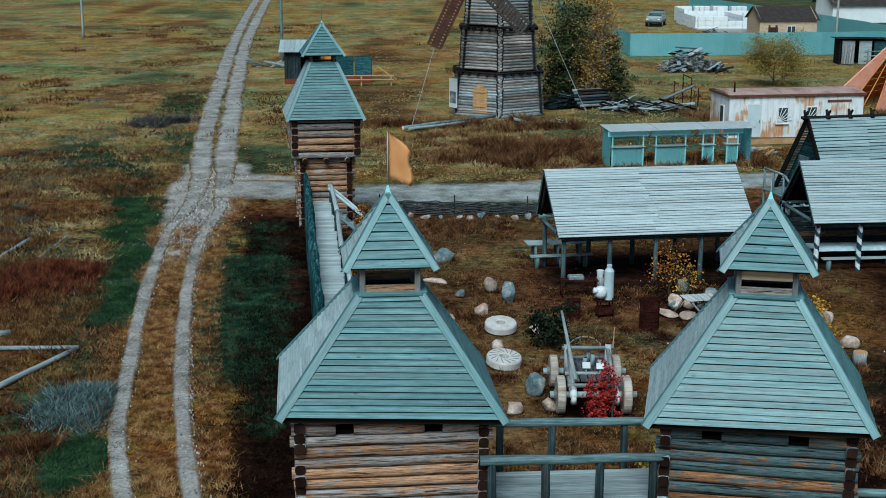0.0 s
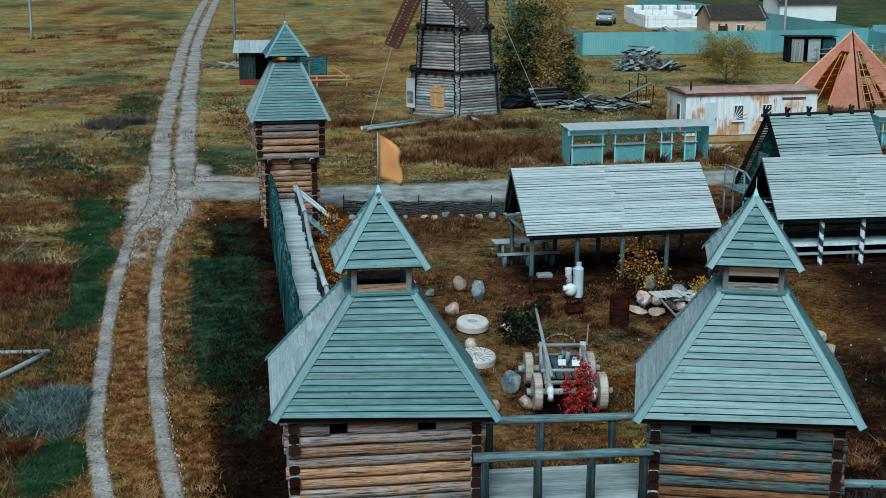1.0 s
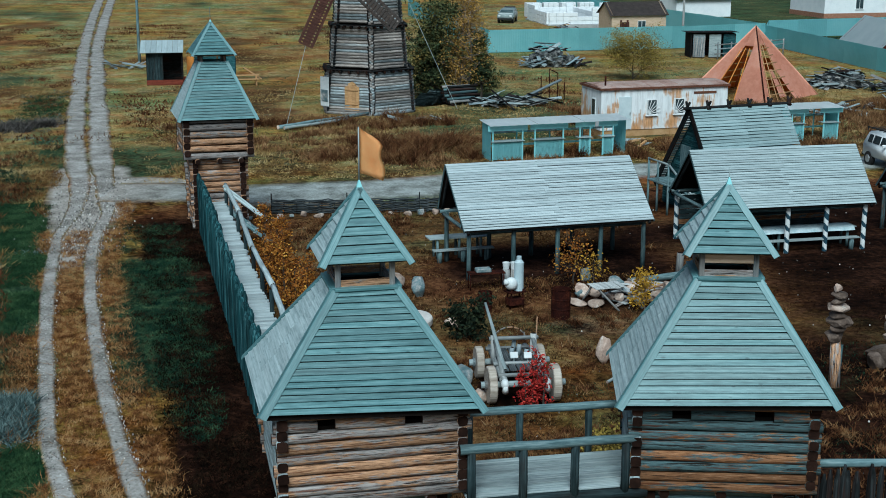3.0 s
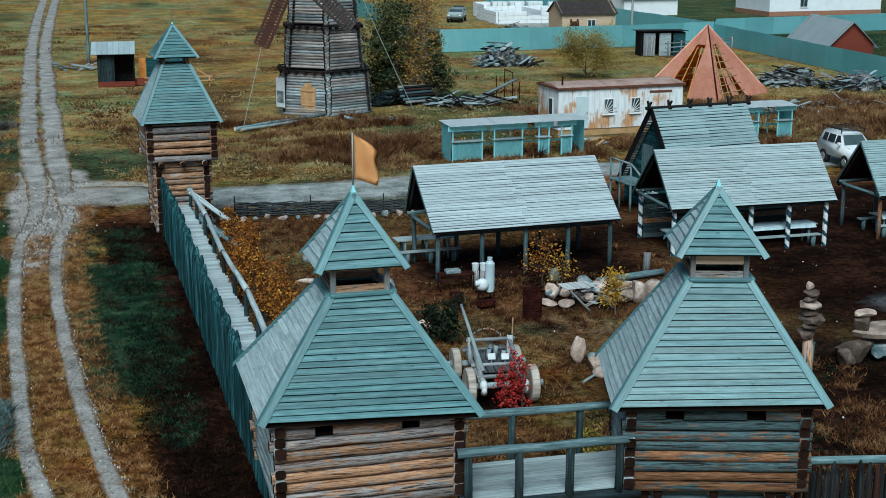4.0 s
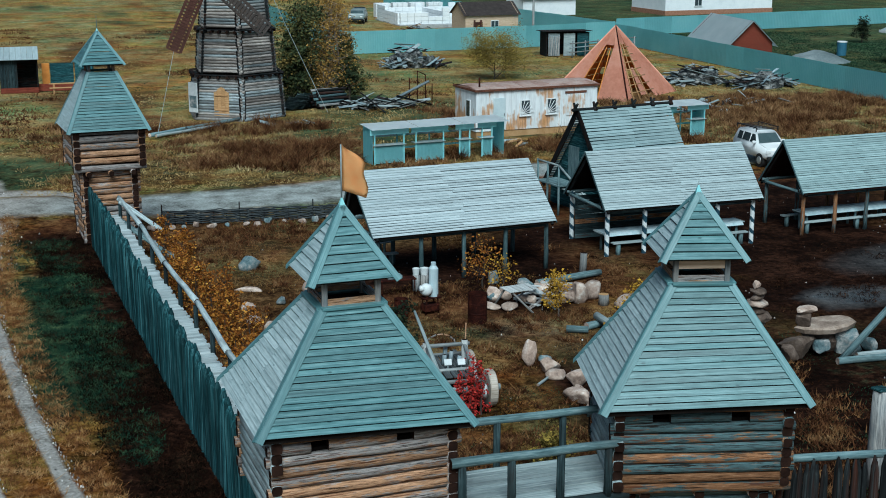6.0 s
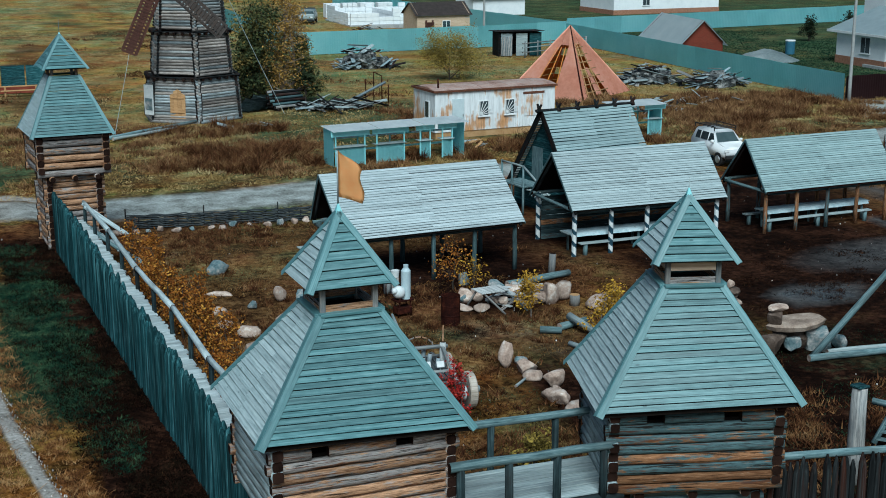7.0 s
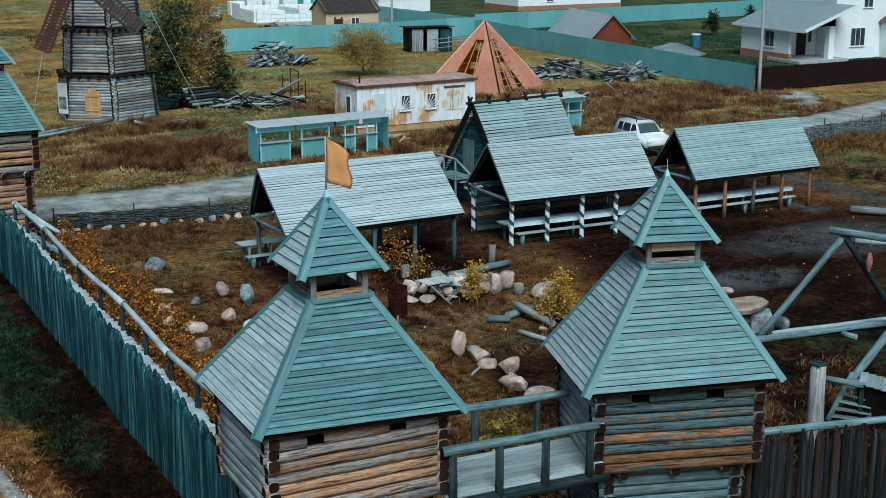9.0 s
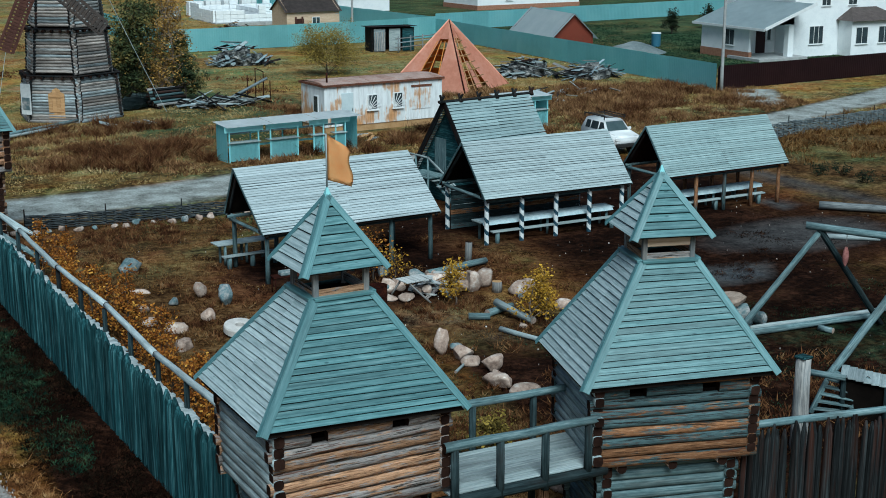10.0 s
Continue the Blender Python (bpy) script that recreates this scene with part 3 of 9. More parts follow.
def meadow_nodes(n, l):
    """Noises of three sizes and the colour of dry meadow soil, shared by the ground and the tracks."""
    tc = n.new("ShaderNodeTexCoord")
    a = node_noise(n, l, tc.outputs["Object"], 0.32, 6, 0.7)
    c = node_noise(n, l, tc.outputs["Object"], 1.4, 7, 0.75)
    f = node_noise(n, l, tc.outputs["Object"], 14.0, 5, 0.7)
    k = node_noise(n, l, tc.outputs["Object"], 4.6, 4, 0.65)
    mixf = node_math(n, l, "ADD", node_math(n, l, "MULTIPLY", a, 0.30), node_math(n, l, "ADD", node_math(n, l, "MULTIPLY", c, 0.28), node_math(n, l, "ADD", node_math(n, l, "MULTIPLY", k, 0.26), node_math(n, l, "MULTIPLY", f, 0.16))))
    dry = node_ramp(n, l, mixf, [(0.42, (0.010, 0.005, 0.003)), (0.475, (0.075, 0.041, 0.017)), (0.53, (0.20, 0.120, 0.047)), (0.60, (0.40, 0.27, 0.118))])
    pal = node_ramp(n, l, mixf, [(0.38, (0.085, 0.053, 0.022)), (0.46, (0.24, 0.160, 0.064)), (0.54, (0.39, 0.275, 0.112)), (0.64, (0.58, 0.45, 0.24))])
    for move, scale in ((31.0, 0.22), (77.0, 0.85), (13.0, 0.065)):
        hue = n.new("ShaderNodeTexNoise")
        hue.inputs["Scale"].default_value, hue.inputs["Detail"].default_value = scale, 5
        shift = n.new("ShaderNodeVectorMath")
        shift.operation = "ADD"
        shift.inputs[1].default_value = (move, 17.0, 0.0)
        l.new(tc.outputs["Object"], shift.inputs[0])
        l.new(shift.outputs[0], hue.inputs["Vector"])
        tint = node_ramp(n, l, hue.outputs["Fac"], [(0.33, (0.80, 0.58, 0.50)), (0.43, (1.05, 0.98, 0.90)), (0.52, (0.92, 1.06, 1.0)), (0.59, (0.66, 0.98, 0.98)), (0.67, (1.15, 1.38, 1.8))])
        if scale < 0.1:
            tint = node_ramp(n, l, hue.outputs["Fac"], [(0.36, (0.95, 0.72, 0.72)), (0.44, (1.12, 0.96, 0.62)), (0.50, (1.0, 1.0, 1.0)), (0.56, (0.98, 1.0, 1.15)), (0.64, (0.60, 0.95, 0.95))])
        dry = node_mix(n, l, 1.0 if scale < 0.5 else 0.7, dry, tint, "MULTIPLY")
        pal = node_mix(n, l, 0.75, pal, tint, "MULTIPLY")
    return tc, c, mixf, dry, pal


def track_colour(n, l, tc):
    g = node_math(n, l, "ADD", node_math(n, l, "MULTIPLY", node_noise(n, l, tc.outputs["Object"], 0.9, 5, 0.6), 0.5), node_math(n, l, "MULTIPLY", node_noise(n, l, tc.outputs["Object"], 11.0, 5, 0.75), 0.5))
    return node_ramp(n, l, g, [(0.34, (0.07, 0.062, 0.052)), (0.44, (0.22, 0.20, 0.175)), (0.54, (0.37, 0.34, 0.305)), (0.66, (0.54, 0.51, 0.475))])


def edge_mask(n, l, sock, c, amt=0.5):
    return node_ramp(n, l, node_math(n, l, "ADD", sock, node_math(n, l, "MULTIPLY", node_math(n, l, "SUBTRACT", c, 0.5), amt)), [(0.22, (0, 0, 0)), (0.78, (1, 1, 1))])


def build_ground():
    xs = sorted(set([round(-260 + 20 * i, 2) for i in range(12)] + [round(-32 + 1.0 * i, 2) for i in range(23)] + [round(-9 + 0.4 * i, 2) for i in range(26)] + [round(1.5 + 1.0 * i, 2) for i in range(73)] + [round(75 + 6 * i, 2) for i in range(8)] + [140 + 30 * i for i in range(9)]))
    ys = sorted(set([-120, -80, -50, -30, -20] + [round(-14 + 1.0 * i, 2) for i in range(40)] + [round(26 + 0.5 * i, 2) for i in range(48)] + [round(50 + 1.0 * i, 2) for i in range(22)] + [round(72 + 3 * i, 2) for i in range(24)] + [150 + 15 * i for i in range(8)] + [300, 400, 550, 800, 1200]))
    verts = [(x, y, gz(x, y)) for y in ys for x in xs]
    w = len(xs)
    faces = [(j * w + i, j * w + i + 1, (j + 1) * w + i + 1, (j + 1) * w + i) for j in range(len(ys) - 1) for i in range(w - 1)]
    m, n, l, b = mat_new("dry_meadow", 0.95, 0, 0.02)
    tc, c, mixf, dry, pal = meadow_nodes(n, l)
    seps = []
    for key in ("soil", "cover"):
        att = n.new("ShaderNodeAttribute")
        att.attribute_name = key
        sep = n.new("ShaderNodeSeparateColor")
        l.new(att.outputs["Color"], sep.inputs[0])
        seps.append((sep, att))
    (soil, soil_att), (cover, _) = seps
    grn = node_ramp(n, l, mixf, [(0.42, (0.003, 0.010, 0.006)), (0.5, (0.020, 0.052, 0.028)), (0.59, (0.085, 0.125, 0.060))])
    bar = node_ramp(n, l, mixf, [(0.43, (0.014, 0.006, 0.003)), (0.495, (0.088, 0.048, 0.019)), (0.59, (0.25, 0.150, 0.066))])
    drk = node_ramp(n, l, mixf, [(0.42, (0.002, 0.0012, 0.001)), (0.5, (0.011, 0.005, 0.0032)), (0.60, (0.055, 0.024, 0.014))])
    rst = node_ramp(n, l, mixf, [(0.42, (0.009, 0.003, 0.002)), (0.49, (0.070, 0.023, 0.011)), (0.59, (0.22, 0.10, 0.044))])
    wet = node_ramp(n, l, mixf, [(0.41, (0.022, 0.022, 0.023)), (0.5, (0.062, 0.060, 0.060)), (0.66, (0.13, 0.125, 0.12))])
    col = node_mix(n, l, edge_mask(n, l, soil.outputs[1], c), dry, bar)
    col = node_mix(n, l, node_math(n, l, "MULTIPLY", edge_mask(n, l, cover.outputs[0], c, 1.4), 0.75), col, pal)
    col = node_mix(n, l, node_math(n, l, "MULTIPLY", edge_mask(n, l, cover.outputs[1], c, 1.6), 0.8), col, rst)
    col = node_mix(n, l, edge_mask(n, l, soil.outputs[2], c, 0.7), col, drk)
    col = node_mix(n, l, node_math(n, l, "MULTIPLY", edge_mask(n, l, soil.outputs[0], c, 1.6), 0.9), col, grn)
    col = node_mix(n, l, edge_mask(n, l, cover.outputs[2], c, 0.4), col, wet)
    col = node_mix(n, l, edge_mask(n, l, soil_att.outputs["Alpha"], c, 0.9), col, track_colour(n, l, tc))
    l.new(col, b.inputs["Base Color"])
    l.new(node_ramp(n, l, cover.outputs[2], [(0.75, (0.95, 0.95, 0.95)), (0.95, (0.25, 0.25, 0.25))]), b.inputs["Roughness"])
    l.new(node_ramp(n, l, cover.outputs[2], [(0.75, (0.02, 0.02, 0.02)), (0.95, (0.5, 0.5, 0.5))]), b.inputs["Specular IOR Level"])
    node_bump(n, l, b, mixf, 0.9, 0.12)
    ob = mesh_ob("ground", verts, faces, m, smooth_faces=True)
    soil_layer = ob.data.color_attributes.new("soil", "FLOAT_COLOR", "POINT")
    cover_layer = ob.data.color_attributes.new("cover", "FLOAT_COLOR", "POINT")
    first, second = [], []
    for v in verts:
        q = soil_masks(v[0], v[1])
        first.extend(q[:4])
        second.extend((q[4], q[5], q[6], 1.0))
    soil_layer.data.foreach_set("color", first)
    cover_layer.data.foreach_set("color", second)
    return tagged(ob, "autumn meadow and trampled yard of dry grass and soil", "ground", kind="structure")


def catmull(pts, step=0.5):
    out = []
    p = [Vector(pts[0]) * 2 - Vector(pts[1])] + [Vector(q) for q in pts] + [Vector(pts[-1]) * 2 - Vector(pts[-2])]
    for i in range(1, len(p) - 2):
        k = max(2, int((p[i + 1] - p[i]).length / step))
        for j in range(k):
            t = j / k
            out.append(0.5 * ((2 * p[i]) + (p[i + 1] - p[i - 1]) * t + (2 * p[i - 1] - 5 * p[i] + 4 * p[i + 1] - p[i + 2]) * t * t + (3 * p[i] - p[i - 1] - 3 * p[i + 1] + p[i + 2]) * t ** 3))
    out.append(p[-2])
    return out


def strip(name, pts, widths, mats, label, lift=0.03, rag=0.12, step=0.35, seed=5, taper=0.0, widen=0.0):
    """A track that lies on the ground along a line of places; its shoulders wear off into the meadow."""
    line = catmull([(x, y, 0) for x, y in pts], step)
    spread = (-1.0, -0.72, -0.45, 0.0, 0.45, 0.72, 1.0)
    verts, faces, worn, cols = [], [], [], len(spread)
    for i, p in enumerate(line):
        d = (line[min(i + 1, len(line) - 1)] - line[max(i - 1, 0)]).normalized()
        s = Vector((-d.y, d.x, 0))
        width = widths[0] + (widths[1] - widths[0]) * smooth(30, 48, p.y) if isinstance(widths, tuple) else widths + (widen * (1 - smooth(13, 25, p.x)) if widen else 0.0)
        e = 1.0
        if taper:
            e = min(1.0, min(i, len(line) - 1 - i) * step / taper)
        for k, u in enumerate(spread):
            side = 1 + rag * noise.noise(Vector((i * step * 0.5, seed, 9.0 if u > 0 else 0.0))) + rag * noise.noise(Vector((i * step * 0.15, seed, 14.0 if u > 0 else 4.0)))
            q = p - s * (u * width * 0.60 * side)
            inner = abs(u) < 0.99
            verts.append((q.x, q.y, gz(q.x, q.y) + (lift if inner else -0.03)))
            worn.extend(((0.0, 0.42, 0.9, 1.0, 0.9, 0.42, 0.0)[k], e, 0.0, 1.0))
    for i in range(len(line) - 1):
        for k in range(cols - 1):
            a = i * cols + k
            faces.append((a, a + 1, a + cols + 1, a + cols))
    ob = mesh_ob(name, verts, faces, mats, smooth_faces=True)
    ob.data.color_attributes.new("worn", "FLOAT_COLOR", "POINT").data.foreach_set("color", worn)
    return tagged(ob, label, "road", kind="structure")


def track_material(name, tone):
    m, n, l, b = mat_new(name, 0.95, 0, 0.05)
    tc, c, mixf, dry, _ = meadow_nodes(n, l)
    att = n.new("ShaderNodeAttribute")
    att.attribute_name = "worn"
    sep = n.new("ShaderNodeSeparateColor")
    l.new(att.outputs["Color"], sep.inputs[0])
    col = node_mix(n, l, sep.outputs[1], track_colour(n, l, tc), tone, "MULTIPLY")
    l.new(node_mix(n, l, edge_mask(n, l, sep.outputs[0], c, 1.0), dry, col), b.inputs["Base Color"])
    node_bump(n, l, b, mixf, 0.8, 0.06)
    return m


build_ground()
TRACK = track_material("pale_track_dust", (0.97, 1.0, 1.03))
ROAD_GRAVEL = track_material("village_road_gravel", (0.92, 1.06, 1.12))
strip("road", [(-1.08, -7.27), (-2.88, 3.88), (-3.47, 6.82), (-4.03, 10.07), (-4.24, 12.31), (-4.68, 17.93), (-5.02, 24.06), (-5.17, 30.47), (-4.83, 35.49), (-4.97, 41.64), (-5.6, 50), (-6.3, 64.2), (-7.1, 85.4), (-8, 114), (-8.9, 168), (-9.5, 260)], (0.46, 1.15), TRACK, "pale dusty wheel rut of the farm track", seed=1, rag=0.30)
strip("road", [(0.62, -7.27), (-1.4, 3.35), (-2.09, 6.92), (-2.65, 10.92), (-3.09, 15.16), (-3.54, 20.51), (-3.84, 26.82), (-3.79, 31.16), (-3.54, 35.2), (-3.94, 42.78), (-4.4, 50.6), (-5, 64), (-5.9, 85.2), (-6.8, 113.7), (-7.4, 168.5), (-7.9, 260)], (0.46, 1.2), TRACK, "pale dusty wheel rut of the farm track", seed=2, rag=0.30)
strip("road", [(-3.6, 38.9), (-1.5, 38.5), (0.5, 38.1), (3.0, 37.8), (8.0, 38.1), (13.0, 38.8), (20.0, 40.1), (28.0, 40.2), (36.0, 40.0), (46.0, 42.2), (55.5, 45.6), (70, 51.5), (90, 60), (130, 78)], 3.5, ROAD_GRAVEL, "grey gravel village road through dry grass", lift=0.035, seed=3, taper=5.0, widen=1.3)
strip("road", [(50.3, 47.4), (52.6, 50.6), (54.9, 53.9)], 3.4, ROAD_GRAVEL, "grey gravel driveway before the dark fence", lift=0.03, seed=6)

# ---- the log fort ----
gate_tower(pose(1.82, 1.53, 0.0, 0, 0, 1.2), 3.50, 2.93, 4.21, "brown log watch-tower with teal board roof flying a flag", 0.098, flag=True, sag=(0.07, -0.09, -0.06, 0.09), peak=7.47)
gate_tower(pose(7.90, 0.94, 0.0, 0, 0, -15.4), 3.47, 2.80, 4.06, "grey-brown log watch-tower with teal board roof beside the gate", 0.098, logs=LOG_MIX, sag=(-0.04, 0.05, 0.05, -0.05), peak=7.40)



def far_tower():
    """The tower at the far end of the wall."""
    t = thing("watch_tower", "tall brown log watch-tower with teal roof at the wall's end", "tower", pose(0.69, 32.25, -0.03, 0, 0, 4.5), "corner towers")
    e = 4.45
    log_walls(t, -1.17, 1.17, -1.17, 1.17, 2.85, e + 0.02, 0.135, LOG_BROWN)
    log_walls(t, -0.88, 0.88, -0.95, 0.95, 0.0, 2.85, 0.12, LOG_BROWN, over=0.17)
    for px in (-0.8, 0.0, 0.8):
        pole("floor_beam", (px, -1.4, 2.80), (px, 1.4, 2.80), 0.10, 0.10, LOG_BROWN, t)
    # shade-coloured filler boxes behind the log walls
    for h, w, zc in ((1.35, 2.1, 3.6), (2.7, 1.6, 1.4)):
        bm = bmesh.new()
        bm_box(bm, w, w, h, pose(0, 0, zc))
        part("lining", bm, INNER_SHADE, t)
    lower, upper = rect(0, 0, 2.88, 2.88, e - 0.09), rect(0, 0, 1.0, 1.0, e + 1.95)
    hip_roof(t, lower, upper, 20, ROOF_TEAL, HIP_TEAL, hip_w=0.11, side_mats=ROOF_SKY_SHEEN)
    bm = bmesh.new()
    bm_box(bm, 2.76, 2.76, 0.03, pose(0, 0, e - 0.11))
    part("roof_underside", bm, INNER_SHADE, t)
    for p in rect(0, 0, 0.86, 0.86, 0):
        plank("post", (p.x, p.y, e + 1.85), (p.x, p.y, e + 2.3), 0.10, 0.10, LOG_BROWN, t, up=(0, 1, 0))
    ul = rect(0, 0, 1.55, 1.55, e + 2.22)
    apex = Vector((0, 0, e + 3.36))
    hip_roof(t, ul, None, 10, ROOF_TEAL, HIP_TEAL, apex=apex, hip_w=0.09)
    bm = bmesh.new()
    bm_box(bm, 1.45, 1.45, 0.03, pose(0, 0, e + 2.21))
    part("cap_underside", bm, INNER_SHADE, t)
    bm = bmesh.new()
    bm_cone(bm, 0.08, 0.01, 0.16, Matrix.Translation(apex + Vector((0, 0, 0.04))), 6)
    part("finial_cap", bm, TEAL_METAL, t)
    pole("finial_rod", apex, apex + Vector((0, 0, 0.55)), 0.015, 0.008, LOG_TEAL, t, seg=6)


far_tower()


def stake_mesh(r, h, seed, mats):
    rr = random.Random(seed)
    verts, faces, seg = [], [], 7
    rings = [(0.0, 1.0), (0.45, rr.uniform(0.92, 1.06)), (0.93, rr.uniform(0.85, 0.98)), (1.0, 0.34)]
    tx, ty = rr.uniform(-0.3, 0.3) * r, rr.uniform(-0.3, 0.3) * r
    for f, s in rings:
        for k in range(seg):
            a = 2 * math.pi * k / seg
            verts.append((f * h, r * s * math.cos(a) + tx * f, r * s * math.sin(a) + ty * f))
    for i in range(3):
        for k in range(seg):
            a, b2 = i * seg + k, i * seg + (k + 1) % seg
            faces.append((a, b2, b2 + seg, a + seg))
    faces.append(tuple(range(3 * seg, 4 * seg)))
    me = bpy.data.meshes.new("stake")
    me.from_pydata(verts, [], faces)
    me.materials.append(mats)
    me.polygons.foreach_set("use_smooth", [True] * len(me.polygons))
    return me


def palisade(a, b, top, label, mats, r=0.085, spacing=0.148):
    wall = thing("palisade", label, "palisade", pose(a[0], a[1], 0), kind="structure")
    meshes = [stake_mesh(r * R_.uniform(0.9, 1.1), 1.0, 40 + k, mats) for k in range(8)]
    d = Vector((b[0] - a[0], b[1] - a[1], 0))
    n = int(d.length / spacing)
    for i in range(n + 1):
        p = d * (i / n)
        z0 = gz(a[0] + p.x, a[1] + p.y) - 0.1
        h = top + R_.uniform(-0.10, 0.10) - z0
        ob = new("stake", meshes[R_.randrange(8)])
        ob.parent = wall
        lean = R_.uniform(-1.6, 1.6)
        ob.matrix_basis = pose(p.x + R_.uniform(-0.02, 0.02), p.y, z0, 0, -90 + lean, 0) @ pose(0, 0, 0, R_.uniform(0, 360)) @ Matrix.Diagonal((h, 1, 1, 1))
    return wall


WALL_X = lambda y: 1.08 - 0.034 * y
palisade((WALL_X(2.75), 2.75), (WALL_X(30.9), 30.9), 2.27, "blue-grey palisade of pointed stakes on dark ground", STAKE)


DECK_PALE = wood("pale_walkway_plank", (0.24, 0.30, 0.31), (0.42, 0.48, 0.49), (0.58, 0.63, 0.63), (0.14, 0.17, 0.17), 0.45, 0.5)
RAIL_GREY = wood("pale_grey_rail", (0.22, 0.27, 0.28), (0.42, 0.49, 0.50), (0.60, 0.66, 0.67), (0.12, 0.13, 0.13), 0.5, 0.3)


def wall_walk():
    """The plank walk behind the palisade, and its rail of long poles."""
    w = thing("wall_walk", "pale plank walkway with a pole handrail behind the palisade", "walkway", pose(0, 0, 0))
    y = 3.2
    dk = 1.36
    while y < 30.2:
        wd = R_.uniform(0.13, 0.18)
        x = WALL_X(y) + 0.08
        plank("deck_board", (x + R_.uniform(-0.02, 0.02), y, dk + R_.uniform(-0.01, 0.01)), (x + 0.80 + R_.uniform(-0.05, 0.06), y + 0.02, dk), round(wd, 2), 0.04, DECK_PALE, w)
        y += wd + 0.012
    for o in (0.15, 0.7):
        pole("joist", (WALL_X(3) + o, 3.2, dk - 0.09), (WALL_X(30) + o, 30.0, dk - 0.09), 0.06, 0.06, LOG_TEAL, w)
    ys = [3.5, 5.4, 7.3, 9.2, 11.2, 13.3, 15.5, 17.8, 20.2, 22.7, 25.2, 27.8, 29.9]
    for y in ys:
        x = WALL_X(y) + 0.88
        pole("rail_post", (x, y, gz(x, y) - 0.1), (x, y, 2.0), 0.07, 0.062, POST_DARK, w)
    # the handrail: long thin trunks, a little crooked where they meet over the posts
    knots = [(3.1, 0.0, 0.02), (7.4, 0.03, 0.05), (11.3, -0.04, 0.0), (15.6, 0.05, 0.06), (20.2, -0.03, 0.0), (25.2, 0.04, 0.04), (30.0, 0.0, 0.0)]
    for (y0, o0, h0), (y1, o1, h1) in zip(knots, knots[1:]):
        pole("handrail", (WALL_X(y0) + 0.88 + o0, y0 - 0.12, 2.03 + h0), (WALL_X(y1) + 0.88 + o1, y1 + 0.12, 2.03 + h1), 0.085, 0.07, RAIL_GREY, w, variant=int(y0) % 5)
    # stairs at the far end
    fx = WALL_X(29.6) + 0.85
    for o in (0.0, 0.6):
        pole("stair_string", (fx, 29.0 + o, 1.30), (fx + 1.7, 28.0 + o, 0.05), 0.07, 0.07, LOG_TEAL, w)
        pole("stair_rail", (fx - 0.05, 29.2 + o, 2.03), (fx + 1.35, 28.3 + o, 1.02), 0.055, 0.05, RAIL_GREY, w)
    for k in range(6):
        f = (k + 0.5) / 6
        x, yy, z = fx + 1.7 * f, 29.0 - 1.0 * f, 1.30 - 1.25 * f
        plank("stair_tread", (x, yy - 0.05, z), (x, yy + 0.65, z), 0.24, 0.04, PLANK_PALE, w)


wall_walk()


def gate_bridge():
    """The plank bridge between the towers, over the gate."""
    g = thing("gate_bridge", "pale plank bridge with blue-grey pole rails between the towers", "bridge", pose(0, 0, 0))
    dk = 2.55
    for i in range(9):
        y = 0.30 + i * 0.165
        plank("deck_board", (3.35, y, dk), (6.35 + 0.04 * i, y, dk + R_.uniform(-0.012, 0.012)), 0.145, 0.04, PLANK_PALE, g)
    pole("beam", (3.1, 0.22, dk - 0.12), (6.4, 0.18, dk - 0.12), 0.11, 0.10, POST_DARK, g)
    pole("beam", (3.2, 1.75, dk - 0.12), (6.8, 1.7, dk - 0.12), 0.11, 0.10, POST_DARK, g)
    pole("handrail", (3.2, 0.17, 3.42), (6.25, 0.15, 3.40), 0.085, 0.075, LOG_TEAL, g)
    pole("handrail", (3.3, 1.82, 3.42), (6.75, 1.75, 3.40), 0.075, 0.07, LOG_TEAL, g)
    for x in (3.42, 4.28, 5.16, 6.02):
        pole("rail_post", (x, 0.17, dk - 0.25), (x, 0.17, 3.38), 0.075, 0.07, POST_DARK, g)
    for x in (3.75, 4.65, 5.9):
        pole("rail_post", (x, 1.8, 1.2), (x, 1.8, 3.38), 0.07, 0.065, POST_DARK, g)
    for x in (3.9, 5.6):
        pole("gate_post", (x, 0.95, 0.1), (x, 0.95, dk - 0.15), 0.13, 0.12, LOG_BROWN, g)
    pole("lintel_log", (3.3, 0.6, 2.25), (6.2, 0.6, 2.25), 0.11, 0.11, STAKE_DARK, g)


gate_bridge()
palisade((9.1, -0.24), (16.6, -1.68), 2.76, "dark palisade of old stakes with an orange crust", STAKE_DARK, 0.062, 0.112)
pw = thing("wall_pole", "long pale pole lying along the palisade's top", "pole", pose(0, 0, 0))
pole("pole", (9.0, -0.03, 2.80), (16.6, -1.49, 2.80), 0.075, 0.065, LOG_TEAL, pw)


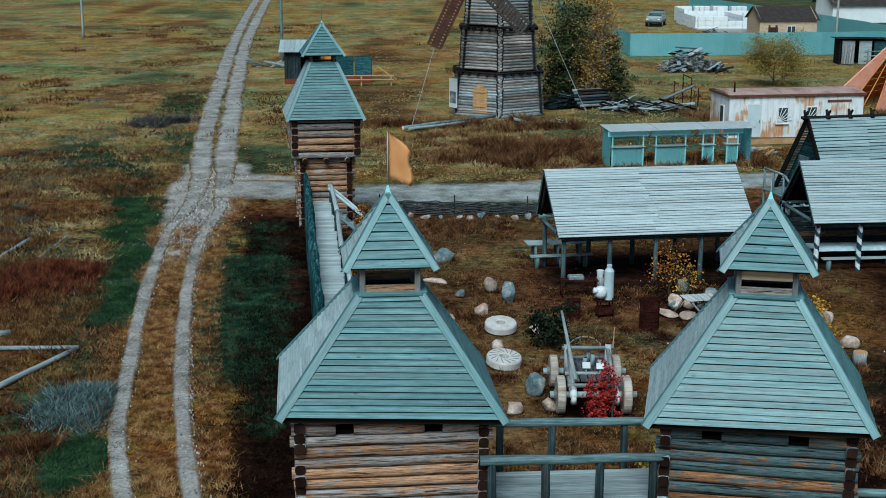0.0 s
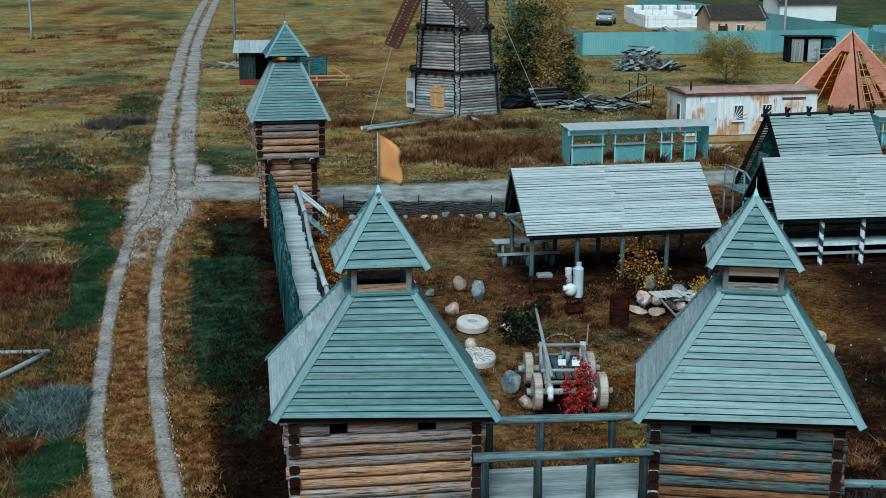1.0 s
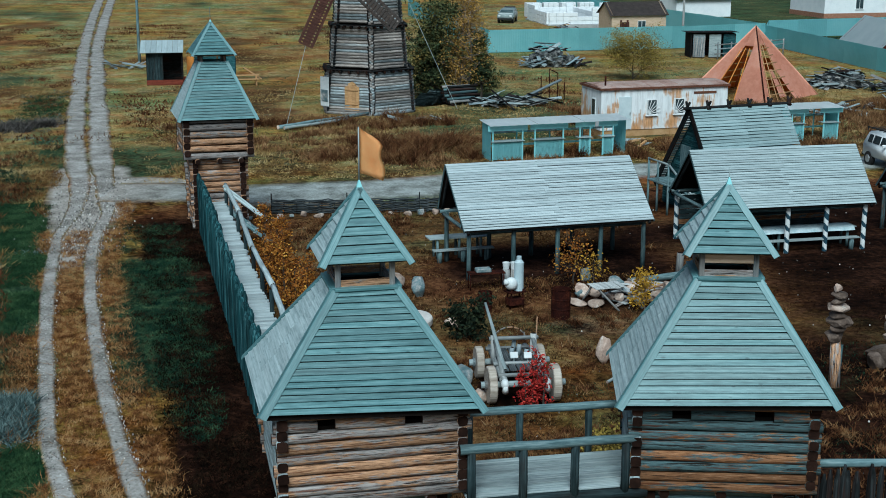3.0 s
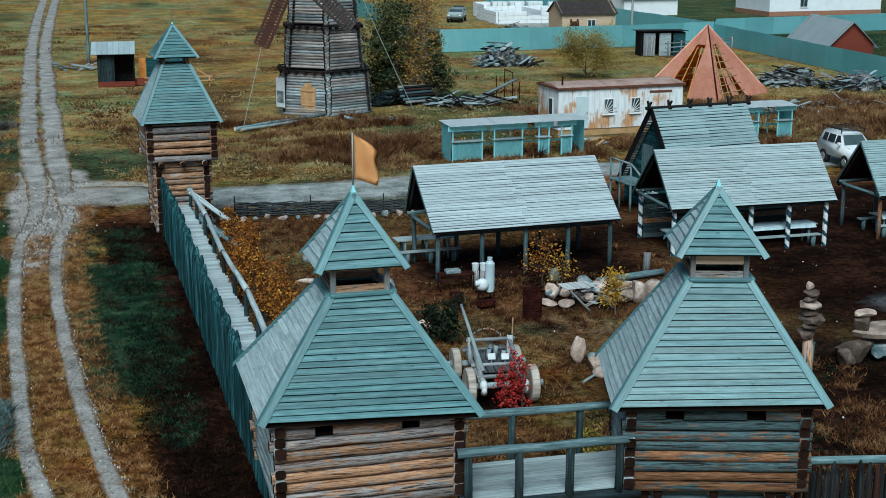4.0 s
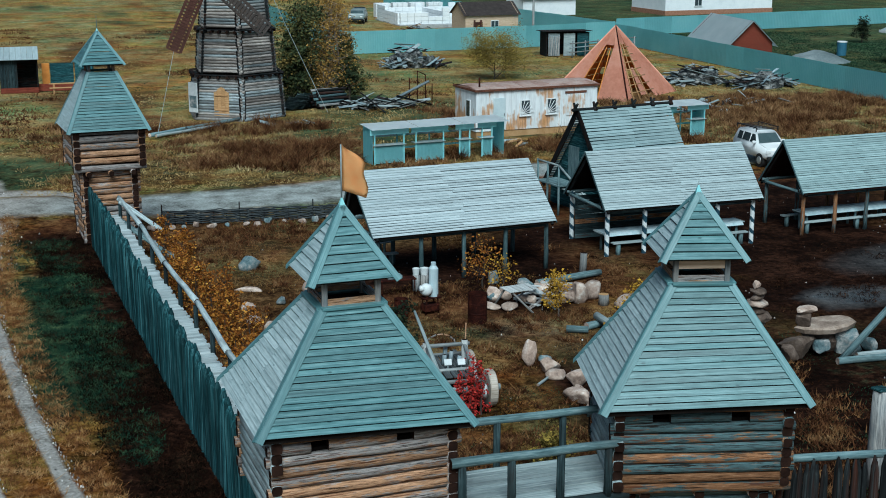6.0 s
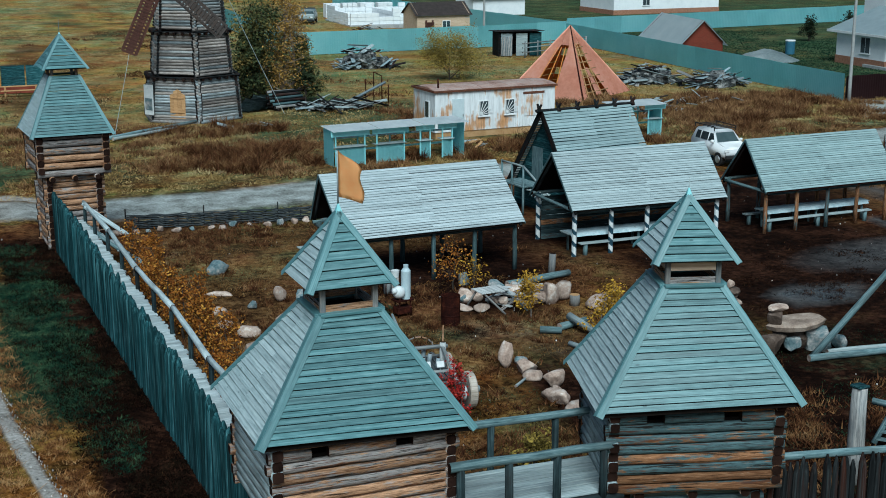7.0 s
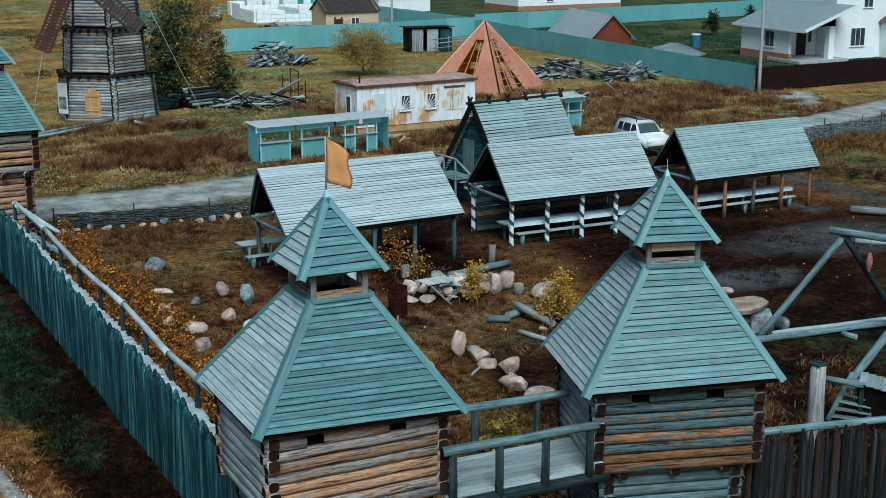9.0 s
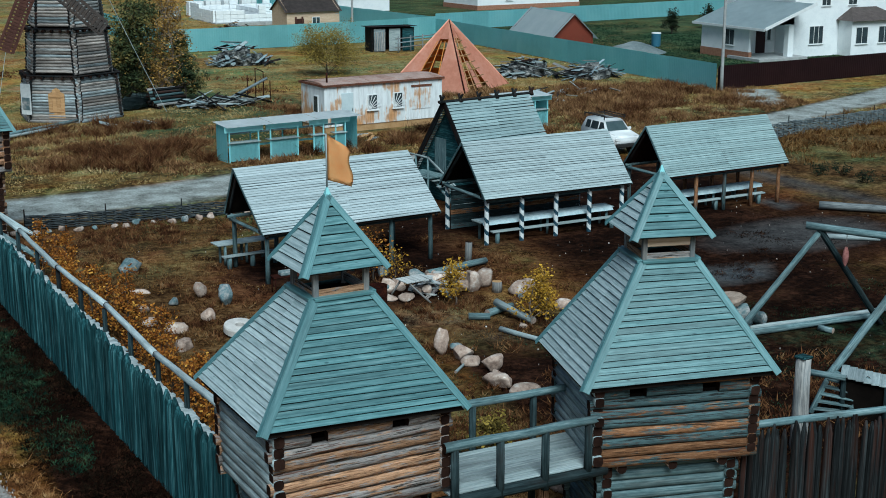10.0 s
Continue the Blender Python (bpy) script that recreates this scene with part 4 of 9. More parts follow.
# ---- roofed market sheds ----
def market_shed(m, length, run, eave, ridge, label, post_mat, n_front, striped=False, boards=15, back_run=None, back_eave=None, roof=ROOF_GREY, under=INNER_SHADE):
    """A long open shed: gable roof of boards on posts, tables and benches beneath. Origin at the front eave's near corner."""
    s = thing("market_shed", label, "shed", m, "market sheds")
    A, B_ = Vector((0, 0, eave)), Vector((length, 0, eave))
    C, D = Vector((length, run, ridge)), Vector((0, run, ridge))
    deep = run + (back_run or run)
    low = back_eave or eave
    board_face(s, A, B_, C, D, boards, roof, splits=1, jitter=0.014, lift=0.022, over=-0.05)
    A2, B2 = Vector((length, deep, low)), Vector((0, deep, low))
    board_face(s, A2, B2, D, C, boards, roof, splits=1, jitter=0.014, lift=0.022, over=-0.05)
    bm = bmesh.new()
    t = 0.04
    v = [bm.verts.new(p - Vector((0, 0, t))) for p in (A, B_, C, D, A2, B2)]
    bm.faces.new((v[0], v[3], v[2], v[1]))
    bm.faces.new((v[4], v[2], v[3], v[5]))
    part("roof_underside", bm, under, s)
    pole("tie_rail", (0.3, 0.30, eave - 0.14), (length - 0.3, 0.30, eave - 0.16), 0.06, 0.055, POST_MID, s)
    for x in (0.15, length - 0.15):
        for y0, z0 in ((0.0, eave), (deep, low)):
            pole("rafter", (x, y0, z0 - 0.1), (x, run, ridge - 0.1), 0.055, 0.05, STAKE_DARK, s)
        pole("tie_beam", (x, 0.25, eave - 0.02), (x, deep - 0.1, eave - 0.02), 0.065, 0.065, LOG_TEAL, s)
    for x in (0.0, length):
        for y0, z0 in ((-0.02, eave), (deep + 0.02, low)):
            plank("barge_board", (x, y0, z0 - 0.03), (x, run, ridge - 0.03), 0.07, 0.03, POST_MID, s, up=(1, 0, 0))
    for k in range(n_front):
        x = 0.25 + (length - 0.5) * k / (n_front - 1)
        for y in (0.28, deep - 0.22):
            if striped:
                striped_post(s, x, y, eave, k % 2 == 0)
            else:
                pole("post", (x, y, -0.05), (x, y, eave + 0.12), 0.085, 0.075, post_mat, s)
        pole("plate", (0, 0.28, eave + 0.08), (length, 0.28, eave + 0.08), 0.06, 0.06, LOG_TEAL, s) if k == 0 else None
        pole("plate", (0, deep - 0.22, eave + 0.08), (length, deep - 0.22, eave + 0.08), 0.06, 0.06, LOG_TEAL, s) if k == 0 else None
    pole("ridge_pole", (0.02, run, ridge - 0.12), (length - 0.02, run, ridge - 0.12), 0.06, 0.06, LOG_TEAL, s)
    return s


PAINT_BLUE = mottled("blue_paint", [(0.3, (0.010, 0.030, 0.048)), (0.7, (0.028, 0.075, 0.11))], 6, 40)
PAINT_WHITE = mottled("white_paint", [(0.3, (0.55, 0.60, 0.60)), (0.7, (0.78, 0.80, 0.80))], 6, 40)


def striped_post(s, x, y, eave, light):
    bm = bmesh.new()
    seg, rings, r = 16, 52, 0.088
    vs = []
    for i in range(rings + 1):
        z = -0.05 + (eave + 0.15) * i / rings
        vs.append([bm.verts.new((x + r * math.cos(2 * math.pi * k / seg), y + r * math.sin(2 * math.pi * k / seg), z)) for k in range(seg)])
    for i in range(rings):
        for k in range(seg):
            f = bm.faces.new((vs[i][k], vs[i][(k + 1) % seg], vs[i + 1][(k + 1) % seg], vs[i + 1][k]))
            f.material_index = 1 if (k / seg + i / 12.0) % 1.0 < (0.62 if light else 0.42) else 0
    bm.faces.new(vs[-1])
    part("post", bm, [PAINT_BLUE, PAINT_WHITE], s, "blue post with a white spiral stripe", smooth_faces=True)


def long_table(m, length, label, cloth=False):
    t = thing("trestle_table", label, "table", m, "market tables")
    for k in range(3):
        plank("top_board", (0, -0.22 + 0.22 * k, 0.74), (length, -0.22 + 0.22 * k, 0.74), 0.21, 0.04, PLANK_PALE, t)
    for x in (0.3, length / 2, length - 0.3):
        for y in (-0.22, 0.22):
            pole("leg", (x, y, 0), (x, y, 0.72), 0.05, 0.05, LOG_TEAL, t)
    if cloth:
        bm = bmesh.new()
        nx, ny = int(length * 6), 8
        g = {}
        for i in range(nx + 1):
            for j in range(ny + 1):
                x, y = 0.1 + (length - 0.2) * i / nx, -0.42 + 0.84 * j / ny
                z = 0.765 + 0.012 * noise.noise(Vector((x * 3, y * 4, 2)))
                if abs(y) > 0.34:
                    z -= (abs(y) - 0.34) * 1.6
                g[i, j] = bm.verts.new((x, y, z))
        for i in range(nx):
            for j in range(ny):
                bm.faces.new((g[i, j], g[i + 1, j], g[i + 1, j + 1], g[i, j + 1]))
        part("cloth", bm, CLOTH, t, "pale blue oilcloth", smooth_faces=True)
    return t


CLOTH = mottled("pale_blue_cloth", [(0.3, (0.30, 0.45, 0.50)), (0.5, (0.48, 0.60, 0.64)), (0.7, (0.66, 0.74, 0.76))], 5, 30, rough=0.6, bump=0.2)


def long_bench(m, length, label="grey plank bench beside the market table"):
    b = thing("bench", label, "bench", m, "market benches")
    plank("seat", (0, 0, 0.44), (length, 0, 0.44), 0.24, 0.05, PLANK_PALE, b)
    for x in (0.25, length / 2, length - 0.25):
        pole("leg", (x, 0, 0), (x, 0, 0.42), 0.09, 0.09, LOG_TEAL, b)
    return b


S1M = pose(8.22, 22.30, 0, 0, 0, 4.5)
market_shed(S1M, 6.72, 2.25, 1.70, 3.53, "open shed with a roof of pale grey boards on posts", POST_MID, 5, boards=27, back_run=0.85, back_eave=1.87, roof=ROOF_SILVER)
S2M = pose(17.12, 23.62, 0, 0, 0, 1.2)
market_shed(S2M, 6.5, 1.72, 1.74, 3.58, "open market shed on blue and white spiral posts", LOG_TEAL, 5, striped=True, boards=25, roof=ROOF_GREY)
back = thing("back_wall", "dark board back wall of the spiral-post shed", "wall", S2M)
for k in range(9):
    plank("wall_board", (0.3, 3.05 + R_.uniform(-0.012, 0.012), 0.12 + 0.185 * k), (6.2, 3.05, 0.12 + 0.185 * k), 0.17, 0.04, POST_DARK if k % 3 else LOG_MIX, back, up=(0, -1, 0))
S3M = pose(25.62, 24.2, 0, 0, 0, 3.0)
market_shed(S3M, 6.42, 1.45, 1.69, 3.52, "open market shed on brown log posts", LOG_MIX, 5, boards=25, roof=ROOF_MOSSY, under=RED_SHADE)
for mm, ln, cl in ((S2M @ pose(0.2, 1.0, 0), 6.0, True), (S3M @ pose(0.6, 1.1, 0), 5.2, True), (S1M @ pose(-0.3, 3.4, 0), 2.2, False)):
    long_table(mm, ln, "long plank table under the shed roof" if not cl else "long plank table with a pale blue oilcloth", cl)
for mm, ln in ((S2M @ pose(0.5, 0.35, 0), 5.6), (S3M @ pose(0.4, 0.5, 0), 5.2), (S1M @ pose(-0.3, 2.7, 0), 2.2), (S3M @ pose(0.4, 1.8, 0), 5.0)):
    long_bench(mm, ln)


def tall_barn():
    """The A-shaped house with a steep board roof behind the sheds."""
    b = thing("steep_house", "tall steep-roofed board house with a carved ridge beam", "house", pose(19.3, 31.0, 0, 0, 0, 9.0))
    L, run, ridge, eave = 4.55, 2.5, 4.2, 0.75
    A, B_, C, D = Vector((0, -run, eave)), Vector((L, -run, eave)), Vector((L, 0, ridge)), Vector((0, 0, ridge))
    board_face(b, A, B_, C, D, 30, ROOF_BARN, splits=1, jitter=0.02, lift=0.03)
    board_face(b, Vector((L, run, eave)), Vector((0, run, eave)), D, C, 30, ROOF_BARN, splits=1, jitter=0.02, lift=0.03)
    bm = bmesh.new()
    v0 = [bm.verts.new(p) for p in ((0.3, -run + 0.15, 0), (0.3, run - 0.15, 0), (0.3, run - 0.15, eave + 0.15), (0.3, 0, ridge - 0.08), (0.3, -run + 0.15, eave + 0.15))]
    v1 = [bm.verts.new((L - 0.3, v.co.y, v.co.z)) for v in v0]
    bm.faces.new(v0[::-1])
    bm.faces.new(v1)
    for k in range(5):
        bm.faces.new((v0[k], v0[(k + 1) % 5], v1[(k + 1) % 5], v1[k]))
    part("wall", bm, STAKE, b)
    z = 0.1
    while z < ridge - 0.3:
        half = min(run - 0.2, (ridge - 0.2 - z) / (ridge - eave) * run - 0.1)
        plank("wall_board", (0.28, -half, z), (0.28, half, z), 0.15, 0.03, STAKE, b, up=(-1, 0, 0))
        z += 0.16
    plank("door", (0.25, 0.55, 1.25), (0.25, 0.55, 2.65), 0.75, 0.05, LOG_TEAL, b, up=(-1, 0, 0))
    for s in (-1, 1):
        plank("barge_board", (0, s * (run + 0.02), eave - 0.02), (0, 0, ridge), 0.26, 0.04, STAKE_DARK, b, up=(1, 0, 0))
    pole("ridge_beam", (-0.25, 0, ridge + 0.05), (L + 0.2, 0, ridge + 0.05), 0.06, 0.055, STAKE_DARK, b)
    for k in range(6):
        x = -0.1 + (L + 0.2) * k / 5
        for s in (-1, 1):
            pole("ridge_peg", (x, -s * 0.10, ridge - 0.02), (x + 0.03, s * 0.14, ridge + 0.30), 0.085, 0.05, STAKE_DARK, b, seg=6)
    # outside stair and landing at the gable
    for o in (0.2, 0.95):
        pole("stair_string", (-0.25, -0.2 + o, 1.2), (-0.6, -2.9 + o, 0.0), 0.06, 0.06, LOG_TEAL, b)
    for k in range(6):
        f = (k + 0.5) / 6
        plank("stair_tread", (-0.7 - 0.0 * f, -0.1 - 2.6 * f + 0.2, 1.15 - 1.1 * f), (0.1, -0.1 - 2.6 * f + 0.2, 1.15 - 1.1 * f), 0.24, 0.04, PLANK_PALE, b)
    plank("landing", (-0.45, -0.2, 1.2), (-0.45, 1.5, 1.2), 1.0, 0.06, LOG_TEAL, b)
    for y in (-0.15, 0.7, 1.45):
        pole("landing_post", (-0.9, y, 0), (-0.9, y, 2.1), 0.05, 0.045, LOG_TEAL, b)
    pole("landing_rail", (-0.9, -0.2, 2.05), (-0.9, 1.5, 2.05), 0.045, 0.04, PLANK_PALE, b)
    pole("stair_rail", (-0.9, -0.15, 2.05), (-1.0, -2.9, 0.85), 0.045, 0.04, PLANK_PALE, b)


tall_barn()


# ---- beyond the fort ----
def windmill():
    """A six-sided log windmill in three set-back tiers; its lattice sails hang to both sides."""
    w = thing("windmill", "six-sided grey log windmill with lattice sails and a wooden door", "windmill", pose(11.2, 62.9, 0))
    a0 = -94.0
    def hexa(r, z):
        return [Vector((r * math.cos(radians(a0 + 60 * k)), r * math.sin(radians(a0 + 60 * k)), z)) for k in range(6)]
    for r0, r1, z0, z1, n in ((2.98, 2.76, 0.1, 2.58, 15), (2.48, 2.28, 2.74, 5.2, 14), (2.15, 1.95, 5.35, 8.4, 17)):
        for i in range(n):
            f = (i + 0.5) / n
            z = z0 + (z1 - z0) * f
            ring = hexa(r0 + (r1 - r0) * f, z)
            for k in range(6):
                p, q = ring[k], ring[(k + 1) % 6]
                d = (q - p).normalized() * (0.16 + R_.uniform(-0.03, 0.04))
                dz = Vector((0, 0, 0.04 if k % 2 else -0.04))
                pole("log", p - d + dz, q + d + dz, 0.098, 0.092, LOG_MILL, w, seg=8, variant=R_.randrange(3), end=STAKE_DARK)
        # added filler that paints shade between the mill's logs
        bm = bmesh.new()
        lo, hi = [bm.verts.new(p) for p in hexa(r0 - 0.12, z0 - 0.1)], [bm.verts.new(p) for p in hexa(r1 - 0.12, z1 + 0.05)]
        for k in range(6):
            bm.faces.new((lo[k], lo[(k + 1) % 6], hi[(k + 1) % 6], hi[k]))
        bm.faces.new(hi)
        part("lining", bm, INNER_SHADE, w)
    # ledges with beam ends between the tiers
    for r, z in ((2.98, 2.67), (2.55, 5.28)):
        ring = hexa(r, z)
        for k in range(6):
            p, q = ring[k], ring[(k + 1) % 6]
            plank("ledge_board", p, q, 0.20, 0.06, STAKE_DARK, w)
            for f in (0.12, 0.3, 0.5, 0.7, 0.88):
                c = p.lerp(q, f)
                n = Vector((c.x, c.y, 0)).normalized()
                pole("beam_end", c - n * 0.35 + Vector((0, 0, -0.12)), c + n * 0.10 + Vector((0, 0, -0.12)), 0.085, 0.085, STAKE_DARK, w, seg=7)
    # foot sill
    ring = hexa(3.05, 0.08)
    for k in range(6):
        pole("foot_log", ring[k], ring[(k + 1) % 6], 0.11, 0.11, LOG_GREY, w)
    # door in the face towards the fort, and a white notice board on the next face
    rr = hexa(2.93, 0)
    p, q = rr[5], rr[0]
    mid = p.lerp(q, 0.56)
    nrm = Vector((mid.x, mid.y, 0)).normalized()
    xd = (q - p).normalized()
    base = mid + nrm * 0.02
    frame_m = axes(base, xd, nrm)
    for k in range(4):
        h = 1.66 + (0.0, 0.22, 0.22, 0.0)[k]
        x = -0.36 + 0.24 * k
        bm = bmesh.new()
        t = [(x - 0.115, 0.04), (x + 0.115, 0.04), (x + 0.115, h + (0.0 if k >= 2 else 0.12)), (x - 0.115, h + (0.12 if k >= 2 else 0.0))]
        v0 = [bm.verts.new((a, b, 0.02)) for a, b in t]
        v1 = [bm.verts.new((a, b, 0.08)) for a, b in t]
        bm.faces.new(v1)
        for j in range(4):
            bm.faces.new((v0[j], v0[(j + 1) % 4], v1[(j + 1) % 4], v1[j]))
        part("door_board", bm, PLANK_NEW, w, m=frame_m)
    for z in (0.65, 1.5):
        bm = bmesh.new()
        bm_box(bm, 0.85, 0.09, 0.04, pose(0, z, 0.10), 0.01)
        part("door_batten", bm, PLANK_NEW, w, m=frame_m)
    mid = rr[5] * 1.04
    face = Vector((math.cos(radians(-148)), math.sin(radians(-148)), 0))
    bm = bmesh.new()
    bm_box(bm, 0.75, 1.75, 0.05, pose(0, 0, 0))
    board = part("notice_board", bm, PAINT_WHITE, w, "white notice board", axes(mid + face * 0.12 + Vector((0, 0, 1.35)), Vector((-face.y, face.x, 0)), face))
    part("picture", bm_box(bmesh.new(), 0.6, 0.7, 0.02, pose(0.02, -0.25, 0.035)), STONE_BLUE, board, "faded grey picture")
    # sails
    hub = Vector((9.05, 59.6, 8.55)) - Vector((11.2, 62.9, 0))
    inner = Vector((0, 0, 8.3))
    pole("sail_shaft", inner, hub + (hub - inner).normalized() * 0.4, 0.2, 0.16, LOG_GREY, w)
    bm = bmesh.new()
    bm_cone(bm, 1.9, 0.3, 1.2, pose(0, 0, 9.0), 6)
    part("cap", bm, LOG_GREY, w)
    ax = (hub - inner).normalized()
    for tip, wide, mats, bars in ((Vector((7.05, 59.2, 4.35)), 0.85, SAIL_RED, 11), (Vector((12.05, 57.4, 5.5)), 0.8, SAIL_DARK, 10)):
        tip = tip - Vector((11.2, 62.9, 0))
        d = (tip - hub).normalized()
        side = d.cross(ax).normalized()
        L = (tip - hub).length
        sail = part("sail", bm_box(bmesh.new(), L, 0.14, 0.12, pose(0, 0, 0), 0.02), mats, w, "brown lattice sail", axes(hub.lerp(tip, 0.5), d, ax))
        for s in (-1, -0.33, 0.33, 1):
            plank("lattice_strip", (-L / 2 + 0.6, s * wide / 2, 0.05), (L / 2, s * wide / 2, 0.05), 0.17, 0.03, mats, sail)
        for k in range(bars * 2):
            x = -L / 2 + 0.7 + (L - 0.7) * k / (bars * 2 - 1)
            plank("lattice_bar", (x, -wide / 2, 0.08), (x, wide / 2, 0.08), 0.11, 0.03, mats, sail)


SAIL_RED = wood("red_brown_sail", (0.022, 0.008, 0.006), (0.055, 0.021, 0.015), (0.10, 0.045, 0.034), vary=0.3)
SAIL_DARK = wood("grey_brown_sail", (0.02, 0.017, 0.015), (0.055, 0.046, 0.042), (0.11, 0.095, 0.088), vary=0.3)
windmill()

def streaked(name, base, rust):
    """White sheet paint with ochre rust that runs down in streaks and blotches."""
    m, n, l, b = mat_new(name, 0.55, 0.0, 0.3)
    tc = n.new("ShaderNodeTexCoord")
    runs = n.new("ShaderNodeMapping")
    runs.inputs["Scale"].default_value = (2.6, 2.6, 0.30)
    l.new(tc.outputs["Object"], runs.inputs["Vector"])
    broad = node_noise(n, l, tc.outputs["Object"], 0.75, 3, 0.5)
    fine = node_noise(n, l, runs.outputs[0], 1.7, 7, 0.7)
    f = node_math(n, l, "ADD", node_math(n, l, "MULTIPLY", broad, 0.55), node_math(n, l, "MULTIPLY", fine, 0.45))
    worn = node_ramp(n, l, f, [(0.505, (0, 0, 0)), (0.555, (0.85, 0.85, 0.85)), (0.62, (1, 1, 1))])
    dirt = node_ramp(n, l, fine, [(0.35, tuple(v * 0.72 for v in base)), (0.55, base)])
    tone = node_ramp(n, l, node_noise(n, l, runs.outputs[0], 6.0, 5, 0.7), [(0.35, tuple(v * 0.55 for v in rust)), (0.5, rust), (0.65, tuple(min(0.8, v * 1.45) for v in rust))])
    l.new(node_mix(n, l, worn, dirt, tone), b.inputs["Base Color"])
    node_bump(n, l, b, fine, 0.15, 0.02)
    return m


RUST_PAINT = streaked("rust_streaked_white_paint", (0.80, 0.83, 0.84), (0.50, 0.27, 0.12))
RUST_ROOF = mottled("rusty_sheet_roof", [(0.35, (0.42, 0.24, 0.18)), (0.45, (0.64, 0.46, 0.39)), (0.6, (0.76, 0.63, 0.57))], 1.2, 9, rough=0.6, bump=0.1)
RUST_TRIM = mottled("rust_trim", [(0.3, (0.06, 0.025, 0.015)), (0.7, (0.18, 0.07, 0.04))], 3, 30)
ORANGE_SHEET = mottled("faded_orange_sheet", [(0.3, (0.66, 0.28, 0.18)), (0.5, (0.78, 0.38, 0.26)), (0.7, (0.85, 0.50, 0.38))], 0.5, 4, rough=0.7, bump=0.05, vary=0.15)
ORANGE_DARK = mottled("orange_inner_board", [(0.3, (0.48, 0.17, 0.03)), (0.6, (0.68, 0.28, 0.06)), (0.8, (0.76, 0.38, 0.11))], 2.0, 14, rough=0.8)
GLASS_SKY = mottled("sloping_glass", [(0.3, (0.08, 0.13, 0.14)), (0.7, (0.16, 0.22, 0.23))], 1.5, 4, rough=0.08, bump=0.0, spec=1.0)
GLASS_DARK = mottled("window_glass", [(0.3, (0.02, 0.03, 0.035)), (0.7, (0.06, 0.08, 0.09))], 1.5, 4, rough=0.15, bump=0.0, spec=0.6)
WHITE_FRAME = mottled("white_window_frame", [(0.3, (0.66, 0.68, 0.68)), (0.7, (0.80, 0.82, 0.82))], 4, 30, rough=0.5)
WHITE_WALL = mottled("white_block_wall", [(0.3, (0.70, 0.735, 0.75)), (0.5, (0.80, 0.83, 0.84)), (0.7, (0.86, 0.88, 0.88))], 1.2, 10, rough=0.9, bump=0.1)
BRICK_PLINTH = mottled("brick_plinth", [(0.3, (0.22, 0.10, 0.06)), (0.6, (0.36, 0.19, 0.12)), (0.8, (0.45, 0.30, 0.22))], 5, 30)
ROOF_SHEET = mottled("grey_roof_sheet", [(0.3, (0.37, 0.45, 0.48)), (0.6, (0.47, 0.55, 0.575)), (0.8, (0.56, 0.63, 0.645))], 1.0, 14, rough=0.5, bump=0.08)
ROOF_BROWN = mottled("brown_shingle", [(0.3, (0.055, 0.045, 0.043)), (0.6, (0.105, 0.086, 0.080)), (0.8, (0.16, 0.14, 0.13))], 2.5, 20)
ROOF_LIGHTGREY = mottled("light_grey_roof_sheet", [(0.3, (0.52, 0.60, 0.62)), (0.7, (0.66, 0.72, 0.73))], 1.0, 14, rough=0.5, bump=0.05)
RED_BOARD = wood("red_brown_board", (0.050, 0.010, 0.006), (0.16, 0.034, 0.019), (0.25, 0.062, 0.036), vary=0.3)
DARK_FENCE = mottled("dark_brown_sheet", [(0.3, (0.018, 0.008, 0.010)), (0.7, (0.042, 0.018, 0.02))], 1.0, 12, rough=0.45, bump=0.05)
CONCRETE = mottled("concrete_post", [(0.3, (0.25, 0.26, 0.26)), (0.7, (0.45, 0.46, 0.45))], 3, 25)
CAR_WHITE = mottled("white_car_paint", [(0.3, (0.72, 0.75, 0.76)), (0.7, (0.82, 0.84, 0.84))], 2, 20, rough=0.25, bump=0.0, spec=0.5)
CAR_GREY = mottled("grey_car_paint", [(0.3, (0.20, 0.25, 0.25)), (0.7, (0.30, 0.35, 0.35))], 2, 20, rough=0.3, bump=0.0, spec=0.5)
RUBBER = mottled("black_rubber", [(0.3, (0.012, 0.012, 0.012)), (0.7, (0.03, 0.03, 0.03))], 8, 40)
CHROME = mottled("dull_metal", [(0.3, (0.35, 0.36, 0.37)), (0.7, (0.55, 0.56, 0.57))], 4, 30, rough=0.35, metal=0.9)


def window_unit(parent, m, w, h, panes=2, grille=False):
    """A window with frame, sill and panes; local x along the wall, y up, z outwards."""
    frame_ = part("window", bm_box(bmesh.new(), w, h, 0.05, Matrix(), 0.008), WHITE_FRAME, parent, "white framed window", m)
    pw_ = (w - 0.08 - 0.05 * (panes - 1)) / panes
    for k in range(panes):
        x = -w / 2 + 0.04 + pw_ / 2 + k * (pw_ + 0.05)
        part("pane", bm_box(bmesh.new(), pw_, h - 0.1, 0.02, pose(x, 0, 0.02)), GLASS_DARK, frame_)
    part("sill", bm_box(bmesh.new(), w + 0.12, 0.05, 0.12, pose(0, -h / 2 - 0.03, 0.04), 0.008), WHITE_FRAME, frame_)
    if grille:
        bm = bmesh.new()
        for k in range(6):
            a = radians(10 + 16 * k)
            bm_box(bm, h * 0.95, 0.032, 0.02, pose(-w / 2 + 0.06, -h / 2 + 0.06, 0.045) @ pose(0, 0, 0, 0, 0, math.degrees(a)) @ pose(h * 0.45, 0, 0))
        part("grille", bm, WHITE_FRAME, frame_, "white fan-shaped grille")
    return frame_


